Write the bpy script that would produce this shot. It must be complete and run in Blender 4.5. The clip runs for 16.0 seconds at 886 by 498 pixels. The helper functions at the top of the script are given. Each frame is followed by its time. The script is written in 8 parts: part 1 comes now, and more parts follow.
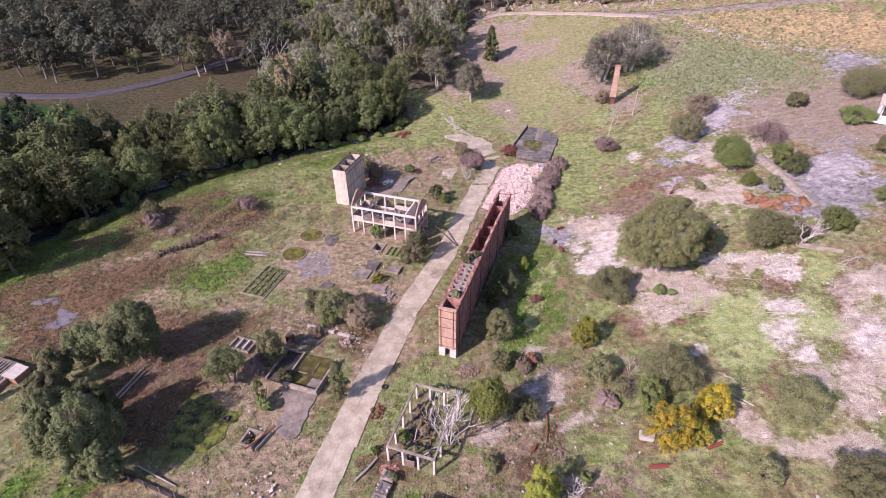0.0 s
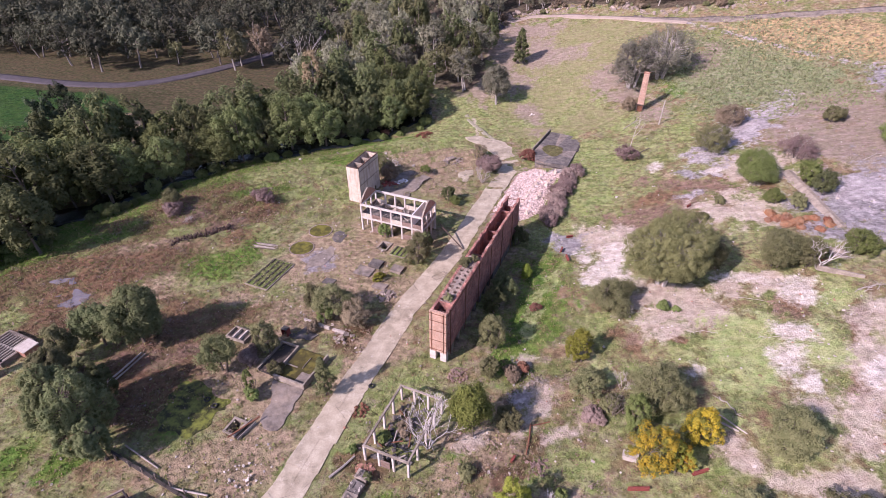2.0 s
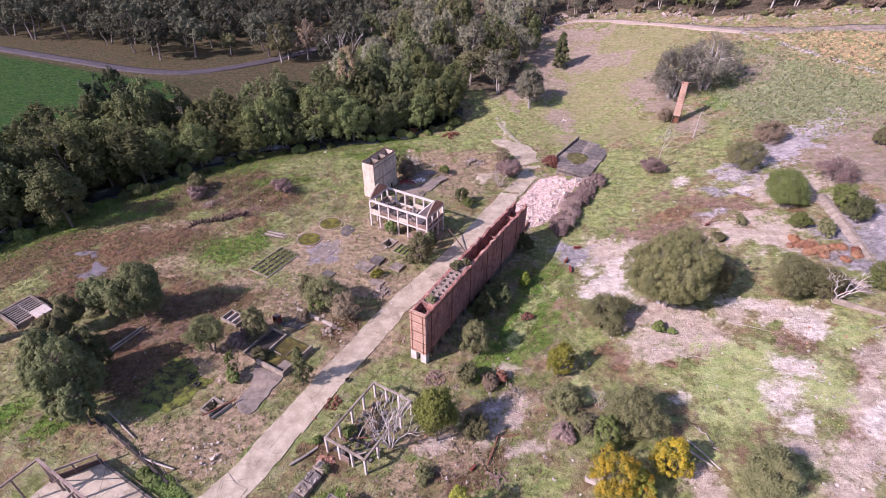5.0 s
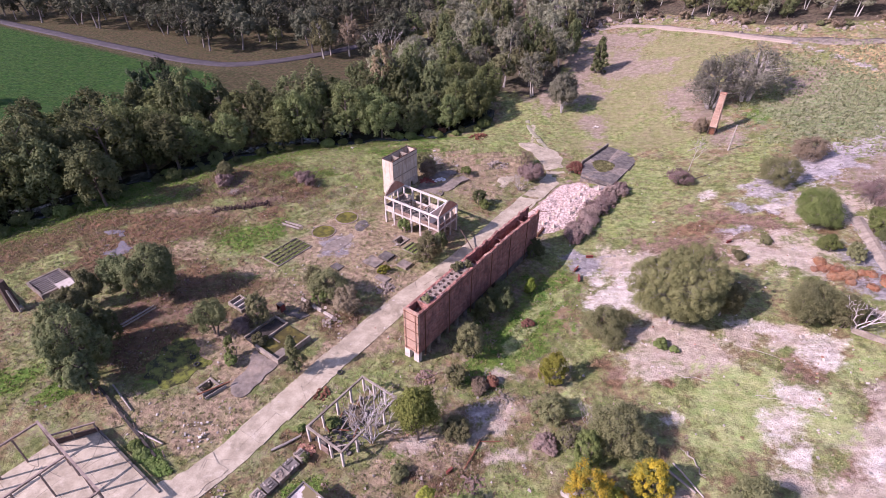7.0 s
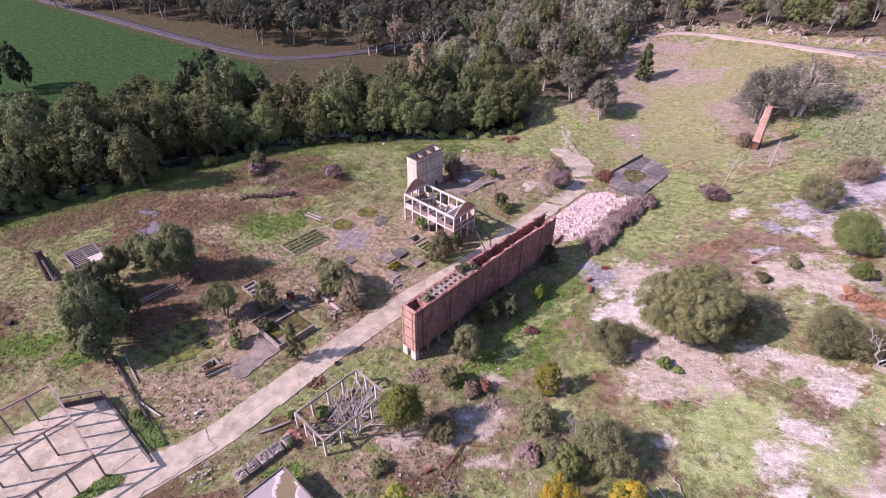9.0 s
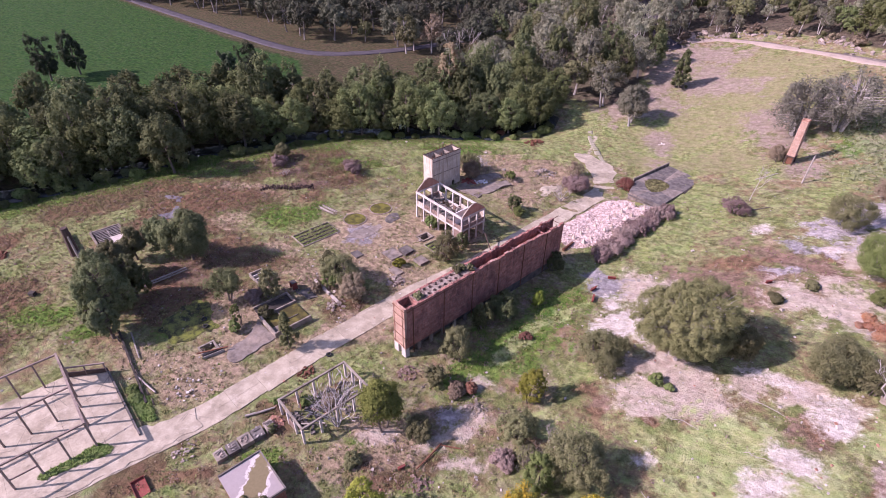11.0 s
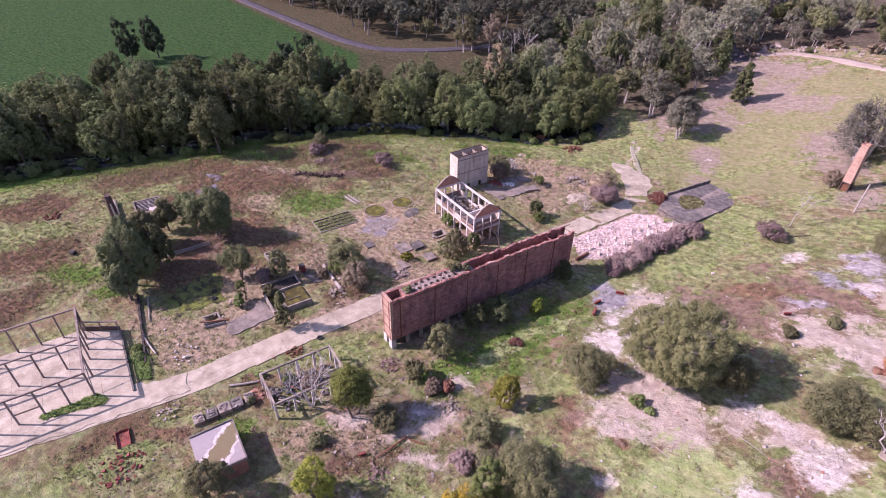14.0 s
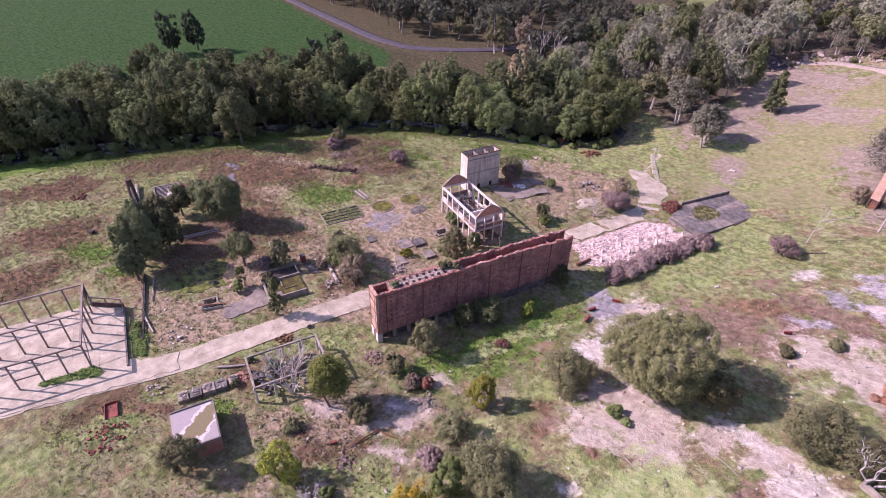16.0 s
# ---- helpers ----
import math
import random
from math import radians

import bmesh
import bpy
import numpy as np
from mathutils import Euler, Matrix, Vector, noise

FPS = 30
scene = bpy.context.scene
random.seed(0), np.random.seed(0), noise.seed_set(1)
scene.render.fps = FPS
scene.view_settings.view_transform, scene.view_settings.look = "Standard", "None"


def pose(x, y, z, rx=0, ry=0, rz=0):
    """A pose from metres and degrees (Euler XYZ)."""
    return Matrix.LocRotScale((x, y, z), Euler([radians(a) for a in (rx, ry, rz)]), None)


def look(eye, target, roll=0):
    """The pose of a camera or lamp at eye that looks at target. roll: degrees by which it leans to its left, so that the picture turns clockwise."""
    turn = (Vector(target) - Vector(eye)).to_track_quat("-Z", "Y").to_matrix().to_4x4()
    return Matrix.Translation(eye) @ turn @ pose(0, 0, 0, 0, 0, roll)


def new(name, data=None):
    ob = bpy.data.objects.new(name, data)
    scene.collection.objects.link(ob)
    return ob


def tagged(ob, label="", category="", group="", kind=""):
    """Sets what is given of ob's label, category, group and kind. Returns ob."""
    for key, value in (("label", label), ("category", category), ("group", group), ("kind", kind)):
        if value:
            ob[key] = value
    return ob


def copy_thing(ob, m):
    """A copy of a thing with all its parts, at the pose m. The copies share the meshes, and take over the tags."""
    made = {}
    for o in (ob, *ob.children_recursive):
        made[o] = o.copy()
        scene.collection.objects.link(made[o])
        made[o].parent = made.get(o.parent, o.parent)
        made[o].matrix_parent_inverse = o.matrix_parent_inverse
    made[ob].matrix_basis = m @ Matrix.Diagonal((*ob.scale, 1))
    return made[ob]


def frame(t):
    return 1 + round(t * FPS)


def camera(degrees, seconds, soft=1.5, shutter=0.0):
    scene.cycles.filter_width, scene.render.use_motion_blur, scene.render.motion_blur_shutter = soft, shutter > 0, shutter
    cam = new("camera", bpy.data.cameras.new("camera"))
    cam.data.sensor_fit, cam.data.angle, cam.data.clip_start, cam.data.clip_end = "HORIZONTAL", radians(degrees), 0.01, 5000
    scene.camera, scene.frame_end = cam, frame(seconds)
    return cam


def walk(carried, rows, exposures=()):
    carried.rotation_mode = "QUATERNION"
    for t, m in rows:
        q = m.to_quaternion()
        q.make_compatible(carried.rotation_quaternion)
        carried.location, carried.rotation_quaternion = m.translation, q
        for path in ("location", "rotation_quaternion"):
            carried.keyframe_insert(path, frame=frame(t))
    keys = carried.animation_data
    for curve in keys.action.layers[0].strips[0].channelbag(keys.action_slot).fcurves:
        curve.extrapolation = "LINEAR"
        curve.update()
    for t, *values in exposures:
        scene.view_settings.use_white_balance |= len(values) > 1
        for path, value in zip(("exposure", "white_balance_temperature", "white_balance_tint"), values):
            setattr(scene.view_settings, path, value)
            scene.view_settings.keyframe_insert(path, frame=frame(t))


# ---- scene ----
cam = camera(79.4, 16.0, soft=0.6)
METRES, EYE, TILT, LEAN, TURN = 55.0, 62.0, -35.5, 0.4, 0.0
ROWS = [
    (0.0, 0.0, 0.0, 0.0, 0.0, 0.0, -0.0),
    (0.5, 0.0269, 0.0027, 0.0025, 0.89, 0.0, -0.69),
    (1.0, 0.0564, 0.0058, 0.0048, 1.83, -0.01, -1.41),
    (1.5, 0.0836, 0.0088, 0.0074, 2.74, -0.03, -2.14),
    (2.0, 0.1136, 0.0126, 0.01, 3.96, -0.08, -3.09),
    (2.5, 0.1423, 0.0166, 0.0124, 4.86, -0.12, -3.76),
    (3.0, 0.1726, 0.0209, 0.0154, 5.66, -0.17, -4.37),
    (3.5, 0.2008, 0.0251, 0.0184, 6.53, -0.25, -5.02),
    (6.0, 0.347, 0.0538, 0.0381, 12.08, -0.89, -9.19),
    (6.5, 0.3756, 0.0611, 0.0423, 13.36, -1.09, -10.13),
    (7.0, 0.4058, 0.0693, 0.0481, 14.44, -1.27, -10.92),
    (7.5, 0.4338, 0.0773, 0.0537, 15.41, -1.45, -11.6),
    (8.0, 0.463, 0.086, 0.0601, 16.62, -1.68, -12.46),
    (8.5, 0.4893, 0.0947, 0.0664, 18.11, -2.0, -13.54),
    (9.0, 0.5186, 0.1049, 0.0736, 19.79, -2.39, -14.7),
    (9.5, 0.5459, 0.1151, 0.081, 21.39, -2.81, -15.78),
    (12.0, 0.689, 0.1776, 0.1269, 26.68, -4.37, -19.09),
    (12.5, 0.7157, 0.1906, 0.136, 28.04, -4.82, -19.95),
    (13.0, 0.7457, 0.2062, 0.1464, 29.61, -5.35, -20.84),
    (13.5, 0.7724, 0.2204, 0.1561, 30.94, -5.81, -21.59),
    (14.0, 0.8015, 0.2367, 0.1672, 32.62, -6.43, -22.53),
    (14.5, 0.8286, 0.2531, 0.1785, 34.11, -6.99, -23.33),
    (15.0, 0.8579, 0.2714, 0.1906, 35.28, -7.42, -23.91),
    (15.5, 0.8834, 0.2881, 0.2019, 36.3, -7.83, -24.43),
    (16.0, 0.9102, 0.3066, 0.2143, 37.53, -8.32, -25.02),
]
walk(cam, [(t, pose(0, 0, EYE, TILT, LEAN, TURN) @ pose(METRES * x, METRES * y, METRES * z, 90 + pitch, roll, yaw)) for t, x, y, z, yaw, pitch, roll in ROWS],
     exposures=[(0.0, 0.79, 6210, 38), (16.0, 0.92, 6080, 49)])

# ---- world, sun ----
SUN = Vector((-0.634, -0.507, 0.592)).normalized()
world = bpy.data.worlds.new("sky")
scene.world = world
world.use_nodes = True
sky = world.node_tree.nodes.new("ShaderNodeTexSky")
sky.sky_type, sky.sun_disc = "NISHITA", False
sky.sun_elevation, sky.sun_rotation = math.asin(SUN.z), math.atan2(SUN.x, SUN.y)
world.node_tree.nodes["Background"].inputs["Strength"].default_value = 0.12
world.node_tree.links.new(sky.outputs[0], world.node_tree.nodes["Background"].inputs["Color"])
sun = new("sun", bpy.data.lights.new("sun", "SUN"))
sun.data.energy, sun.data.angle, sun.data.color = 4.2, radians(0.55), (1.0, 0.95, 0.88)
sun.matrix_world = look(SUN * 300, (0, 0, 0))

# ---- noise on the plan ----


def lattice(ix, iy, seed):
    h = (ix.astype(np.int64) * 374761393 + iy.astype(np.int64) * 668265263 + seed * 974711) & 0x7FFFFFFF
    h = ((h ^ (h >> 13)) * 1274126177) & 0x7FFFFFFF
    return ((h ^ (h >> 16)) & 0xFFFF) / 65535.0


def smooth_noise(x, y, size, seed=0):
    x, y = np.asarray(x, float) / size, np.asarray(y, float) / size
    ix, iy = np.floor(x), np.floor(y)
    fx, fy = x - ix, y - iy
    fx, fy = fx * fx * (3 - 2 * fx), fy * fy * (3 - 2 * fy)
    a, b = lattice(ix, iy, seed), lattice(ix + 1, iy, seed)
    c, d = lattice(ix, iy + 1, seed), lattice(ix + 1, iy + 1, seed)
    return (a * (1 - fx) + b * fx) * (1 - fy) + (c * (1 - fx) + d * fx) * fy


def fbm(x, y, size, seed=0):
    return (smooth_noise(x, y, size, seed) * 0.5 + smooth_noise(x, y, size * 0.47, seed + 1) * 0.3
            + smooth_noise(x, y, size * 0.21, seed + 2) * 0.2)


def soft(v, w):
    return w * np.logaddexp(0, np.asarray(v, float) / w)


def step(v, a, b):
    q = np.clip((np.asarray(v, float) - a) / (b - a), 0, 1)
    return q * q * (3 - 2 * q)


# the river's near bank: x by y
BANK_Y = np.array([-400.0, -60, 34, 55, 85, 105, 120, 130, 143, 152, 161, 178, 230, 600])
BANK_X = np.array([-150.0, -125, -109, -97, -82, -71, -58, -41, -19, -9, -6, -14, -60, -120])


def bank(x, y):
    """Metres beyond the near bank of the river, roughly square to it."""
    return (np.interp(y, BANK_Y, BANK_X) - np.asarray(x, float)) * 0.68


# level places: x, y, half sizes, turn, height
FLATS = []


def height(x, y):
    x, y = np.asarray(x, float), np.asarray(y, float)
    z = 0.2 * soft(x - 20, 4) - 0.14 * soft(x - 150, 15)
    z = z + (0.21 * soft(y - 158, 6) - 0.12 * soft(y - 260, 15)) * step(x, -60, 0)
    b = bank(x, y)
    z = z - 1.5 * step(b, -6, 3) * (1 - step(b, 11, 20)) * step(-y, -170, -150)
    return z


def relief(x, y):
    """The ground as it lies, with its small humps."""
    far = step(np.hypot(np.asarray(x, float) - 5, np.asarray(y, float) - 75), 75, 120)
    rough = (fbm(x, y, 9, 11) - 0.5) * 0.7 + (smooth_noise(x, y, 2.1, 5) - 0.5) * 0.26 + (smooth_noise(x, y, 1.25, 6) - 0.5) * 0.17
    b = bank(x, y)
    rough = rough + 0.5 * np.sin(b * 1.5 + 3 * fbm(x, y, 12, 8)) * step(b, -42, -34) * (1 - step(b, -14, -8)) * step(y, 88, 100) * (1 - step(y, 140, 150))
    calm = np.ones_like(np.asarray(x, float) + np.asarray(y, float))
    for cx, cy, a, b, turn in FLATS:
        u, v = turned(x, y, cx, cy, turn)
        calm = calm * step(np.maximum(np.abs(u) - a, np.abs(v) - b), 0.2, 4.5)
    return height(x, y) + rough * calm * (1 - 0.65 * far) - 0.05 * (1 - calm)


def turned(x, y, cx, cy, turn):
    c, s = math.cos(radians(turn)), math.sin(radians(turn))
    dx, dy = np.asarray(x, float) - cx, np.asarray(y, float) - cy
    return dx * c + dy * s, -dx * s + dy * c


def ground(x, y):
    return float(relief(np.array([x]), np.array([y]))[0])


GRID = -18.2  # the works are laid out square to this


def site(x, y, z=None, turn=0.0):
    return pose(x, y, ground(x, y) if z is None else z, 0, 0, GRID + turn)


# ---- ground cover, by patches ----
COVER = {}


def patch(kind, x, y, a, b, turn):
    if kind in ("dirt", "white") and (y > 150 or kind == "white"):
        a, b = a * 0.72, b * 0.72
    COVER.setdefault(kind, []).append((x, y, a, b, turn))


def spot(kind, x, y, a, b, turn):
    COVER.setdefault(kind, []).append((x, y, a, b, turn))


def cover(kind, x, y):
    x, y = np.asarray(x, float), np.asarray(y, float)
    w = np.zeros_like(x)
    wild = (fbm(x, y, 6, 31) - 0.5) * 1.2 + (fbm(x, y, 1.9, 37) - 0.5) * 1.2
    for cx, cy, a, b, turn in COVER.get(kind, ()):
        u, v = turned(x, y, cx, cy, turn)
        w = np.maximum(w, np.clip((1.5 - np.hypot(u / a, v / b) - wild) / 1.35, 0, 0.9))
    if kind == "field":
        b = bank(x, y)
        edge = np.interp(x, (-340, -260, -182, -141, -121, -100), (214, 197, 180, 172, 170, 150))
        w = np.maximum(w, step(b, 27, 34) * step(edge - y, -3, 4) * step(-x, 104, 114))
    if kind == "green":
        b = bank(x, y)
        w = np.maximum(w, 0.46 * step(x, 16, 28) * (1 - step(y, 130, 150)) * (1 - step(x, 62, 80)))
        w = np.maximum(w, 0.4 * step(-x, -14, 0) * (1 - step(b, 0, 4)) * (1 - step(y, 140, 150)))
        w = np.maximum(w, 0.62 * step(b, -26, -12) * (1 - step(b, 0, 3)))
    if kind == "lush":
        b = bank(x, y)
        w = np.maximum(w, 0.75 * step(b, -8, -3) * (1 - step(b, 4, 7)) * (1 - step(y, 138, 150)))
    # grass past the far road, toned dark for cloud shade
    if kind == "shade_grass":
        edge = np.interp(x, (-340, -260, -182, -141, -121, -100), (214, 197, 180, 172, 170, 150))
        w = np.maximum(w, 0.75 * step(y - edge, -7, 1) * step(-x, 50, 75))
    return w



patch("brown", -57.5, 101.1, 15.1, 7.9, 30); patch("brown", -65.6, 80.5, 14, 6.4, 39); patch("brown", -53.7, 66.7, 7.7, 3.8, 39)
patch("brown", -37.8, 62.5, 9.2, 4.1, 31); patch("brown", -13.7, 62.2, 4.6, 3.7, 12); patch("brown", -66, 60.2, 9.1, 4.4, 48)
patch("brown", -7.2, 39.2, 3.6, 3.3, 10); patch("brown", -67.3, 32.9, 9, 5.7, 83); patch("brown", -88.2, 37.4, 10.2, 5.6, 82)
patch("brown", -79.7, 66.2, 18.3, 5, 69); patch("brown", -56.7, 78.5, 10.9, 7.3, 60); patch("brown", -54.4, 23.4, 7.4, 4.7, 87)
patch("brown", -16.4, 23.3, 6.2, 2.1, 85); patch("brown", -42.7, 58.1, 11.5, 6.5, 66); patch("dry", 86.8, 117.4, 11.8, 18.1, -36)
patch("dirt", 64.9, 112, 7.7, 8.4, -30); patch("dirt", 31.3, 90.3, 9.2, 6.1, -19); patch("dry", 72.9, 175.5, 5.4, 10.5, -23)
patch("dry", 23.3, 198.8, 6.1, 12.1, -7); patch("dirt", 56.1, 95.9, 9.3, 6.5, -30); patch("tan", 8.4, 44.2, 3.8, 4.7, -11)
patch("dry", 89, 110.5, 7.5, 16.6, -39); patch("tan", -31.8, 50, 3.3, 5.3, 32); patch("tan", -16.9, 87.8, 8.6, 9.1, 11)
patch("tan", -24.7, 80.7, 8.6, 7.4, 17); patch("tan", -22.8, 40.9, 7.4, 2.6, 29); patch("tan", -27.1, 51, 4.9, 7.5, 28)
patch("tan", -14, 122.4, 7.9, 10.7, 7); patch("tan", -8, 60, 4.5, 3.6, 8); patch("tan", -1, 125.4, 7.3, 9.5, 0)
patch("tan", 4.1, 38.3, 4.5, 2.6, 65); patch("dirt", 51.8, 95.1, 4.9, 3.9, -3); patch("tan", -23.1, 39.2, 7.3, 4.7, 73)
patch("tan", -31.7, 36.7, 2.8, 5.9, 77); patch("tan", -22, 67.4, 8.7, 5.6, 55); patch("tan", -24.6, 85, 8.6, 7, 47)
patch("tan", -27.8, 52.5, 6.2, 6.9, 65); patch("tan", -12.9, 124.7, 8.5, 5.7, 29); patch("dry", 7.9, 176.5, 12.9, 9.1, 14)
patch("dry", 19, 155.9, 4.3, 9, 12); patch("dry", 6.1, 201.4, 10.5, 10.6, 13); patch("field", -236.9, 92.4, 49.4, 60, 75)
patch("field", -168.5, 149.7, 24.5, 28.8, 59); patch("field", -116.6, 158, 17.5, 13.2, 36); patch("green", 21.8, 94.6, 5.4, 13.1, -13)
patch("green", 30, 120.6, 8.4, 18.1, -14); patch("green", 29.1, 164.5, 14.2, 32.4, -10); patch("green", -45.4, 78.6, 9, 5.5, 30)
patch("green", -33.6, 119.6, 14.2, 7.8, 16); patch("green", -57.4, 92, 11.8, 9.3, 32); patch("green", -15.8, 39, 4.3, 3.6, 22)
patch("green", -52.4, 38.5, 5.4, 3.1, 54); patch("green", -3.3, 53, 5, 4.4, 4); patch("green", -73.9, 35.1, 10.6, 7.4, 82)
patch("green", -92.7, 36.5, 6.4, 4.4, 83); patch("green", -62.8, 104.7, 15.7, 7.6, 52); patch("green", -44.3, 79, 10.3, 7.6, 56)
patch("green", -36.1, 26.9, 5.4, 4.4, 84); patch("green", -13.6, 22.2, 9, 4.7, 86); patch("green", -13.4, 12.9, 6.9, 2.4, 95)
patch("green", 13.4, 40.2, 4.3, 2.5, 57); patch("green", -9.5, 43.8, 7.8, 2.3, 66); patch("green", 28.5, 106.2, 12.6, 8.2, 12)
patch("green", -20.1, 135.9, 15.3, 7.2, 30); patch("green", 24.4, 171.1, 19.2, 18.1, 8); patch("green", 31.6, 121.2, 11.2, 9.6, 9)
patch("grey", 75.5, 94.1, 9.5, 14.4, -39); patch("grey", 52.5, 111.7, 4.5, 2.4, -25); patch("dry", 79.5, 128.2, 9.9, 16.9, -32)
patch("grey", 110.3, 148.4, 7.7, 9.6, -37); patch("grey", -24.9, 82.1, 3.3, 3.7, 17); patch("grey", 23, 89.8, 3.9, 4.3, 19)
patch("tan", 47, 112, 2, 2, 0); patch("tan", 47, 112, 2, 2, 0); patch("lush", 13.2, 63.5, 4.2, 8.8, -12)
patch("lush", 17.2, 79.3, 3.7, 7.7, -12); patch("lush", -43.7, 76.8, 4.2, 3.3, 30); patch("lush", -40.3, 82.4, 3.3, 3.7, 26)
patch("lush", -33.3, 125.6, 6.6, 3.3, 15); patch("lush", -83.2, 87.9, 8.6, 6.9, 43); patch("lush", -45.3, 36.2, 3.5, 1.6, 51)
patch("lush", 4.5, 41.5, 2.2, 1.4, -6); patch("lush", -34.3, 45, 4.2, 3.9, 37); patch("lush", -95.8, 69.6, 9.1, 5.9, 70)
patch("lush", -79.4, 94.1, 9.5, 4.9, 59); patch("lush", -44.3, 79, 5.8, 3.4, 56); patch("lush", -47, 35.6, 3.1, 1.8, 80)
patch("lush", -4.7, 33.6, 2.3, 2.7, 74); patch("lush", 15, 68.9, 10.7, 3.6, 32); patch("lush", 18.7, 83.2, 5.8, 4.5, 24)
patch("brown", -84, 60, 12, 6, 60); patch("red", 39.4, 95.9, 10.7, 6.5, -22); patch("red", 49.9, 107.2, 10.2, 4.7, -25)
patch("red", -59.2, 96.3, 4.9, 5.1, 32); patch("red", -43.3, 54, 5.9, 3.5, 39); patch("red", 47.4, 102, 8.9, 3.7, 0)
patch("red", -44.1, 51.5, 6.7, 6, 70); patch("straw", 41.6, 188.8, 11.6, 18.8, -12); patch("straw", 44.5, 207.1, 20.7, 8.6, -12)
patch("straw", -4, 120.7, 10.7, 8.5, 27); patch("straw", -10.8, 107.4, 7.7, 7.6, 33); patch("straw", 22.1, 200.3, 16.5, 13.8, 8)
patch("straw", 34.9, 192.4, 12.2, 9.5, 4); patch("weed", 83.8, 158.9, 24.9, 25.6, -28); patch("white", 29.6, 83.4, 4.9, 5.6, -20)
patch("white", 26.2, 84.4, 2.8, 5.8, 18); patch("white", 45.8, 117.1, 3, 4, 1); patch("yellow", 107.6, 174.4, 29.8, 12.5, -32)
patch("yellow", 122.6, 163.1, 16.5, 14.5, -37); patch("straw", 40, 206, 22, 8, 0); patch("dry", 44, 172, 8, 8, 0)
patch("white", 30.5, 85, 3.9, 7.2, -7.7); patch("white", 37.5, 55.3, 2, 3.1, -2.7); patch("white", 49.2, 55.4, 2.9, 5.2, -2.9)
patch("white", 50.8, 52.4, 1.9, 2.9, -2.3); patch("white", 57.3, 71.1, 2.9, 4.5, -6.3); patch("dirt", 35.2, 67, 5.7, 4.8, -4.9)
patch("dirt", 42.9, 67.2, 4.4, 5.8, -5.2); patch("dirt", 15.6, 51.9, 2, 3.3, 4.3); patch("dirt", 16.1, 49.4, 1.2, 2.7, 4.4)
patch("dirt", 19.5, 46, 1.5, 1.2, 2.9); patch("dirt", 51, 48.6, 2.5, 1.6, -1.5); patch("dirt", 38.9, 41.9, 2.1, 2.8, -0.1)
patch("red", 55.8, 50.1, 2.5, 4.1, -1.9); patch("dirt", 52.9, 42.8, 3.1, 2.9, -0.3); patch("green", 43, 56.4, 4.4, 7.1, -3.1)
patch("green", 49.3, 62.6, 4, 3.5, -4.4); patch("lush", 17.1, 72.5, 3.4, 9, 1.6); patch("green", 29.1, 56.4, 3.2, 1.9, -2.3)
patch("green", 34.6, 40.9, 2.6, 2.7, 0.2); patch("green", 47, 42.3, 1.1, 2, -0.2); patch("green", 21.1, 41.1, 4.3, 3.4, 2.2)
patch("green", 12.5, 45.4, 2.6, 2.5, 5.7); patch("red", 53.8, 67.1, 2.6, 2.8, -5.4); patch("red", 54.4, 61.8, 1.9, 1.2, -4.3)
patch("red", 60.5, 61, 1.2, 2.5, -4.3); patch("dirt", 57.3, 55.6, 1.3, 3, -3.1); patch("green", 55.5, 54.4, 1.8, 4.5, -2.8)
patch("green", 62.7, 70.5, 3, 5, -6.3); patch("red", 30, 62.4, 1.7, 2.6, -3.4); patch("dirt", 47.8, 73.1, 2.8, 3.1, -6.5)
patch("dirt", 53.7, 74.3, 2.2, 2.1, -6.9); patch("green", 8.4, 46.7, 2.7, 3.3, 6.5); patch("dirt", 13.9, 59, 2.4, 1.7, 4.7)
patch("green", 36.9, 59.6, 2.1, 2.4, -3.5); patch("grey", 68, 130, 18, 5.6, 45); patch("scree", 68, 130, 20, 7, 45)
patch("green", 57, 138, 6, 13, -22); patch("lush", 61, 160, 3, 6, -20); patch("dry", 96, 127, 17, 24, -32)
patch("dry", 84, 112, 7, 9, -38); patch("dry", 52.5, 148, 5, 6, 0); patch("dry", 20, 212, 13, 7, 0)
patch("straw", 30, 186, 14, 9, -10); patch("dry", 28, 194, 12, 4, 10); patch("dry", 3, 172, 6, 8, 0)
patch("dry", 11, 190, 4, 14, 0); patch("green", 20, 150, 14, 10, 0); patch("green", 18, 168, 9, 14, 0)
patch("white", 56, 112, 3, 2.4, 0); patch("lush", -70, 88, 16, 4, 38); patch("lush", -50, 106, 12, 3.6, 30)
patch("lush", -30, 128, 12, 3, 22); patch("green", -38, 108, 10, 4, 30); patch("lush", -50, 80, 5, 2.6, 20)
patch("tan", -52, 72, 5, 4, 30); patch("brown", -78, 76, 10, 3, 40); patch("brown", -44, 97, 9, 4, 28)
patch("brown", -62, 90, 6, 3, 30); patch("brown", -36, 54, 9, 5, 20)
patch("red", 64, 89.5, 6, 2.6, -35)
patch("dirt", 60, 52, 9, 6, -40); patch("dirt", 68, 62, 8, 7, -40); patch("weed", 78, 165, 18, 22, -28); patch("weed", 92, 152, 14, 10, -35)
patch("brown", -50, 98, 14, 4, 30); patch("brown", -70, 72, 12, 4, 40); patch("lush", -24, 130, 8, 3, 25); patch("lush", -60, 108, 10, 3, 35); patch("red", -50, 92, 5, 2, 30); patch("brown", -38, 48, 8, 4, 30); patch("lush", -56, 34, 8, 3, 30)
patch("thicket", 22, 50, 9, 7, 0)
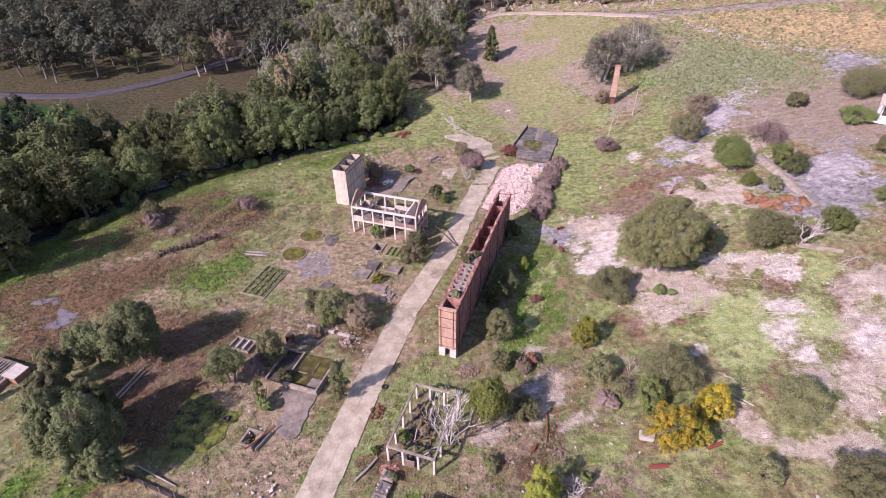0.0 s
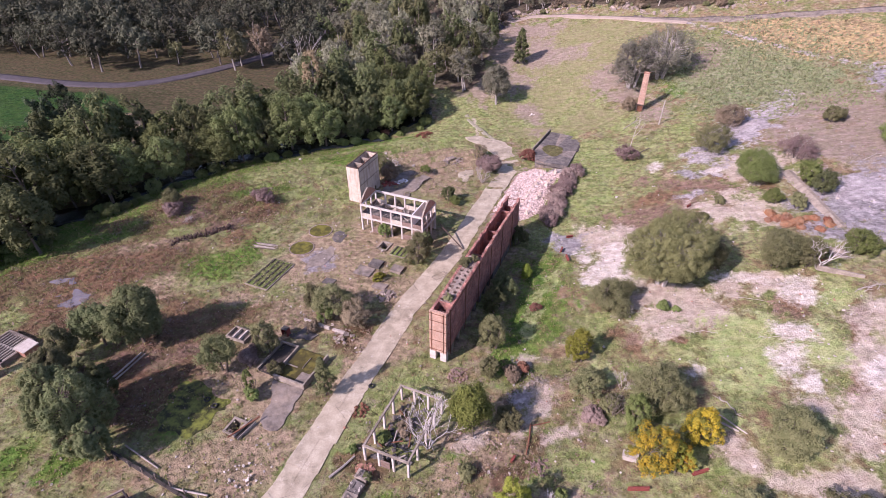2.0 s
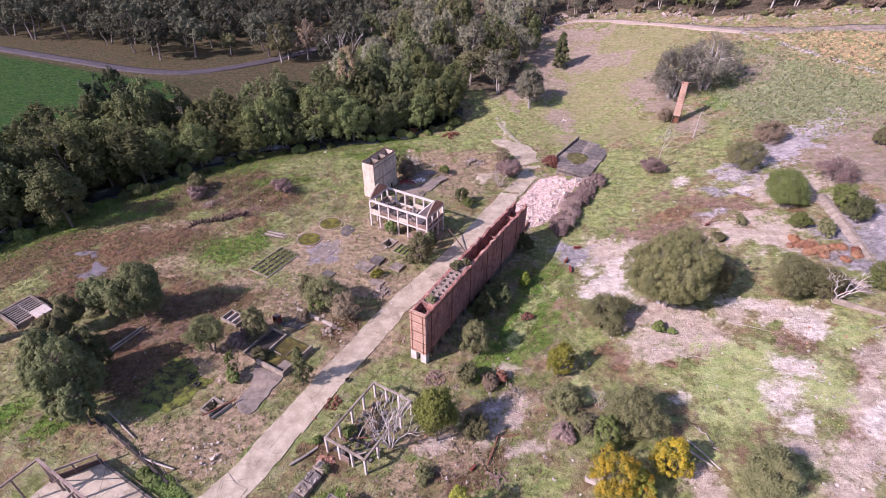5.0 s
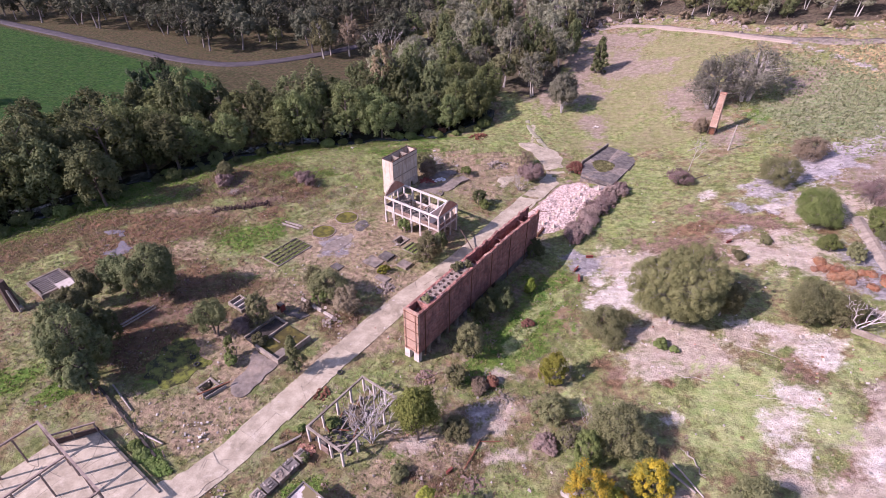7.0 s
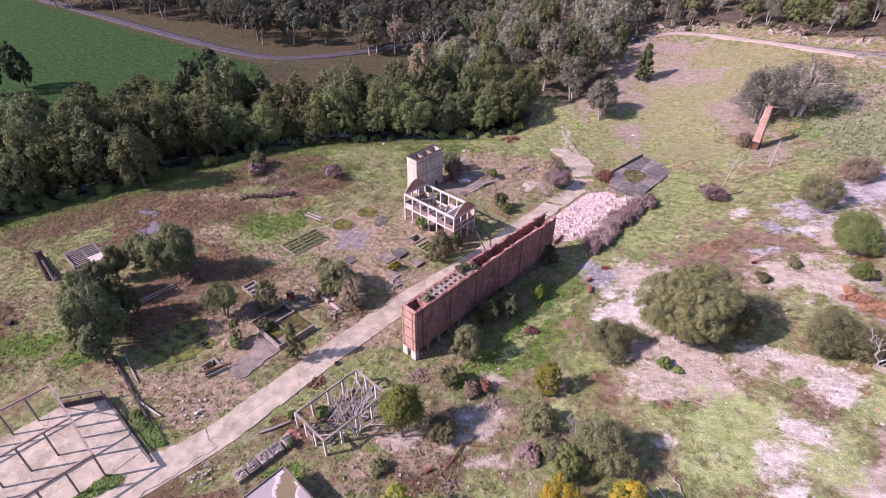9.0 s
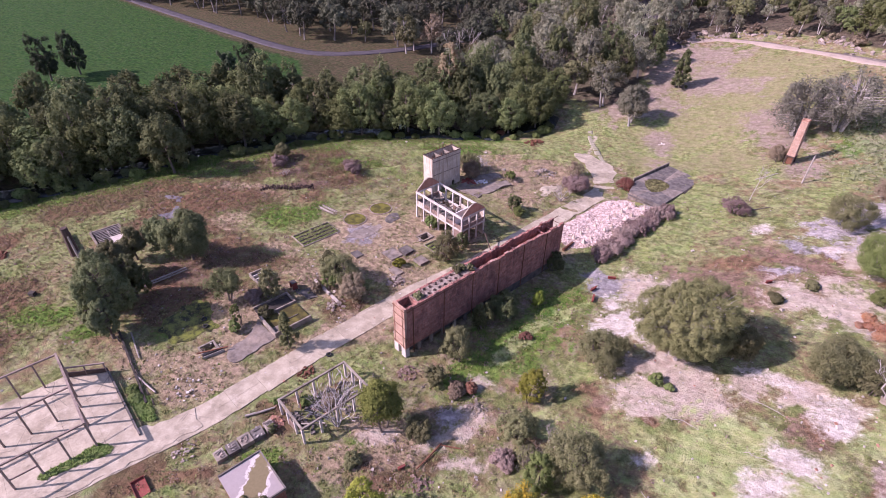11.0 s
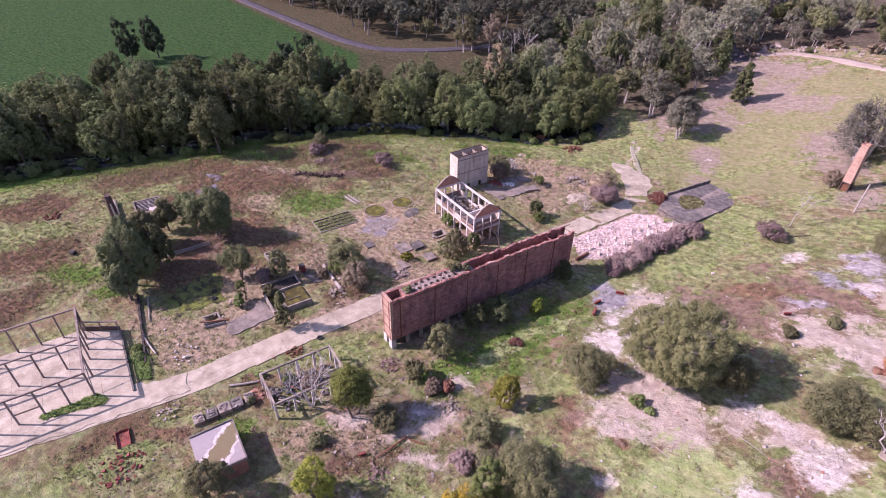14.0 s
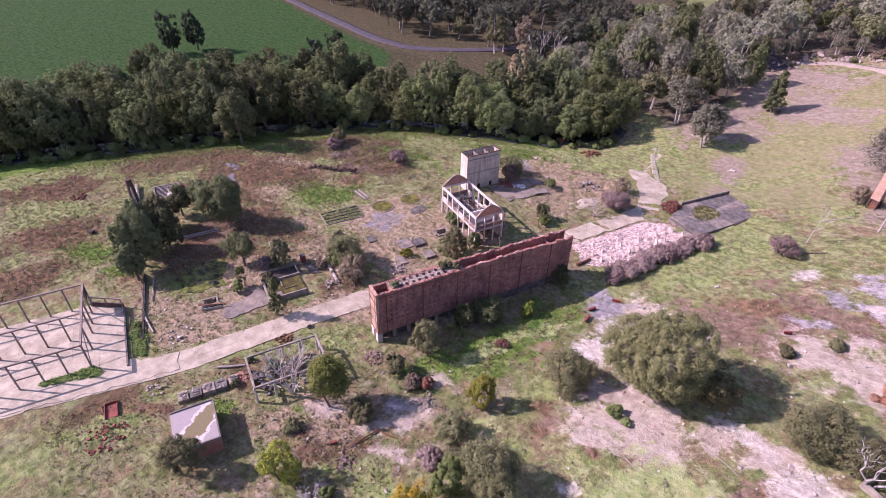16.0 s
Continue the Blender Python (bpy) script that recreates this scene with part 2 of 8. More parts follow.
patch("thicket", 12, 44, 6, 6, 0)
patch("thicket", -18, 65, 7, 4, 0)
patch("thicket", 8, 36, 8, 3, 0)
patch("thicket", 14, 58, 4, 5, 0)
patch("thicket", 32, 44, 7, 5, 0)
patch("thicket", -27, 58, 4, 4, 0)
patch("thicket", -5, 44, 3, 4, 0)
patch("thicket", 10, 70, 2.5, 14, 0)
patch("thicket", 24, 36, 8, 3, 0)
patch("thicket", -10, 118, 6, 5, 0)
patch("thicket", 62, 108, 6, 8, 0)
patch("dirt", 2.6, 150, 0.9, 7.5, 8); patch("dirt", 8, 171, 5, 3, 20); patch("white", 52, 62, 4, 3, 0)

spot("lawn", 44.8, 57.5, 6.9, 5.5, -149); spot("lawn", 45.5, 63.6, 4.8, 3.5, -175); spot("lawn", 54.3, 58.5, 4.3, 3.5, 77); spot("lawn", 47.9, 44.5, 2.7, 1.2, 59)
spot("lawn", 61.5, 68.6, 3.7, 2.8, 47); spot("lawn", 41.6, 52.9, 3.0, 2.0, -172); spot("lawn", 42.8, 61.9, 6.6, 2.2, -152); spot("white", 49.9, 57.0, 3.2, 2.7, 56)
spot("white", 56.7, 70.6, 4.2, 2.5, 59); spot("white", 51.1, 53.1, 2.8, 1.8, 64); spot("white", 37.5, 55.7, 2.0, 1.7, 119); spot("white", 28.7, 81.6, 6.0, 4.2, 79)
spot("white", 50.3, 75.1, 4.2, 1.7, 159); spot("white", 27.2, 80.0, 3.8, 2.6, 116); spot("white", 59.2, 53.4, 3.7, 1.6, -140); spot("dirt", 41.7, 69.8, 8.0, 2.5, 151)
spot("dirt", 35.5, 66.6, 6.4, 1.4, 149); spot("dirt", 37.0, 74.8, 3.2, 2.1, 172); spot("dirt", 54.9, 47.4, 5.5, 3.3, 49); spot("dirt", 59.0, 57.7, 3.9, 1.9, -134)
spot("dirt", 50.2, 47.9, 3.8, 1.4, 131); spot("dirt", 38.4, 44.3, 2.3, 1.8, -149); spot("dirt", 18.1, 47.1, 2.1, 1.8, -153); spot("dirt", 37.4, 71.1, 7.6, 3.8, -177)
spot("dirt", 32.7, 71.2, 4.2, 3.0, 153); spot("dirt", 52.3, 73.1, 3.7, 1.7, -135); spot("dirt", 15.7, 51.4, 2.8, 2.2, 64); spot("dirt", 14.3, 48.9, 4.6, 1.2, -122)
spot("dirt", 17.0, 45.5, 2.2, 1.3, -139); spot("dirt", 38.6, 69.2, 6.3, 3.3, 172); spot("heath", 54.7, 68.0, 2.6, 1.8, 104); spot("heath", 53.6, 62.1, 1.9, 0.8, 175)
spot("heath", 59.4, 59.9, 2.2, 0.8, 59); spot("heath", 28.1, 64.1, 2.2, 1.9, -178); spot("heath", 29.9, 60.7, 1.6, 1.1, 176); spot("heath", 36.9, 62.1, 2.4, 0.9, 164)
spot("heath", 56.4, 52.7, 2.7, 1.5, 55); spot("heath", 62.3, 67.0, 2.0, 1.3, -177); spot("heath", 56.4, 109.8, 4.9, 1.9, 142); spot("heath", 63.9, 103.8, 2.9, 2.0, 95)
spot("heath", -63.5, 74.8, 7.9, 3.2, -159); spot("heath", -60.0, 80.2, 5.8, 2.6, -157); spot("heath", -69.0, 63.9, 4.0, 2.1, -161); spot("heath", -43.4, 100.4, 4.0, 2.7, -117)
spot("heath", -63.7, 102.5, 7.0, 3.7, -147); spot("heath", -72.7, 90.7, 4.4, 2.3, -128); spot("heath", -58.4, 105.7, 5.8, 3.1, -149); spot("heath", -86.9, 38.3, 13.3, 4.7, -112)
spot("heath", -62.8, 73.1, 11.8, 6.3, -124); spot("heath", -67.6, 28.5, 8.3, 4.2, -132); spot("heath", -56.2, 22.9, 5.1, 2.2, -141); spot("heath", 42.9, 103.5, 8.0, 2.6, -163)
spot("heath", -14.4, 24.3, 2.9, 1.3, -127); spot("heath", -42.3, 50.1, 6.1, 4.3, -164); spot("heath", -42.9, 65.1, 5.7, 3.0, -133); spot("heath", -44.1, 88.2, 5.2, 3.2, -119)
spot("heath", -45.2, 66.3, 6.5, 2.0, -127); spot("heath", -46.5, 64.3, 6.0, 2.1, -157); spot("heath", -73.3, 76.6, 7.5, 2.9, -144); spot("brown", -43.2, 64.9, 7.0, 1.5, -162)
spot("brown", -41.0, 46.1, 6.4, 4.5, -176); spot("brown", 14.2, 44.0, 2.9, 1.6, -138); spot("brown", 10.7, 39.4, 3.6, 1.9, -138); spot("lush", -46.9, 77.0, 4.0, 3.1, -151)
spot("lush", -64.9, 89.7, 3.4, 1.7, -130); spot("lush", -82.5, 98.0, 6.9, 1.8, -118); spot("lush", -83.8, 90.9, 6.1, 2.7, -129); spot("lush", -80.0, 77.9, 5.8, 3.3, -166)
spot("lush", 60.6, 161.0, 5.6, 4.2, 92); spot("lush", 64.4, 172.0, 6.8, 2.3, 78); spot("lush", -93.4, 66.9, 17.6, 3.7, -130); spot("lush", -82.1, 92.8, 15.7, 2.8, -126)
spot("lush", -21.4, 148.6, 9.6, 2.6, -137); spot("lush", -45.6, 79.0, 7.9, 3.9, -139); spot("lush", -47.7, 34.3, 2.0, 1.1, -142); spot("lush", 14.5, 71.6, 7.2, 2.9, -116)
spot("lush", 17.2, 80.2, 8.2, 1.5, -116); spot("lush", -41.1, 86.5, 2.8, 2.0, 151); spot("lush", -46.5, 35.6, 2.6, 1.3, -176); spot("lush", 18.5, 82.4, 8.9, 1.7, 77)
spot("lush", -35.9, 46.7, 2.6, 0.9, -166); spot("lush", -25.3, 31.2, 3.4, 1.1, 151); spot("green", -50.7, 72.6, 4.6, 3.2, 158); spot("green", -40.0, 98.1, 7.3, 3.9, -141)
spot("green", -42.3, 90.0, 4.4, 2.9, -162); spot("green", 26.0, 67.1, 3.7, 3.5, 62); spot("green", -44.0, 101.9, 14.8, 8.3, -149); spot("green", -80.4, 30.7, 9.1, 4.7, -150)
spot("green", -6.4, 135.9, 14.0, 3.3, -178); spot("green", -30.1, 121.9, 7.5, 3.1, 105); spot("green", -27.0, 107.1, 7.2, 2.8, 105); spot("green", 16.1, 153.1, 10.0, 6.9, 171)
spot("green", 34.1, 124.5, 15.4, 6.2, 82); spot("green", 27.5, 103.5, 8.4, 3.4, 82); spot("green", 35.7, 120.8, 9.5, 8.7, 150); spot("green", 41.2, 144.0, 10.3, 7.8, -110)
spot("green", 21.8, 149.0, 11.2, 7.5, -136); spot("green", -13.0, 19.6, 7.3, 1.7, -124); spot("green", 39.5, 147.0, 9.6, 5.9, 90); spot("weed", 81.6, 168.2, 22.1, 13.2, 114)
spot("weed", 93.3, 153.4, 13.9, 6.4, 86); spot("scree", 72.0, 134.0, 14.5, 3.7, -132); spot("scree", 78.5, 96.9, 7.0, 6.0, -168); spot("scree", 57.8, 119.4, 6.4, 3.1, -144)
spot("scree", 54.6, 112.0, 3.1, 2.4, 138); spot("scree", 49.3, 103.4, 4.2, 1.8, -166); spot("scree", 24.7, 120.5, 2.8, 2.1, 149); spot("scree", 12.7, 51.3, 2.4, 1.9, -147)
spot("dry", 47.1, 162.6, 7.7, 5.9, 145); spot("dry", 88.6, 133.8, 14.4, 5.8, 83); spot("dry", 83.2, 112.4, 8.1, 5.8, 106); spot("dry", 23.0, 192.5, 15.4, 6.1, 172)
spot("dry", 19.0, 214.9, 12.9, 6.4, 166); spot("dry", 9.6, 197.7, 10.8, 5.4, 155); spot("straw", 42.5, 188.7, 19.1, 6.6, 84); spot("straw", 26.1, 175.3, 14.1, 4.2, 177)
spot("straw", -21.2, 97.2, 4.9, 3.0, 177); spot("tan", -36.1, 69.4, 5.7, 2.2, -167); spot("tan", -60.7, 84.0, 9.0, 2.5, -156)
spot("tan", -20.6, 81.8, 9.2, 5.9, 108); spot("tan", -6.9, 120.7, 7.1, 6.3, -175); spot("tan", -18.3, 79.7, 9.9, 4.6, -165); spot("tan", -16.8, 76.2, 8.9, 4.6, -135)
spot("tan", -24.2, 39.8, 6.2, 3.3, -156); spot("tan", -10.0, 61.0, 4.9, 2.4, -117)

spot("tan", -7.9, 120.8, 7.9, 5.5, -120); spot("tan", -20.0, 121.3, 6.7, 4.9, -121); spot("tan", -14.7, 90.5, 4.8, 4.4, -130); spot("tan", -5.9, 92.8, 3.5, 2.8, -127)
spot("tan", -4.0, 128.5, 6.3, 3.9, 164); spot("dirt", 5.7, 43.8, 3.5, 1.5, -140); spot("tan", 4.4, 43.9, 4.2, 2.2, -176); spot("dirt", 14.1, 48.5, 2.5, 1.4, 83)
spot("tan", -8.6, 73.6, 5.7, 3.3, -95); spot("tan", 2.1, 61.4, 3.6, 1.8, -177); spot("tan", -4.4, 113.4, 6.2, 5.4, 167); spot("tan", -17.3, 87.0, 4.7, 3.9, 162)
spot("brown", 7.4, 39.9, 2.9, 1.4, -175); spot("heath", -10.4, 27.7, 3.1, 1.1, -142); spot("green", -10.5, 30.9, 3.2, 1.3, -143); spot("lawn", 15.2, 68.7, 8.4, 1.7, 80)
spot("lawn", 20.1, 80.6, 6.0, 1.4, -121); spot("tan", -13.4, 72.7, 4.3, 2.5, -138); spot("green", 26.7, 158.7, 10.8, 7.2, -173); spot("straw", 21.1, 172.3, 8.3, 4.5, 173)
spot("green", 15.2, 172.4, 11.0, 10.4, 148); spot("green", 24.4, 151.5, 6.7, 5.2, 151)
spot("dirt", 47.9, 38.3, 4.2, 2.4, -177); spot("dirt", 42.9, 38.2, 3.1, 1.4, 180); spot("dirt", 59.0, 54.0, 6.0, 2.5, 54); spot("tan", -21.1, 46.8, 4.8, 2.5, -140)
spot("tan", -19.3, 65.6, 4.3, 3.6, -151); spot("tan", -12.3, 55.7, 5.7, 1.8, -111); spot("tan", -22.4, 55.3, 3.2, 2.4, -154); spot("tan", -20.8, 39.0, 5.2, 2.5, -149)
spot("lawn", 37.6, 47.5, 4.1, 1.3, 171); spot("dry", 62.4, 65.3, 3.2, 2.5, -160); spot("lawn", 24.8, 55.8, 3.2, 2.2, 176)
# the grassed slope under the woods
spot("straw", 22, 160, 14, 9, 10); spot("straw", 30, 172, 16, 10, 0); spot("straw", 36, 150, 9, 8, 0); spot("straw", 26, 186, 16, 8, 10); spot("straw", 38, 198, 14, 8, 0); spot("straw", 22, 147, 10, 5, 0)
# worn wheel lines in the bare soil
for k in range(6):
    spot("heath", 30.0 + 3.3 * k, 70.2 - 1.55 * k, 2.2, 0.35, -25); spot("heath", 32.2 + 3.3 * k, 70.7 - 1.3 * k, 2.2, 0.35, -22)
for k in range(9):
    spot("scree", 72 + 5.2 * k, 200 - 6.1 * k, 4.5, 1.0, -50)

# ---- materials ----


class Nodes:
    """A short hand for a material's node tree."""

    def __init__(self, name):
        self.mat = bpy.data.materials.new(name)
        self.mat.use_nodes = True
        self.tree = self.mat.node_tree
        self.bsdf = self.tree.nodes["Principled BSDF"]
        self.out = self.tree.nodes["Material Output"]

    def add(self, kind):
        return self.tree.nodes.new(kind)

    def link(self, a, b):
        self.tree.links.new(a, b)

    def put(self, socket, value):
        if isinstance(value, bpy.types.NodeSocket):
            self.link(value, socket)
        else:
            socket.default_value = (*value, 1) if isinstance(value, tuple) and len(value) == 3 else value

    def noise(self, scale, detail=4, vector=None, rough=0.6):
        n = self.add("ShaderNodeTexNoise")
        n.inputs["Scale"].default_value, n.inputs["Detail"].default_value = scale, detail
        n.inputs["Roughness"].default_value = rough
        if vector is not None:
            self.link(vector, n.inputs["Vector"])
        return n.outputs["Fac"]

    def math(self, op, a, b=0.0, clamp=False):
        n = self.add("ShaderNodeMath")
        n.operation, n.use_clamp = op, clamp
        self.put(n.inputs[0], a)
        self.put(n.inputs[1], b)
        return n.outputs[0]

    def span(self, v, a, b, lo=0.0, hi=1.0):
        n = self.add("ShaderNodeMapRange")
        n.interpolation_type = "SMOOTHSTEP"
        for i, value in enumerate((v, a, b, lo, hi)):
            self.put(n.inputs[i], value)
        return n.outputs[0]

    def mix(self, f, a, b, kind="MIX"):
        n = self.add("ShaderNodeMix")
        n.data_type, n.blend_type = "RGBA", kind
        self.put(n.inputs[0], f)
        self.put(n.inputs[6], a)
        self.put(n.inputs[7], b)
        return n.outputs[2]

    def place(self):
        return self.add("ShaderNodeNewGeometry").outputs["Position"]

    def local(self):
        return self.add("ShaderNodeTexCoord").outputs["Object"]

    def chance(self):
        return self.add("ShaderNodeNewGeometry").outputs["Random Per Island"]

    def own(self):
        return self.add("ShaderNodeObjectInfo").outputs["Random"]

    def bump(self, h, strength, distance):
        n = self.add("ShaderNodeBump")
        n.inputs["Strength"].default_value, n.inputs["Distance"].default_value = strength, distance
        self.link(h, n.inputs["Height"])
        self.link(n.outputs[0], self.bsdf.inputs["Normal"])

    def done(self, color, rough=0.9, metal=0.0, spec=0.2):
        self.put(self.bsdf.inputs["Base Color"], color)
        self.put(self.bsdf.inputs["Roughness"], rough)
        self.put(self.bsdf.inputs["Metallic"], metal)
        self.bsdf.inputs["Specular IOR Level"].default_value = spec
        return self.mat


def worn(name, a, b, stain, size=1.2, rough=0.9, stains=0.5, metal=0.0, bumps=0.4, streaks=False, pieces=0.25, cracks=0.0):
    """A weathered surface of two tones, with stains at two scales, grain, and each piece its own shade."""
    n = Nodes(name)
    p = n.place()
    color = n.mix(n.span(n.noise(size, 5, p), 0.3, 0.7), a, b)
    if streaks:
        m = n.add("ShaderNodeMapping")
        m.inputs["Scale"].default_value = (2.2, 2.2, 0.22)
        n.link(p, m.inputs["Vector"])
        s = n.noise(1.0, 5, m.outputs[0])
    else:
        s = n.noise(size * 0.33, 6, p, 0.7)
    color = n.mix(n.span(s, 0.62 - 0.25 * stains, 0.75, 0, min(1.0, 0.45 + stains * 0.6)), color, stain)
    if cracks:
        bent = n.add("ShaderNodeMixRGB")
        bent.inputs[0].default_value = 0.12
        warp = n.add("ShaderNodeTexNoise")
        warp.inputs["Scale"].default_value, warp.inputs["Detail"].default_value = 1.4, 6
        n.link(p, warp.inputs["Vector"])
        bent.blend_type = "ADD"
        n.link(p, bent.inputs[1])
        n.link(warp.outputs["Color"], bent.inputs[2])
        cell = n.add("ShaderNodeTexVoronoi")
        cell.feature = "DISTANCE_TO_EDGE"
        cell.inputs["Scale"].default_value = cracks
        n.link(bent.outputs[0], cell.inputs["Vector"])
        color = n.mix(n.math("MULTIPLY", n.span(cell.outputs["Distance"], 0.002, 0.012, 0.65, 0.0), n.span(n.noise(0.12, 3, p), 0.48, 0.6)), color, (0.1, 0.085, 0.065))
        color = n.mix(n.span(n.noise(0.45, 8, p, 0.75), 0.52, 0.68, 0, 0.65), color, (0.53, 0.455, 0.36))
        color = n.mix(n.span(n.noise(0.75, 8, p, 0.78), 0.56, 0.7, 0, 0.7), color, (0.16, 0.14, 0.1))
    grain = n.noise(size * 9, 3, p)
    color = n.mix(0.5, color, n.mix(grain, (0.25, 0.25, 0.25), (0.75, 0.75, 0.75)), "OVERLAY")
    shade = n.span(n.math("ADD", n.math("MULTIPLY", n.chance(), 0.6), n.math("MULTIPLY", n.own(), 0.4)), 0, 1, 1 - pieces, 1 + pieces * 0.6)
    v = n.add("ShaderNodeHueSaturation")
    n.link(color, v.inputs["Color"])
    n.link(shade, v.inputs["Value"])
    n.bump(n.math("ADD", grain, n.noise(size * 3, 3, p)), bumps, 0.06)
    return n.done(v.outputs[0], rough, metal)


def brickwork(name, a, b, mortar, stain, stains=0.5):
    n = Nodes(name)
    q = n.local()
    sep = n.add("ShaderNodeSeparateXYZ")
    n.link(q, sep.inputs[0])
    com = n.add("ShaderNodeCombineXYZ")
    n.link(n.math("ADD", sep.outputs[0], sep.outputs[1]), com.inputs[0])
    n.link(sep.outputs[2], com.inputs[1])
    t = n.add("ShaderNodeTexBrick")
    n.link(com.outputs[0], t.inputs["Vector"])
    t.inputs["Scale"].default_value = 1.0
    t.inputs["Brick Width"].default_value, t.inputs["Row Height"].default_value = 0.24, 0.085
    t.inputs["Mortar Size"].default_value = 0.012
    n.put(t.inputs["Color1"], a)
    n.put(t.inputs["Color2"], b)
    n.put(t.inputs["Mortar"], mortar)
    p = n.place()
    color = n.mix(n.span(n.noise(0.9, 6, p, 0.7), 0.4, 0.75, 0, 0.7), t.outputs["Color"], b)
    m = n.add("ShaderNodeMapping")
    m.inputs["Scale"].default_value = (0.9, 0.9, 0.28)
    n.link(p, m.inputs["Vector"])
    color = n.mix(n.span(n.noise(0.8, 6, m.outputs[0], 0.65), 0.62 - 0.22 * stains, 0.72, 0, 0.75), color, stain)
    # whole courses replaced, sooted or spalled
    blocks = n.add("ShaderNodeTexBrick")
    n.link(com.outputs[0], blocks.inputs["Vector"])
    blocks.inputs["Scale"].default_value = 1.0
    blocks.inputs["Brick Width"].default_value, blocks.inputs["Row Height"].default_value, blocks.inputs["Mortar Size"].default_value = 0.93, 0.46, 0.03
    n.put(blocks.inputs["Color1"], (0.3, 0.3, 0.3))
    n.put(blocks.inputs["Color2"], (0.66, 0.66, 0.66))
    n.put(blocks.inputs["Mortar"], (0.36, 0.36, 0.36))
    color = n.mix(0.6 * stains, color, blocks.outputs["Color"], "OVERLAY")
    worn_off = n.noise(2.2, 5, p, 0.7)
    color = n.mix(n.span(worn_off, 0.56, 0.68, 0, 0.5), color, mortar)
    grain = n.noise(11, 3, p)
    color = n.mix(0.45, color, n.mix(grain, (0.3, 0.3, 0.3), (0.7, 0.7, 0.7)), "OVERLAY")
    n.bump(n.math("ADD", n.math("MULTIPLY", t.outputs["Fac"], -0.5), n.math("ADD", n.noise(5, 4, p), n.math("MULTIPLY", worn_off, 1.5))), 0.8, 0.09)
    return n.done(color, 0.92)


def leafage(name, a, b, c, glow=0.25):
    """Leaves: each its own shade between three, and each plant a little off the next."""
    n = Nodes(name)
    i = n.chance()
    color = n.mix(n.span(i, 0.0, 0.6), a, b)
    color = n.mix(n.span(i, 0.72, 1.0), color, c)
    color = n.mix(0.6, color, b)
    color = n.mix(n.span(n.noise(0.9, 3, n.place(), 0.6), 0.42, 0.62, 0.0, 0.55), color, c)
    v = n.add("ShaderNodeHueSaturation")
    n.link(color, v.inputs["Color"])
    n.link(n.span(n.own(), 0, 1, 0.72, 1.25), v.inputs["Value"])
    n.link(n.span(n.own(), 0, 1, 0.485, 0.512), v.inputs["Hue"])
    n.done(v.outputs[0], 0.75, spec=0.06)
    tr = n.add("ShaderNodeBsdfTranslucent")
    n.link(v.outputs[0], tr.inputs["Color"])
    m = n.add("ShaderNodeMixShader")
    m.inputs[0].default_value = glow
    n.link(n.bsdf.outputs[0], m.inputs[1])
    n.link(tr.outputs[0], m.inputs[2])
    n.link(m.outputs[0], n.out.inputs["Surface"])
    return n.mat


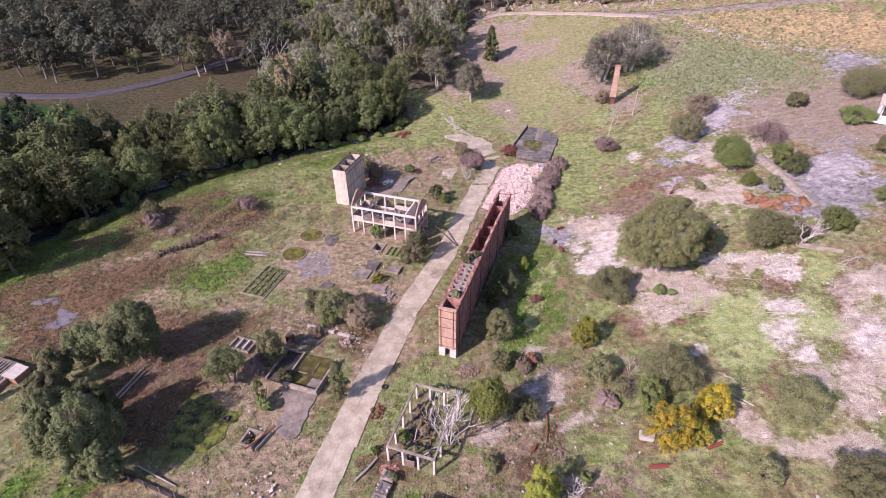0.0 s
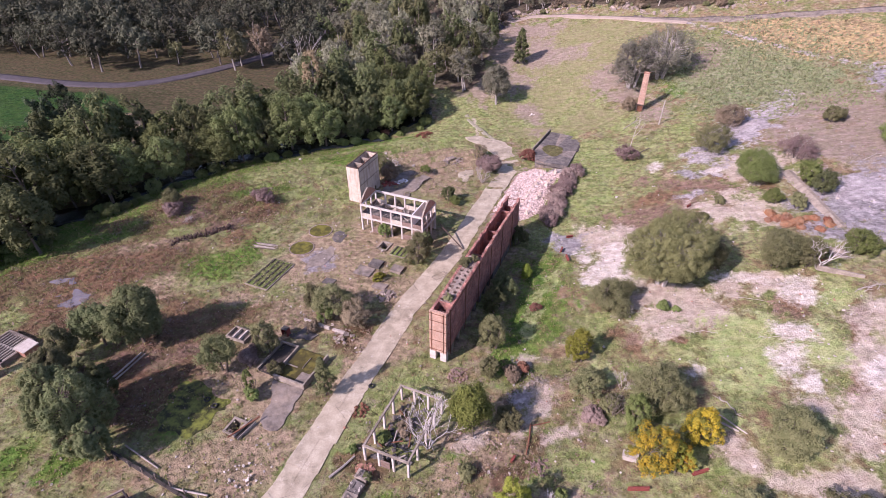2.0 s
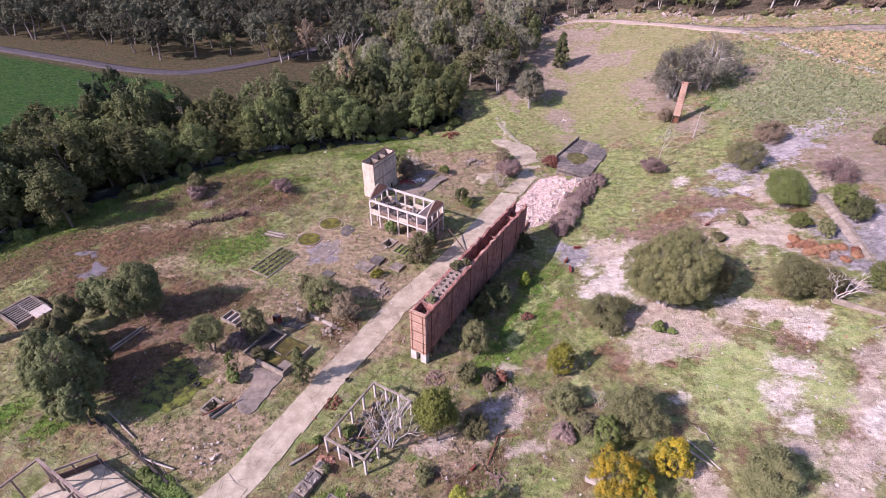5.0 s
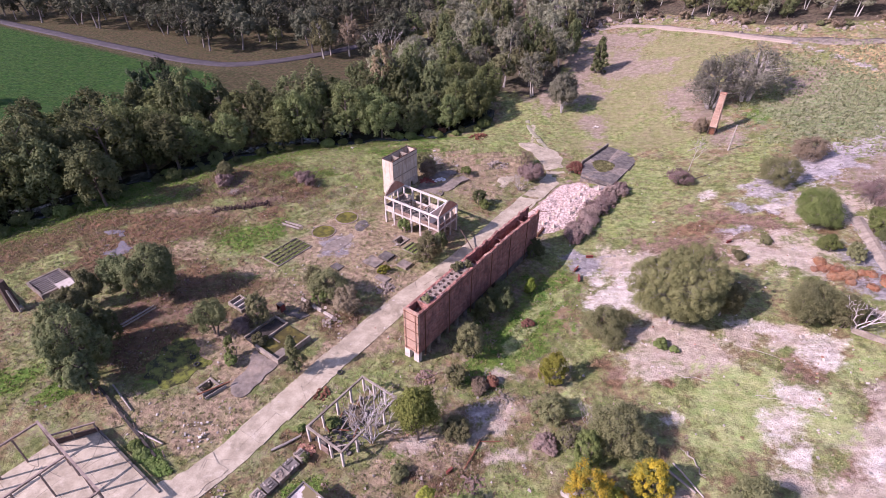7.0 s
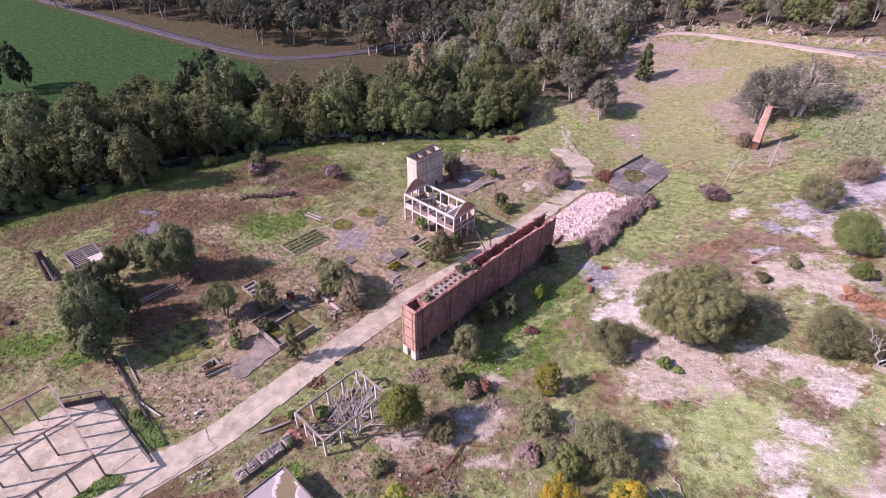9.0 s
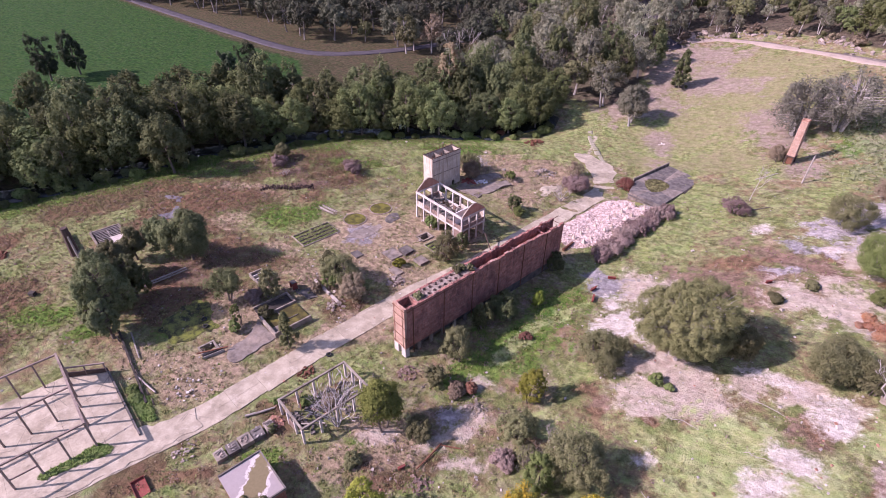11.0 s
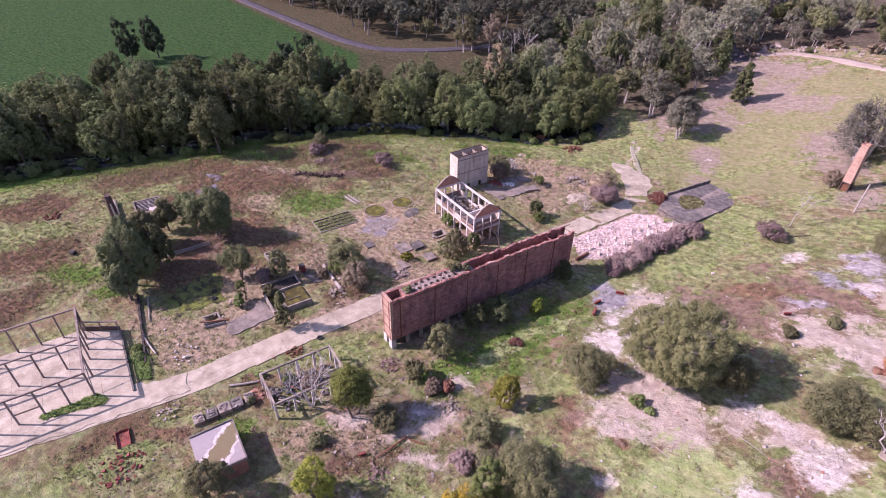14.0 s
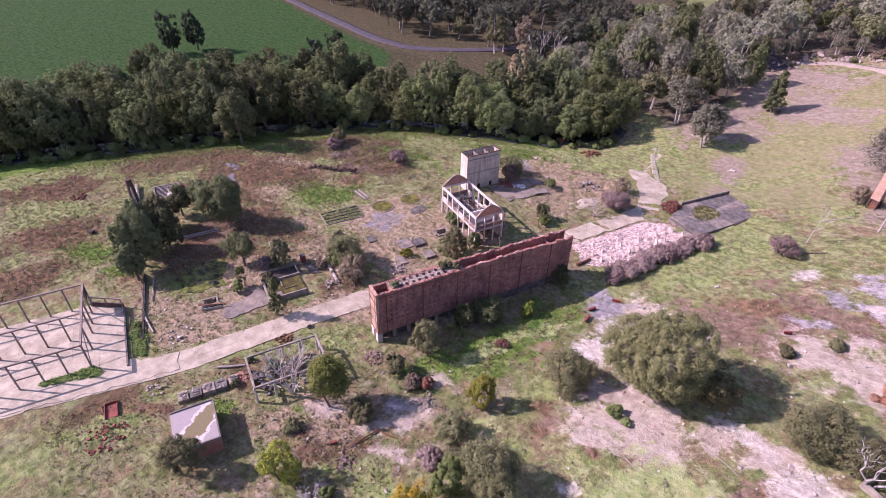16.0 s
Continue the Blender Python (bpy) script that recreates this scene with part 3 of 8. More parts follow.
def earth():
    """The ground: soil and grasses mixed by the cover's weights, broken up at several scales."""
    n = Nodes("earth")
    p = n.place()
    coarse, broad, mid = n.noise(0.16, 5, p, 0.65), n.noise(0.34, 9, p, 0.74), n.noise(1.1, 7, p, 0.75)
    fine, grain = n.noise(3.4, 5, p, 0.8), n.noise(10, 3, p, 0.8)
    shift = n.add("ShaderNodeMapping")
    shift.inputs["Location"].default_value = (37.0, 11.0, 5.0)
    n.link(p, shift.inputs["Vector"])
    other = n.noise(0.55, 8, shift.outputs[0], 0.75)
    wild = n.math("ADD", n.math("MULTIPLY", n.math("SUBTRACT", broad, 0.5), 2.2), n.math("MULTIPLY", n.math("SUBTRACT", mid, 0.5), 1.5))
    wild = n.math("ADD", wild, n.math("MULTIPLY", n.math("SUBTRACT", fine, 0.5), 0.3))
    drag = n.add("ShaderNodeMapping")
    drag.inputs["Rotation"].default_value, drag.inputs["Scale"].default_value = (0, 0, 0.5), (0.3, 1.5, 1.0)
    n.link(p, drag.inputs["Vector"])
    streak = n.noise(0.7, 8, drag.outputs[0], 0.7)
    two = n.span(n.math("ADD", n.math("MULTIPLY", other, 0.5), n.math("MULTIPLY", streak, 0.5)), 0.42, 0.58)
    color = n.mix(n.span(coarse, 0.4, 0.6), (0.215, 0.15, 0.088), (0.15, 0.165, 0.06))
    color = n.mix(n.span(broad, 0.46, 0.62), color, (0.29, 0.228, 0.165))
    color = n.mix(n.span(other, 0.52, 0.64), color, (0.2, 0.22, 0.088))
    tones = {
        # field and far-west grass: a cloud's shade is painted into these tones
        "field": ((0.007, 0.045, 0.009), (0.026, 0.072, 0.014)), "shade_grass": ((0.045, 0.048, 0.022), (0.085, 0.06, 0.038)),
        "green": ((0.165, 0.212, 0.064), (0.26, 0.265, 0.118)), "lush": ((0.065, 0.14, 0.02), (0.135, 0.2, 0.042)),
        "weed": ((0.15, 0.2, 0.085), (0.235, 0.22, 0.145)), "yellow": ((0.38, 0.27, 0.135), (0.3, 0.215, 0.125)),
        "straw": ((0.2, 0.2, 0.085), (0.25, 0.215, 0.12)), "dry": ((0.3, 0.228, 0.188), (0.225, 0.178, 0.13)),
        # brown and heath taken darker, partly as cloud shade on the western flat
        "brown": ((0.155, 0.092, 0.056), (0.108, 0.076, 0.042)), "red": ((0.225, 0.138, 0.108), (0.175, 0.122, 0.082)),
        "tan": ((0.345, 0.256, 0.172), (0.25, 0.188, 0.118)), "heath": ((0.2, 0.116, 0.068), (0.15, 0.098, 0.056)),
        "dirt": ((0.48, 0.395, 0.322), (0.375, 0.3, 0.235)), "lawn": ((0.24, 0.295, 0.105), (0.345, 0.355, 0.168)),
        "grey": ((0.29, 0.265, 0.272), (0.21, 0.185, 0.19)), "scree": ((0.4, 0.355, 0.345), (0.285, 0.245, 0.245)),
        "white": ((0.61, 0.545, 0.485), (0.44, 0.365, 0.31)),
        # leaf litter, darkened partly for the same cloud shade
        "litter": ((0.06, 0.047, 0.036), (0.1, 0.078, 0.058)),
    }
    sources = {}
    for attr, kinds in COVERS.items():
        a = n.add("ShaderNodeVertexColor")
        a.layer_name = attr
        s = n.add("ShaderNodeSeparateColor")
        n.link(a.outputs["Color"], s.inputs[0])
        for i, kind in enumerate(kinds):
            sources[kind] = s.outputs[i]
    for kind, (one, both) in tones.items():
        w = n.math("ADD", sources[kind], n.math("MULTIPLY", wild, {"field": 0.1, "shade_grass": 0.6, "lush": 0.9}.get(kind, 0.78)))
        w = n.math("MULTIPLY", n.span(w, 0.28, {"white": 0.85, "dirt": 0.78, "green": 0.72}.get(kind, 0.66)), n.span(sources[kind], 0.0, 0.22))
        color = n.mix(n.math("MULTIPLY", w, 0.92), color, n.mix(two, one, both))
    # bleached flecks of stone and straw, dark flecks of litter
    color = n.mix(n.span(n.math("ADD", grain, n.math("MULTIPLY", mid, 0.5)), 0.9, 1.02, 0, 0.22), color, (0.52, 0.45, 0.38))
    color = n.mix(n.span(n.math("ADD", fine, n.math("MULTIPLY", broad, 0.6)), 0.92, 1.06, 0, 0.55), color, (0.075, 0.068, 0.042))
    bare = n.math("MAXIMUM", sources["dirt"], sources["white"])
    v = n.add("ShaderNodeHueSaturation")
    n.link(color, v.inputs["Color"])
    clump = n.noise(0.95, 2, p, 0.5)
    rise = n.math("ADD", n.math("MULTIPLY", clump, 0.32), n.math("ADD", n.math("MULTIPLY", mid, 0.4), n.math("MULTIPLY", fine, 0.28)))
    bare = n.math("MAXIMUM", bare, n.math("MAXIMUM", sources["lawn"], n.math("MAXIMUM", sources["straw"], sources["dry"])))
    n.link(n.span(rise, 0.34, 0.66, n.span(bare, 0.2, 0.8, 0.5, 0.74), n.span(bare, 0.2, 0.8, 1.5, 1.26)), v.inputs["Value"])
    n.link(n.span(n.noise(0.5, 3, p), 0.3, 0.7, 0.488, 0.512), v.inputs["Hue"])
    n.bump(n.math("ADD", fine, n.math("MULTIPLY", mid, 1.6)), 1.0, 0.2)
    return n.done(v.outputs[0], 0.97, spec=0.05)


COVERS = {"cover_e": ("tan", "dry", "shade_grass"), "cover_a": ("green", "lush", "brown"), "cover_b": ("red", "straw", "dirt"), "cover_c": ("white", "grey", "field"), "cover_d": ("weed", "yellow", "litter"), "cover_f": ("lawn", "heath", "scree")}
EARTH = earth()
CONCRETE = worn("road_concrete", (0.32, 0.265, 0.195), (0.45, 0.38, 0.285), (0.19, 0.155, 0.105), 0.6, 0.9, 0.7, pieces=0.09, cracks=0.2)
PALE = worn("pale_concrete", (0.44, 0.365, 0.295), (0.54, 0.46, 0.38), (0.27, 0.2, 0.15), 0.8, 0.9, 0.75, streaks=True, pieces=0.12)
POST = worn("white_concrete", (0.45, 0.395, 0.355), (0.55, 0.49, 0.44), (0.28, 0.225, 0.19), 1.5, 0.9, 0.5, pieces=0.15)
DARK = worn("dark_concrete", (0.078, 0.068, 0.062), (0.168, 0.146, 0.13), (0.26, 0.21, 0.165), 0.9, 0.85, 0.5, pieces=0.3)
FLOORS = worn("stained_concrete", (0.12, 0.098, 0.082), (0.235, 0.195, 0.165), (0.33, 0.26, 0.2), 0.9, 0.88, 0.75, pieces=0.2)
TANK = worn("tank_concrete", (0.22, 0.18, 0.145), (0.34, 0.285, 0.235), (0.11, 0.088, 0.066), 1.0, 0.9, 0.8, pieces=0.2)
BRICK = brickwork("red_brick", (0.48, 0.2, 0.155), (0.35, 0.14, 0.11), (0.45, 0.29, 0.24), (0.12, 0.06, 0.06), 1.0)
DULL = brickwork("dull_brick", (0.3, 0.19, 0.15), (0.24, 0.155, 0.125), (0.3, 0.23, 0.19), (0.15, 0.105, 0.09), 0.7)
FACE = brickwork("pink_brick", (0.44, 0.235, 0.165), (0.52, 0.32, 0.24), (0.5, 0.385, 0.31), (0.33, 0.15, 0.1), 0.5)
GABLE = worn("gable_brick", (0.34, 0.165, 0.115), (0.42, 0.225, 0.16), (0.2, 0.1, 0.075), 1.2, 0.92, 0.4)
HUTBRICK = brickwork("hut_brick", (0.36, 0.13, 0.08), (0.3, 0.12, 0.08), (0.36, 0.25, 0.2), (0.18, 0.09, 0.07), 0.4)
RUBBLE = worn("broken_brick", (0.4, 0.29, 0.255), (0.5, 0.4, 0.365), (0.3, 0.18, 0.15), 2.5, 0.95, 0.4, pieces=0.7)
MORTAR = worn("crushed_brick", (0.25, 0.175, 0.15), (0.33, 0.245, 0.215), (0.16, 0.11, 0.095), 2.5, 0.95, 0.5)
STONE = worn("pale_stone", (0.38, 0.325, 0.285), (0.48, 0.42, 0.37), (0.3, 0.25, 0.21), 1.5, 0.95, 0.3, pieces=0.4)
ROCK = worn("sandstone", (0.26, 0.205, 0.17), (0.34, 0.275, 0.23), (0.22, 0.185, 0.16), 0.5, 0.95, 0.5, pieces=0.3)
RUST = worn("rusty_steel", (0.16, 0.07, 0.045), (0.22, 0.1, 0.06), (0.08, 0.045, 0.035), 2.0, 0.85, 0.4, 0.3, pieces=0.3)
OXIDE = worn("red_oxide", (0.25, 0.065, 0.05), (0.2, 0.055, 0.045), (0.16, 0.07, 0.05), 2.0, 0.7, 0.4, pieces=0.3)
STEEL = worn("dark_steel", (0.075, 0.05, 0.045), (0.11, 0.075, 0.06), (0.05, 0.035, 0.03), 2.0, 0.8, 0.4, 0.2, pieces=0.2)
BEAM = worn("weathered_beam", (0.2, 0.15, 0.125), (0.29, 0.225, 0.19), (0.11, 0.08, 0.065), 2.0, 0.9, 0.4, pieces=0.25)
# near-black; on chamber, bin and pit floors it paints in inner shade
NEARBLACK = worn("near_black", (0.045, 0.038, 0.034), (0.07, 0.058, 0.05), (0.03, 0.026, 0.024), 1.5, 0.97, 0.4)
TIMBER = worn("grey_timber", (0.3, 0.255, 0.22), (0.4, 0.35, 0.31), (0.18, 0.145, 0.12), 3.0, 0.9, 0.4, pieces=0.3)
DEADWOOD = worn("dead_wood", (0.4, 0.355, 0.33), (0.5, 0.455, 0.43), (0.26, 0.22, 0.2), 3.0, 0.9, 0.3, pieces=0.2)
BARK = worn("dark_bark", (0.11, 0.088, 0.07), (0.17, 0.14, 0.115), (0.07, 0.055, 0.045), 3.0, 0.95, 0.4)
GUMBARK = worn("pale_bark", (0.3, 0.265, 0.24), (0.4, 0.36, 0.33), (0.22, 0.18, 0.16), 2.0, 0.85, 0.4)
ASPHALT = worn("old_asphalt", (0.058, 0.05, 0.056), (0.085, 0.072, 0.078), (0.12, 0.092, 0.08), 0.3, 0.9, 0.3)
GRASSY = worn("grassy_gravel", (0.27, 0.245, 0.165), (0.35, 0.31, 0.23), (0.22, 0.23, 0.11), 1.2, 0.97, 0.6)
TRACK = worn("pale_track", (0.29, 0.225, 0.185), (0.34, 0.27, 0.22), (0.22, 0.175, 0.135), 0.4, 0.95, 0.5)
WHITE = worn("white_render", (0.62, 0.59, 0.57), (0.7, 0.67, 0.65), (0.5, 0.47, 0.44), 1.0, 0.8, 0.3)
BLACK = worn("tyre_rubber", (0.03, 0.03, 0.03), (0.045, 0.043, 0.042), (0.07, 0.06, 0.055), 3.0, 0.8, 0.3)
CASUARINA = leafage("river_leaf", (0.075, 0.088, 0.042), (0.115, 0.132, 0.06), (0.19, 0.198, 0.092), 0.4)
# gum leaf and bark darkened to paint a cloud's shade over the west
SHADEGUM = leafage("shaded_gum_leaf", (0.05, 0.054, 0.034), (0.075, 0.078, 0.05), (0.115, 0.112, 0.078), 0.2)
SHADEBARK = worn("shaded_bark", (0.16, 0.14, 0.125), (0.24, 0.21, 0.19), (0.1, 0.085, 0.075), 2.0, 0.9, 0.4)
MIDGREEN = leafage("mid_green_leaf", (0.09, 0.11, 0.026), (0.14, 0.155, 0.04), (0.21, 0.215, 0.065), 0.28)
GARDEN = leafage("grey_green_leaf", (0.11, 0.13, 0.055), (0.16, 0.18, 0.08), (0.22, 0.23, 0.11), 0.28)
RIVERGUM = leafage("bright_leaf", (0.1, 0.125, 0.048), (0.15, 0.178, 0.07), (0.215, 0.232, 0.1), 0.4)
GUM = leafage("grey_gum_leaf", (0.15, 0.152, 0.098), (0.215, 0.213, 0.14), (0.29, 0.275, 0.195), 0.3)
DOME = leafage("olive_gum_leaf", (0.1, 0.102, 0.042), (0.152, 0.15, 0.066), (0.225, 0.21, 0.1), 0.24)
OLIVE = leafage("olive_leaf", (0.1, 0.102, 0.046), (0.146, 0.146, 0.068), (0.215, 0.205, 0.108), 0.25)
FRESH = leafage("fresh_leaf", (0.1, 0.135, 0.04), (0.15, 0.19, 0.06), (0.205, 0.235, 0.09), 0.3)
LIME = leafage("lime_leaf", (0.13, 0.15, 0.025), (0.21, 0.22, 0.04), (0.32, 0.31, 0.06), 0.28)
WATTLE = leafage("wattle_bloom", (0.28, 0.195, 0.02), (0.4, 0.27, 0.028), (0.22, 0.19, 0.04), 0.25)
# fresh green leaf, lightened further as if sunlit beside the wall
BRIGHT = leafage("bright_shrub_leaf", (0.14, 0.24, 0.035), (0.2, 0.3, 0.05), (0.26, 0.34, 0.07), 0.3)
DEEP = leafage("deep_green_leaf", (0.03, 0.042, 0.024), (0.048, 0.062, 0.036), (0.085, 0.1, 0.055), 0.3)
DRYLEAF = leafage("dry_leaf", (0.16, 0.125, 0.085), (0.22, 0.17, 0.115), (0.28, 0.22, 0.15), 0.2)
PURPLE = leafage("bare_twig", (0.19, 0.128, 0.11), (0.25, 0.175, 0.152), (0.32, 0.24, 0.21), 0.15)
RUSTLEAF = leafage("rust_leaf", (0.16, 0.06, 0.042), (0.22, 0.09, 0.065), (0.19, 0.12, 0.085), 0.2)
ORANGE = leafage("orange_bracken", (0.19, 0.088, 0.055), (0.35, 0.165, 0.092), (0.3, 0.205, 0.145), 0.2)
GRASS = leafage("green_tuft", (0.2, 0.235, 0.075), (0.27, 0.29, 0.105), (0.35, 0.335, 0.165), 0.3)
HAY = leafage("dry_tuft", (0.31, 0.245, 0.155), (0.385, 0.31, 0.205), (0.24, 0.185, 0.115), 0.25)
WEEDS = leafage("slope_weed", (0.13, 0.15, 0.07), (0.19, 0.205, 0.105), (0.26, 0.24, 0.15), 0.2)
OLIVETUFT = leafage("olive_tuft", (0.15, 0.152, 0.062), (0.195, 0.19, 0.085), (0.255, 0.235, 0.12), 0.2)
HEATHTUFT = leafage("heath_tuft", (0.17, 0.1, 0.062), (0.215, 0.132, 0.085), (0.28, 0.19, 0.125), 0.2)
LUSHTUFT = leafage("lush_tuft", (0.1, 0.16, 0.04), (0.145, 0.205, 0.055), (0.21, 0.25, 0.085), 0.25)
BLUEMUD = worn("blue_mud", (0.13, 0.118, 0.135), (0.2, 0.18, 0.195), (0.1, 0.085, 0.08), 0.8, 0.7, 0.6)
HEATH = leafage("brown_tuft", (0.235, 0.155, 0.11), (0.3, 0.205, 0.15), (0.2, 0.155, 0.1), 0.2)


def water_look(name, deep, film, cover_at, rough, ripple=0.08):
    n = Nodes(name)
    p = n.place()
    color = n.mix(n.span(n.noise(0.7, 5, p, 0.65), cover_at, cover_at + 0.25), deep, film)
    n.bump(n.noise(3 if ripple < 0.2 else 1.6, 2, p), ripple, 0.05 if ripple < 0.2 else 0.25)
    return n.done(color, rough, spec=0.5 if rough < 0.2 else 0.15)


RIVER = water_look("river_water", (0.02, 0.025, 0.022), (0.04, 0.04, 0.03), 0.6, 0.05, 0.7)
ALGAE = water_look("algae_water", (0.06, 0.055, 0.014), (0.15, 0.135, 0.026), 0.38, 0.45)
POND = water_look("pond_water", (0.03, 0.03, 0.014), (0.15, 0.165, 0.035), 0.38, 0.45)
MURK = water_look("murky_water", (0.06, 0.05, 0.018), (0.14, 0.12, 0.03), 0.42, 0.45)

# ---- mesh helpers ----


class Geo:
    """A mesh in the making: corners and faces."""

    def __init__(self):
        self.v, self.f = [], []

    def add(self, verts, faces):
        k = len(self.v)
        self.v += [tuple(p) for p in verts]
        self.f += [tuple(i + k for i in q) for q in faces]

    def box(self, x0, y0, z0, x1, y1, z1, worn_by=0.0, rng=random):
        c = [(x, y, z) for z in (z0, z1) for y in (y0, y1) for x in (x0, x1)]
        if worn_by:
            c = [tuple(a + rng.uniform(-worn_by, worn_by) for a in p) for p in c]
        self.add(c, ((0, 2, 3, 1), (4, 5, 7, 6), (0, 1, 5, 4), (2, 6, 7, 3), (0, 4, 6, 2), (1, 3, 7, 5)))

    def post(self, x, y, z0, z1, w, d, chamfer=0.04, lean=(0.0, 0.0)):
        """An upright with its four edges taken off."""
        a, b, c = w / 2, d / 2, chamfer
        ring = [(a, b - c), (a - c, b), (-a + c, b), (-a, b - c), (-a, -b + c), (-a + c, -b), (a - c, -b), (a, -b + c)]
        self.prism([(x + p, y + q) for p, q in ring], z0, z1, lean)

    def prism(self, poly, z0, z1, lean=(0.0, 0.0)):
        n = len(poly)
        self.add([(x, y, z0) for x, y in poly] + [(x + lean[0], y + lean[1], z1) for x, y in poly],
                 [tuple(range(n - 1, -1, -1)), tuple(range(n, 2 * n))] + [(i, (i + 1) % n, n + (i + 1) % n, n + i) for i in range(n)])

    def slab(self, poly, axis, a0, a1):
        """A flat plate: an outline in the plane square to axis, from a0 to a1 along it."""
        def at(p, q, a):
            return (a, p, q) if axis == "x" else (p, a, q)
        n = len(poly)
        self.add([at(p, q, a0) for p, q in poly] + [at(p, q, a1) for p, q in poly],
                 [tuple(range(n - 1, -1, -1)), tuple(range(n, 2 * n))] + [(i, (i + 1) % n, n + (i + 1) % n, n + i) for i in range(n)])

    def bar(self, a, b, w, h):
        """A squared bar from a to b."""
        a, b = Vector(a), Vector(b)
        d = (b - a).normalized()
        s = d.cross(Vector((0, 0, 1)))
        s = s.normalized() if s.length > 1e-3 else Vector((1, 0, 0))
        u = s.cross(d)
        c = [p + s * (i * w / 2) + u * (j * h / 2) for p in (a, b) for i, j in ((-1, -1), (1, -1), (1, 1), (-1, 1))]
        self.add(c, ((3, 2, 1, 0), (4, 5, 6, 7), (0, 1, 5, 4), (1, 2, 6, 5), (2, 3, 7, 6), (3, 0, 4, 7)))

    def tube(self, pts, radii, sides=6):
        rings = []
        pts = [Vector(p) for p in pts]
        for i, p in enumerate(pts):
            d = (pts[min(i + 1, len(pts) - 1)] - pts[max(i - 1, 0)]).normalized()
            s = d.cross(Vector((0.31, 0.95, 0.07))).normalized()
            u = d.cross(s)
            rings += [p + (s * math.cos(2 * math.pi * k / sides) + u * math.sin(2 * math.pi * k / sides)) * radii[i] for k in range(sides)]
        faces = [(i * sides + k, i * sides + (k + 1) % sides, (i + 1) * sides + (k + 1) % sides, (i + 1) * sides + k)
                 for i in range(len(pts) - 1) for k in range(sides)]
        faces += [tuple(range(sides - 1, -1, -1)), tuple(range((len(pts) - 1) * sides, len(pts) * sides))]
        self.add(rings, faces)

    def well(self, x, y, half_x, half_y, z, radius, depth, sides=12):
        """A square of paving with a round hole that goes down."""
        ring = [2 * math.pi * (k + 0.5) / sides for k in range(sides)]
        inner = [(x + radius * math.cos(a), y + radius * math.sin(a)) for a in ring]
        outer = []
        for a in ring:
            m = max(abs(math.cos(a)), abs(math.sin(a)))
            outer.append((x + half_x * math.cos(a) / m, y + half_y * math.sin(a) / m))
        n = sides
        self.add([(*p, z) for p in outer] + [(*p, z + 0.05) for p in inner] + [(*p, z - depth) for p in inner],
                 [(i, (i + 1) % n, n + (i + 1) % n, n + i) for i in range(n)]
                 + [(n + i, n + (i + 1) % n, 2 * n + (i + 1) % n, 2 * n + i) for i in range(n)] + [tuple(range(2 * n, 3 * n))])

    def stone(self, p, size, rng, flat=0.7):
        """An irregular block of eight corners, turned at random."""
        turn = Euler((rng.uniform(-0.5, 0.5), rng.uniform(-0.5, 0.5), rng.uniform(0, 6.3))).to_matrix()
        s = Vector((size * rng.uniform(0.7, 1.3), size * rng.uniform(0.6, 1.0), size * flat * rng.uniform(0.6, 1.1))) / 2
        c = [Vector(p) + turn @ Vector((x * s.x * rng.uniform(0.7, 1), y * s.y * rng.uniform(0.7, 1), z * s.z * rng.uniform(0.7, 1)))
             for z in (-1, 1) for y in (-1, 1) for x in (-1, 1)]
        self.add(c, ((0, 2, 3, 1), (4, 5, 7, 6), (0, 1, 5, 4), (2, 6, 7, 3), (0, 4, 6, 2), (1, 3, 7, 5)))

    def mesh(self, name):
        me = bpy.data.meshes.new(name)
        me.from_pydata(self.v, [], self.f)
        me.update()
        return me


def part(name, geo, material, parent=None, label=""):
    ob = new(name, geo if isinstance(geo, bpy.types.Mesh) else geo.mesh(name))
    if not ob.data.materials:
        ob.data.materials.append(material)
    ob.parent = parent
    return tagged(ob, label)


def thing(name, m, label, category, group="", kind=""):
    ob = new(name)
    ob.empty_display_size = 0.5
    ob.matrix_basis = m
    return tagged(ob, label, category, group, kind)


def soup(name, verts, faces):
    """A mesh from arrays of corners and of faces that all have the same number of corners."""
    me = bpy.data.meshes.new(name)
    verts, faces = np.asarray(verts, np.float32), np.asarray(faces, np.int32)
    k = faces.shape[1]
    me.vertices.add(len(verts))
    me.vertices.foreach_set("co", verts.ravel())
    me.loops.add(faces.size)
    me.loops.foreach_set("vertex_index", faces.ravel())
    me.polygons.add(len(faces))
    me.polygons.foreach_set("loop_start", np.arange(0, faces.size, k, dtype=np.int32))
    me.update(calc_edges=True)
    return me


# ---- the ground ----
FLATS += [(-9, 58, 3.4, 50, GRID + 1.2), (6, 75, 3, 20, GRID), (-12, 92, 8.5, 5, GRID), (-34, 20, 10, 14, GRID), (-1, 30, 4, 3.5, GRID),
          (-3, 44, 4, 6, GRID), (-20.5, 55, 5, 6, GRID), (-29, 87, 5, 8, GRID), (-33, 77, 4, 6, GRID), (-22, 109, 3, 6, GRID), (-22, 47, 3, 5, GRID), (-33, 44, 5.5, 4, 20), (-24.6, 84.5, 3, 5, GRID), (8, 136.5, 4.5, 5.5, 30)]
# pits: x, y, half sizes; the ground is open there
PITS = [(-26.2, 43.5, 0.75, 0.95), (-13.4, 87.6, 0.8, 1.1)]


def axis_steps(parts):
    out = []
    for a, b, s in parts:
        out += list(np.arange(a, b, s))
    return np.array(out + [parts[-1][1]])


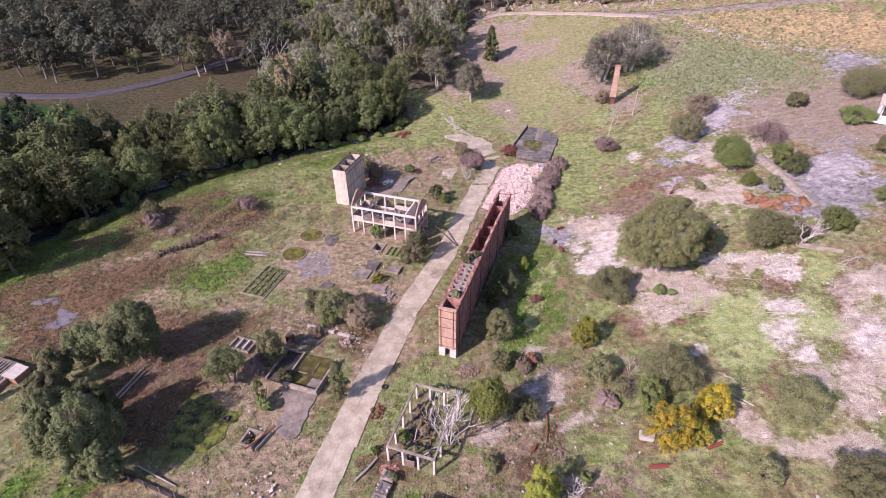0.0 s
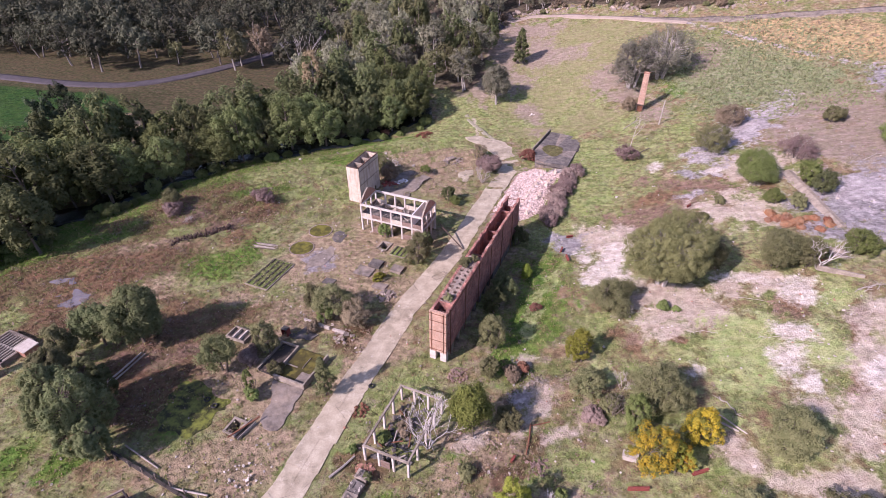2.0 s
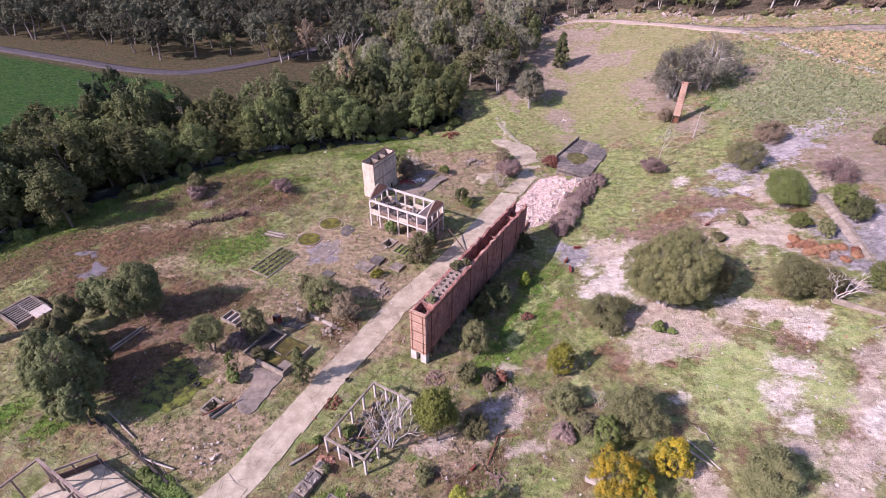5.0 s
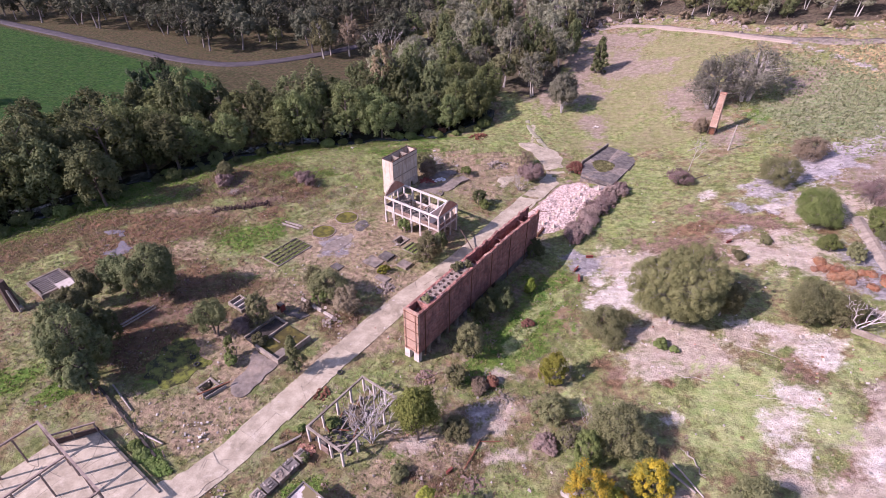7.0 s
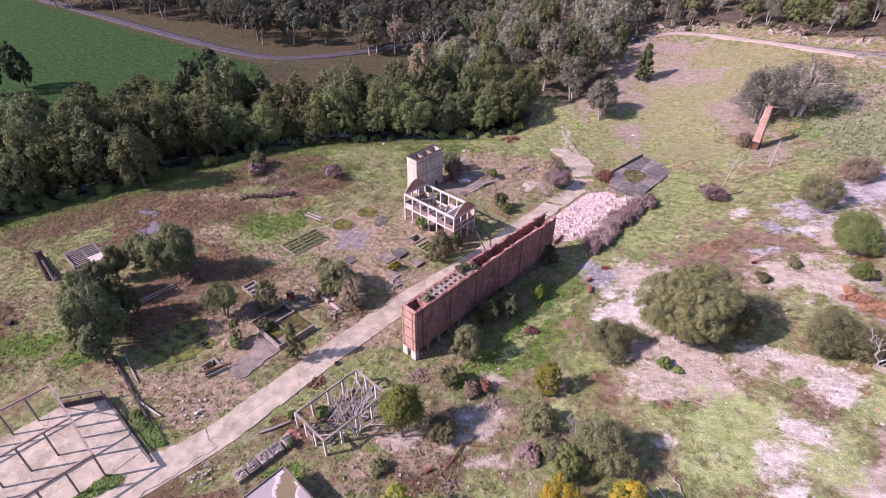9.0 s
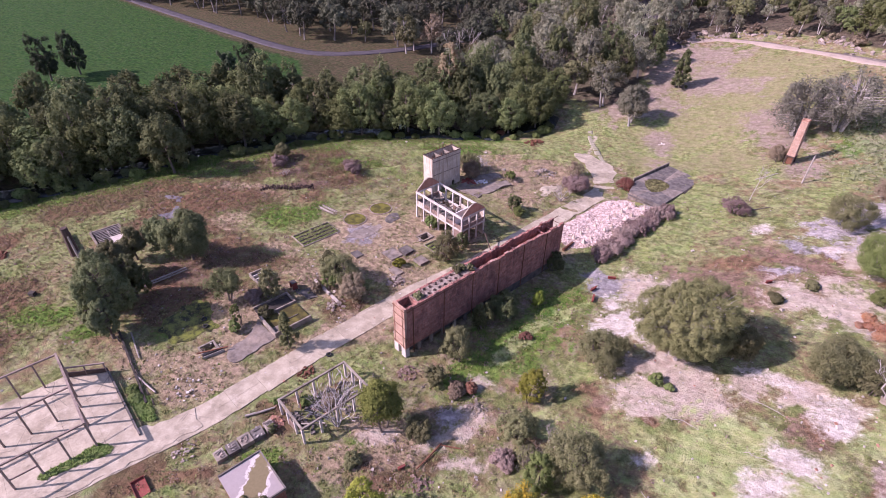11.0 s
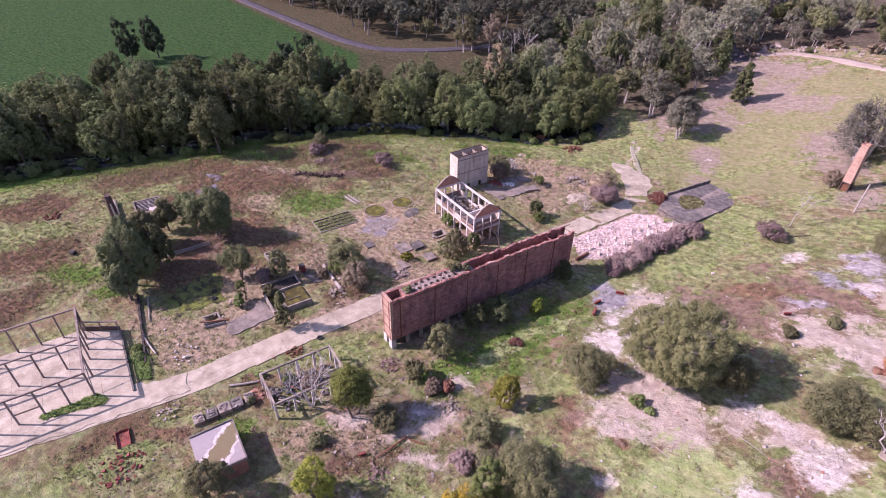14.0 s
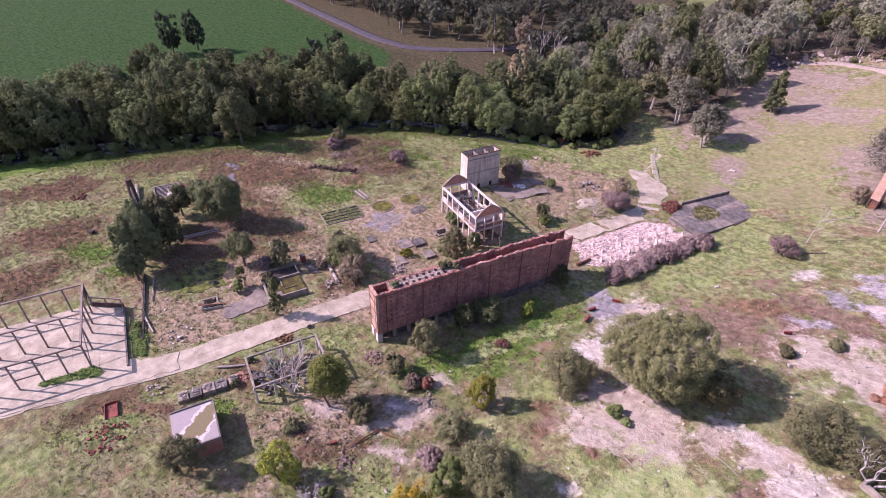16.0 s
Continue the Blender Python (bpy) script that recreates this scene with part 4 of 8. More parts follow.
def terrain():
    xs = axis_steps([(-3000, -800, 400), (-800, -360, 40), (-360, -180, 6), (-180, -95, 2.2), (-95, 100, 0.68), (100, 180, 2.2), (180, 400, 20), (400, 3000, 400)])
    ys = axis_steps([(-3000, -400, 400), (-400, -40, 30), (-40, 6, 3), (6, 150, 0.68), (150, 250, 1.6), (250, 400, 6), (400, 800, 40), (800, 3200, 400)])
    gx, gy = np.meshgrid(xs, ys)
    x, y = gx.ravel(), gy.ravel()
    z = relief(x, y)
    nx, ny = len(xs), len(ys)
    i = (np.arange(ny - 1)[:, None] * nx + np.arange(nx - 1)[None, :]).ravel()
    f = np.stack([i, i + 1, i + nx + 1, i + nx], 1)
    cx, cy = x[f].mean(1), y[f].mean(1)
    keep = np.ones(len(f), bool)
    for px, py, a, b in PITS:
        u, v = turned(cx, cy, px, py, GRID)
        keep &= ~((np.abs(u) < a) & (np.abs(v) < b))
    me = soup("ground", np.stack([x, y, z], 1), f[keep])
    for attr, kinds in COVERS.items():
        layer = me.color_attributes.new(attr, "FLOAT_COLOR", "POINT")
        rgba = np.ones((len(x), 4), np.float32)
        for k, kind in enumerate(kinds):
            rgba[:, k] = cover(kind, x, y)
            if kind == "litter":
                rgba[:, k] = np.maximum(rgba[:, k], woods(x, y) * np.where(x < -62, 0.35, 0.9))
        layer.data.foreach_set("color", rgba.ravel())
    me.polygons.foreach_set("use_smooth", np.ones(len(me.polygons), bool))
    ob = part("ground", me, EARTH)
    tagged(ob, "uneven ground of grass, bare pink soil and pale gravel", "ground", kind="structure")


def woods(x, y):
    """Where trees stand close: 0 to 1."""
    x, y = np.asarray(x, float), np.asarray(y, float)
    b = bank(x, y)
    river = step(b, 3, 8) * (1 - step(b, 24, 32))
    edge = np.interp(y, (150, 157, 170, 183, 204, 221), (-12, -10, 0, 5, 6, 9))
    far = step(y + 0.25 * x, 165, 176) * (1 - step(x - edge, -3, 1)) * step(x, -110, -70)
    out_west = step(y - 0.04 * (x + 90), 205, 225) * (1 - step(x, -90, -60)) * 0.8
    top = np.interp(x, (4, 15, 33, 51, 66, 88, 150), (217, 226, 232, 223, 212, 208, 204))
    hill = step(y - top, 0, 3) * step(x, -10, 4)
    return np.clip(np.maximum.reduce([river, far, out_west, hill]), 0, 1)


def ribbon(name, line, width, material, lift, label, category, spacing=2.0, ragged=0.25):
    """A strip laid on the ground along a line of places."""
    pts = []
    for (ax, ay), (bx, by) in zip(line, line[1:]):
        n = max(1, int(math.hypot(bx - ax, by - ay) / spacing))
        pts += [(ax + (bx - ax) * k / n, ay + (by - ay) * k / n) for k in range(n)]
    pts = np.array(pts + [line[-1]], float)
    for _ in range(6):
        pts[1:-1] = (pts[:-2] + 2 * pts[1:-1] + pts[2:]) / 4
    d = np.gradient(pts, axis=0)
    d /= np.linalg.norm(d, axis=1)[:, None]
    side = np.stack([-d[:, 1], d[:, 0]], 1)
    across = np.linspace(-1, 1, 5)
    s = np.arange(len(pts)) * spacing
    rows = []
    for k, a in enumerate(across):
        w = width / 2 * a
        if abs(a) == 1:
            w = w * (1 + ragged * (smooth_noise(s, s * 0 + k * 50, 4, 7) - 0.5) * 2)
        rows.append(pts + side * np.reshape(w * np.ones(len(pts)), (-1, 1)))
    v = np.stack(rows, 1).reshape(-1, 2)
    z = relief(v[:, 0], v[:, 1]) + lift
    i = (np.arange(len(pts) - 1)[:, None] * 5 + np.arange(4)[None, :]).ravel()
    f = np.stack([i, i + 1, i + 6, i + 5], 1)
    top = np.column_stack([v, z])
    low = np.column_stack([v, z - 0.4])
    k = len(v)
    e = np.arange(len(pts) - 1) * 5
    left = np.stack([e, e + 5, e + 5 + k, e + k], 1)
    right = np.stack([e + 4 + k, e + 9 + k, e + 9, e + 4], 1)
    me = soup(name, np.vstack([top, low]), np.vstack([f[:, ::-1], left[:, ::-1], right[:, ::-1]]))
    return tagged(part(name, me, material), label, category, kind="structure")


terrain()

# ---- roads and water ----
ribbon("river", [(x - 8.0, y + 2) for x, y in zip(BANK_X[1:-3], BANK_Y[1:-3])], 7.0, RIVER, 0.3, "dark shallow river water under the trees", "river", 2.0, 0.9)
ribbon("far_road", [(-330, 215), (-260, 200), (-182, 184.5), (-141, 177), (-121, 177), (-106, 187), (-92, 205), (-78, 232), (-70, 262)], 5.0, ASPHALT, 0.3,
       "dark asphalt road winding past the green field", "road", 3.0, 0.1)
ribbon("hill_road", [(-14, 262), (-3, 236), (2, 222), (10, 216)], 5.0, ASPHALT, 0.3, "dark asphalt road among the gum trees", "road", 2.5, 0.1)
ribbon("upper_track", [(13, 222), (21, 227), (36, 221), (55, 210.4), (72, 200)], 2.4, TRACK, 0.15, "pale dirt track along the top of the slope", "track", 2.0, 0.4)


ribbon("upper_road", [(56, 210.5), (68, 203.4), (80, 199), (94, 195), (125, 187), (150, 182)], 3.4, FLOORS, 0.1, "dark grey track under the gum trees", "track", 2.0, 0.4)
ribbon("grass_track", [(-0.8, 157.5), (1.4, 152.0), (4.5, 146.8), (8.4, 141.0)], 1.5, GRASSY, 0.02, "faint pale wheel track across the grass", "track", 0.8, 0.6)


def concrete_road():
    """Cast panels, end to end, each a little off its neighbours."""
    road = thing("road", pose(0, 0, 0), "pale cracked concrete road with worn edges", "road", kind="structure")
    line = np.array([(-38.5, -12), (-25.6, 13), (-16.1, 35), (-12.1, 50.2), (-6.1, 70.2), (0.3, 86), (5.4, 103), (9.9, 117), (12.6, 125.5), (12.4, 128)])
    wide = np.array([4.6, 4.6, 4.5, 4.4, 4.4, 4.3, 4.3, 4.4, 4.6, 4.8])
    seg = np.hypot(*np.diff(line, axis=0).T)
    at = np.concatenate([[0], np.cumsum(seg)])
    rng = random.Random(3)
    s = 0.0
    while s < at[-1] - 1:
        long = min(rng.choice((4.6, 5.2, 5.2, 6.0)), at[-1] - s)
        rings = []
        bite = rng.choice((0, 0, 0, 0, 0.15, 0.3))
        for k in range(7):
            q = s + 0.012 + (long - 0.024) * k / 6
            x, y = np.interp(q, at, line[:, 0]), np.interp(q, at, line[:, 1])
            x2, y2 = np.interp(q + 0.5, at, line[:, 0]), np.interp(q + 0.5, at, line[:, 1])
            x1, y1 = np.interp(q - 0.5, at, line[:, 0]), np.interp(q - 0.5, at, line[:, 1])
            d = math.hypot(x2 - x1, y2 - y1)
            sx, sy = -(y2 - y1) / d, (x2 - x1) / d
            w = np.interp(q, at, wide) / 2
            l, r = w + rng.uniform(-0.12, 0.04), w - (bite if k in (2, 3) else 0) + rng.uniform(-0.14, 0.04)
            rings.append(((x + sx * l, y + sy * l), (x - sx * r, y - sy * r)))
        z = ground(*line[np.searchsorted(at, s, "right") - 1]) * 0 + 0.07 + rng.uniform(-0.02, 0.02)
        tops = [max(ground(px, py), -0.1) for pair in rings for px, py in pair]
        z += sum(tops) / len(tops)
        for lane in (0, 1):
            mids = [((a[0] + b[0]) / 2, (a[1] + b[1]) / 2) for a, b in rings]
            side = [pair[lane] for pair in rings]
            inner = [(m[0] + (q[0] - m[0]) * 0.005, m[1] + (q[1] - m[1]) * 0.005) for m, q in zip(mids, side)]
            poly = inner + side[::-1] if lane == 0 else side + inner[::-1]
            geo = Geo()
            geo.prism(poly, z - 0.35, z + rng.uniform(-0.012, 0.012))
            part("panel", geo, CONCRETE, road)
            if rng.random() < 0.35 and not (lane and bite):
                p, q = side[0], side[rng.choice((3, 4, 6))]
                geo = Geo()
                geo.bar((*p, z - 0.06), (*q, z - 0.06 + rng.uniform(-0.02, 0.02)), 0.2, 0.2)
                part("kerb", geo, CONCRETE, road, "pale worn kerb")
        s += long


concrete_road()


def apron(name, poly, z, material, label, category):
    rng = random.Random(len(name) * 7 + len(poly))
    edge = []
    for (ax, ay), (bx, by) in zip(poly, poly[1:] + poly[:1]):
        n = max(2, int(math.hypot(bx - ax, by - ay) / 0.8))
        edge += [(ax + (bx - ax) * k / n + rng.uniform(-0.32, 0.32), ay + (by - ay) * k / n + rng.uniform(-0.32, 0.32)) for k in range(n)]
    geo = Geo()
    geo.prism(edge, z - 0.4, z)
    return tagged(part(name, geo, material), label, category, kind="structure")


apron("turning_apron", [(-0.6, 142.6), (4.2, 143.8), (7.4, 141.5), (10.6, 140.2), (12.8, 136.4), (13.6, 130.2), (14.6, 127.8), (10.0, 126.9), (8.8, 131.0), (6.4, 134.2), (4.0, 138.0), (1.4, 139.9)], 0.16, CONCRETE, "broken pale concrete apron at the bend of the road", "apron")

# ---- the brick retort bank ----


def pierced(geo, along, z0, tops, x0, x1, pitch, rows, hole, solid):
    """A wall across x0 to x1 with a grid of small square holes right through it. tops gives its ragged crest."""
    n = int(round(along / pitch))
    for i in range(n):
        a, b = i * pitch, (i + 1) * pitch
        top = tops(i)
        z = z0
        k = 0
        while z < top - 0.02:
            up = min(z + rows, top)
            if up - z < rows * 0.8 or solid(i, k):
                geo.add([(x, y, q) for x in (x0, x1) for y, q in ((a, z), (b, z), (b, up), (a, up))], ((3, 2, 1, 0), (4, 5, 6, 7)))
            else:
                cy, cz = (a + b) / 2, (z + up) / 2
                h = hole
                o = ((a, z), (b, z), (b, up), (a, up))
                q = ((cy - h, cz - h), (cy + h, cz - h), (cy + h, cz + h), (cy - h, cz + h))
                geo.add([(x0, *p) for p in o + q] + [(x1, *p) for p in o + q],
                        [((j + 1) % 4, j, 4 + j, 4 + (j + 1) % 4) for j in range(4)] + [(8 + j, 8 + (j + 1) % 4, 12 + (j + 1) % 4, 12 + j) for j in range(4)]
                        + [(4 + j, 4 + (j + 1) % 4, 12 + (j + 1) % 4, 12 + j)[::-1] for j in range(4)])
            z = up
            k += 1
        prev = tops(i - 1) if i else z0
        geo.add([(x0, a, top), (x1, a, top), (x1, b, top), (x0, b, top)], ((0, 1, 2, 3),))
        if abs(prev - top) > 0.01:
            lo, hi = min(prev, top), max(prev, top)
            geo.add([(x0, a, lo), (x1, a, lo), (x1, a, hi), (x0, a, hi)], ((0, 1, 2, 3),))
    geo.add([(x0, along, z0), (x1, along, z0), (x1, along, tops(n - 1)), (x0, along, tops(n - 1))], ((3, 2, 1, 0),))


DECK = worn("deck_dirt", (0.25, 0.19, 0.155), (0.36, 0.285, 0.24), (0.14, 0.115, 0.08), 1.8, 0.95, 0.7, pieces=0.2)


def retort_bank():
    bank_ob = thing("retort_bank", site(1.6, 57.8, 0.0), "long tall ruined red brick retort bank with an open top", "ruin")
    rng = random.Random(8)
    long, wide, split = 37.2, 2.75, 15.2
    pitch = 0.93
    ragged = [rng.uniform(-0.22, 0.16) for _ in range(60)]

    def right_top(i):
        y = i * pitch
        if y < split:
            return 9.55 + ragged[i] * (0.35 if y > 2.8 else 0.05)
        return (9.62 - 0.012 * (y - split) + ragged[i] * 0.9) if y < 27 else 9.28 - 0.015 * (y - 27) + ragged[i]

    def left_top(i):
        y = i * pitch
        return 9.5 if y < split else 9.45 + ragged[59 - i] * 1.3 - 0.012 * (y - split)

    geo = Geo()
    pierced(geo, long, 1.7, right_top, -0.42, 0.0, pitch, 0.92, 0.14, lambda i, k: k in (0, 1) or i < 1 or (i > 22 and k < 3) or rng.random() < 0.12)
    part("side_wall", geo, BRICK, bank_ob)
    geo = Geo()
    pierced(geo, long, 1.7, left_top, -wide, -wide + 0.42, pitch, 0.92, 0.14, lambda i, k: k in (0, 1) or i < 2 or rng.random() < 0.15)
    part("side_wall", geo, BRICK, bank_ob)
    # the end that faces the field of rubble, and the near end with its steel bands
    geo = Geo()
    geo.box(-wide + 0.42, long - 0.4, 0, -0.42, long, 3.0)
    part("end_wall", geo, BRICK, bank_ob)
    geo = Geo()
    geo.box(-wide, -0.12, 1.75, 0, 0.3, 9.72, 0.03, rng)
    part("end_wall", geo, FACE, bank_ob, "pink brick end wall")
    for z in (2.1, 4.0, 6.0, 7.9, 9.3):
        geo = Geo()
        geo.box(-wide - 0.05, -0.18, z, 0.05, -0.122, z + 0.07)
        part("band", geo, RUST, bank_ob, "thin rusty steel band")
    for x in (-wide + 0.35, -0.45):
        geo = Geo()
        geo.box(x - 0.035, -0.22, 1.8, x + 0.035, -0.18, 9.6)
        part("stay", geo, RUST, bank_ob)
    # buckstays up the long side
    for k in range(6):
        y = 1.5 + k * 6.2
        geo = Geo()
        geo.box(0.0, y - 0.07, 0.2, 0.09, y + 0.07, right_top(min(39, int(y / pitch))) - rng.uniform(0.0, 0.5))
        part("stay", geo, RUST, bank_ob)
    for z in (8.95,):
        geo = Geo()
        geo.box(0.0, 0.3, z, 0.05, 15.0, z + 0.12)
        part("band", geo, RUST, bank_ob)
    # the feet: piers, pale then dark, with dark gaps, then a solid footing
    for k in range(9):
        for x in (-wide + 0.25, -0.27):
            geo = Geo()
            geo.post(x, 0.25 + k * 2.5, -0.4, 1.72, 0.5, 0.55, 0.05)
            part("pier", geo, POST if k < 1 else TANK if k < 5 else DARK, bank_ob, "weathered concrete pier")
    geo = Geo()
    geo.box(-wide + 0.1, 0.9, -0.4, -0.9, 22, 1.7)
    geo.box(-wide + 0.05, 22, -0.4, -0.05, long, 1.72)
    part("footing", geo, DARK, bank_ob)
    geo = Geo()
    geo.slab([(-wide + 0.3, 1.72), (-0.4, 1.72), (-0.4, 1.3), (-0.7, 1.55), (-1.4, 1.68), (-2.1, 1.55), (-wide + 0.3, 1.3)], "y", -0.1, 0.3)
    part("lintel", geo, POST, bank_ob)
    for x0, x1 in ((-wide - 0.02, -1.78), (-0.98, 0.02)):
        geo = Geo()
        geo.box(x0, -0.16, -0.4, x1, 0.62, 1.74, 0.02, rng)
        part("plinth", geo, POST, bank_ob, "pale concrete plinth")
    # broken bricks along both crests and on the deck
    for x, tops in ((-0.21, right_top), (-wide + 0.21, left_top)):
        geo = Geo()
        for k in range(210):
            y = rng.uniform(0.3, long)
            geo.stone((x + rng.uniform(-0.14, 0.14), y, tops(min(39, int(y / pitch))) + rng.uniform(-0.07, 0.04)), rng.uniform(0.14, 0.34), rng, 0.6)
        tagged(part("crest", geo, BRICK, bank_ob, "ragged broken brick crest"), kind="stuff")
    geo = Geo()
    for k in range(150):
        geo.stone((rng.uniform(-wide + 0.5, -0.5), rng.uniform(2.8, split), 9.46), rng.uniform(0.1, 0.3), rng, 0.5)
    for k in range(40):
        geo.stone((rng.uniform(-wide + 0.5, -0.5), rng.uniform(0.4, 2.5), 8.05), rng.uniform(0.2, 0.5), rng, 0.6)
    tagged(part("loose_bricks", geo, DULL, bank_ob, "loose broken bricks"), kind="stuff")
    # the top: an open chamber at the end, then paving with two rows of round wells
    # chamber floor coloured near-black, as the dark of the recess
    geo = Geo()
    geo.box(-wide + 0.42, 0.3, 7.9, -0.42, 2.6, 8.0)
    part("chamber_floor", geo, NEARBLACK, bank_ob)
    geo = Geo()
    y = 2.7
    geo.box(-wide + 0.42, 2.55, 8.0, -0.42, 2.7, 9.5)
    part("cross_wall", geo, BRICK, bank_ob)
    while y < 12.0:
        for x in (-1.92, -0.83):
            geo = Geo()
            if rng.random() < 0.9:
                geo.well(x, y + 0.55, 0.545, 0.55, 9.42, 0.36, 1.4)
            else:
                geo.add([(x - 0.545, y, 9.42), (x + 0.545, y, 9.42), (x + 0.545, y + 1.1, 9.42), (x - 0.545, y + 1.1, 9.42)], ((0, 1, 2, 3),))
            part("charging_well", geo, DECK, bank_ob)
        y += 1.1
    geo = Geo()
    geo.box(-wide + 0.42, y, 8.6, -0.42, split, 9.44, 0.03, rng)
    part("charging_deck", geo, DECK, bank_ob)
    # near-black floor painted for the darkness deep between the walls
    geo = Geo()
    geo.box(-wide + 0.42, split, 5.0, -0.42, long - 0.4, 5.4)
    geo.box(-wide + 0.42, split - 0.3, 5.0, -0.42, split, 9.3)
    part("inner_floor", geo, NEARBLACK, bank_ob)
    for k in range(8):
        geo = Geo()
        y = split + 2.4 + k * 2.5
        geo.box(-wide + 0.4, y, 5.4, -0.4, y + 0.3, rng.uniform(6.6, 8.4), 0.03, rng)
        part("cross_wall", geo, BRICK, bank_ob)
    for a, b in (((-0.2, long - 0.3, 8.9), (1.2, long + 0.5, 9.1)), ((-2.5, long - 0.3, 8.9), (-2.2, long + 0.9, 9.3)), ((-2.6, long - 0.4, 8.9), (-0.1, long - 0.4, 8.95))):
        geo = Geo()
        geo.bar(a, b, 0.08, 0.08)
        part("rod", geo, RUST, bank_ob)
    return bank_ob


retort_bank()

# ---- the concrete frame house ----


def arch(y, span, base, rise):
    return base + rise * (1 - abs(2 * y / span - 1) ** 1.5)


def frame_house():
    house = thing("frame_house", site(-19.0, 93.5, 0.0), "roofless two-storey white concrete frame house with brick gables", "ruin")
    rng = random.Random(4)
    lx, ly, f1, f2 = 13.9, 6.2, 3.25, 6.2
    bays = 6
    for i in range(bays + 1):
        x = i * lx / bays
        for y in (0.0, ly):
            top = f2 if (y == 0 or i not in (2, 3)) else f2 - rng.uniform(0.2, 0.8)
            geo = Geo()
            geo.post(x, y, -0.3, top, 0.34, 0.34, 0.03)
            part("column", geo, POST, house)
    for x in (0.0, lx):
        for y in (ly / 3, 2 * ly / 3):
            geo = Geo()
            geo.post(x, y, -0.3, f2, 0.3, 0.3, 0.03)
            part("column", geo, POST, house)
    for z in (f1, f2):
        for y in (0.0, ly):
            geo = Geo()
            geo.box(0.17, y - 0.15, z - 0.38, lx - 0.17, y + 0.15, z + 0.02)
            part("beam", geo, POST, house)
        for x in (0.0, lx):
            geo = Geo()
            geo.box(x - 0.15, 0.17, z - 0.38, x + 0.15, ly - 0.17, z + 0.02)
            part("beam", geo, POST, house)
    # gables with an arched head
    for x in (0.0, lx):
        ys = [ly * k / 16 for k in range(17)]
        geo = Geo()
        geo.slab([(0, f2 + 0.02)] + [(y, arch(y, ly, f2 + 0.1, 2.05)) for y in ys] + [(ly, f2 + 0.02)], "x", x - 0.12, x + 0.12)
        gable = part("gable", geo, GABLE, house, "arched pink brick gable")
        geo = Geo()
        up = [(y, arch(y, ly, f2 + 0.102, 2.05)) for y in ys]
        geo.slab([(y, z + 0.07) for y, z in reversed(up)] + up, "x", x - 0.15, x + 0.15)
        part("coping", geo, TANK, gable, "stained thin coping")
    # low walls between the columns of the upper floor
    for i in range(bays):
        a, b = i * lx / bays + 0.18, (i + 1) * lx / bays - 0.18
        geo = Geo()
        geo.box(a, -0.08, f1 + 0.03, b, 0.1, f1 + 0.85, 0.01, rng)
        part("parapet", geo, DULL if i % 3 else PALE, house, "pink brick parapet")
        if i in (0, 3, 4, 5):
            geo = Geo()
            geo.box(a, ly - 0.1, f1 + 0.03, b, ly + 0.08, f1 + (0.9 if i < 5 else 2.4), 0.02, rng)
            part("parapet", geo, PALE, house)
        if i in (1, 2, 4, 5):
            geo = Geo()
            geo.box(a, -0.08, -0.3, b, 0.1, 1.1 if i != 5 else 2.8, 0.02, rng)
            part("infill", geo, DULL, house)
        geo = Geo()
        geo.box(a, ly - 0.1, -0.3, b, ly + 0.08, 2.8, 0.02, rng)
        part("infill", geo, PALE if i % 2 else DULL, house)
    for x in (0.0, lx):
        for k in range(3):
            a, b = k * ly / 3 + 0.17, (k + 1) * ly / 3 - 0.17
            geo = Geo()
            geo.box(x - 0.08, a, f1 + 0.03, x + 0.08, b, f1 + 0.9, 0.01, rng)
            part("parapet", geo, DULL, house)
    geo = Geo()
    geo.box(lx - 2.45, 0.2, f1, lx - 2.25, ly - 0.2, f2 - 0.1)
    part("partition", geo, WHITE, house, "white plastered partition wall")
    # the floor, holed, and what has fallen on it
    for i in range(bays):
        a, b = i * lx / bays + 0.02, (i + 1) * lx / bays - 0.02
        for k, (c, d) in enumerate(((0.15, 2.1), (2.1, 4.1), (4.1, ly - 0.15))):
            if (i, k) in ((1, 2), (2, 2), (3, 1)):
                continue
            geo = Geo()
            geo.box(a, c, f1 - 0.18, b, d, f1 + 0.001 * k, 0.012, rng)
            part("floor_panel", geo, FLOORS, house)
    geo = Geo()
    for k in range(150):
        geo.stone((rng.uniform(0.5, 11), rng.uniform(0.4, 5.6), f1 + 0.1), rng.uniform(0.15, 0.6), rng, 0.5)
    tagged(part("debris", geo, DARK, house, "fallen dark debris"), kind="stuff")
    for k in range(7):
        geo = Geo()
        x, y = rng.uniform(1, 10), rng.uniform(0.8, 5)
        t = rng.uniform(0, 3.1)
        geo.bar((x, y, f1 + 0.2), (x + 2 * math.cos(t), y + 2 * math.sin(t), f1 + 0.3), 0.16, 0.1)
        part("plank", geo, STEEL if k % 2 else TIMBER, house)
    return house


frame_house()
# a fallen pole against the back of the house
geo = Geo()
geo.bar((-2.6, 92.6, 2.6), (2.3, 87.6, 0.35), 0.16, 0.16)
tagged(part("fallen_pole", geo, STEEL), "dark fallen pole leaning from the frame house", "pole")

# ---- the concrete bin tower ----


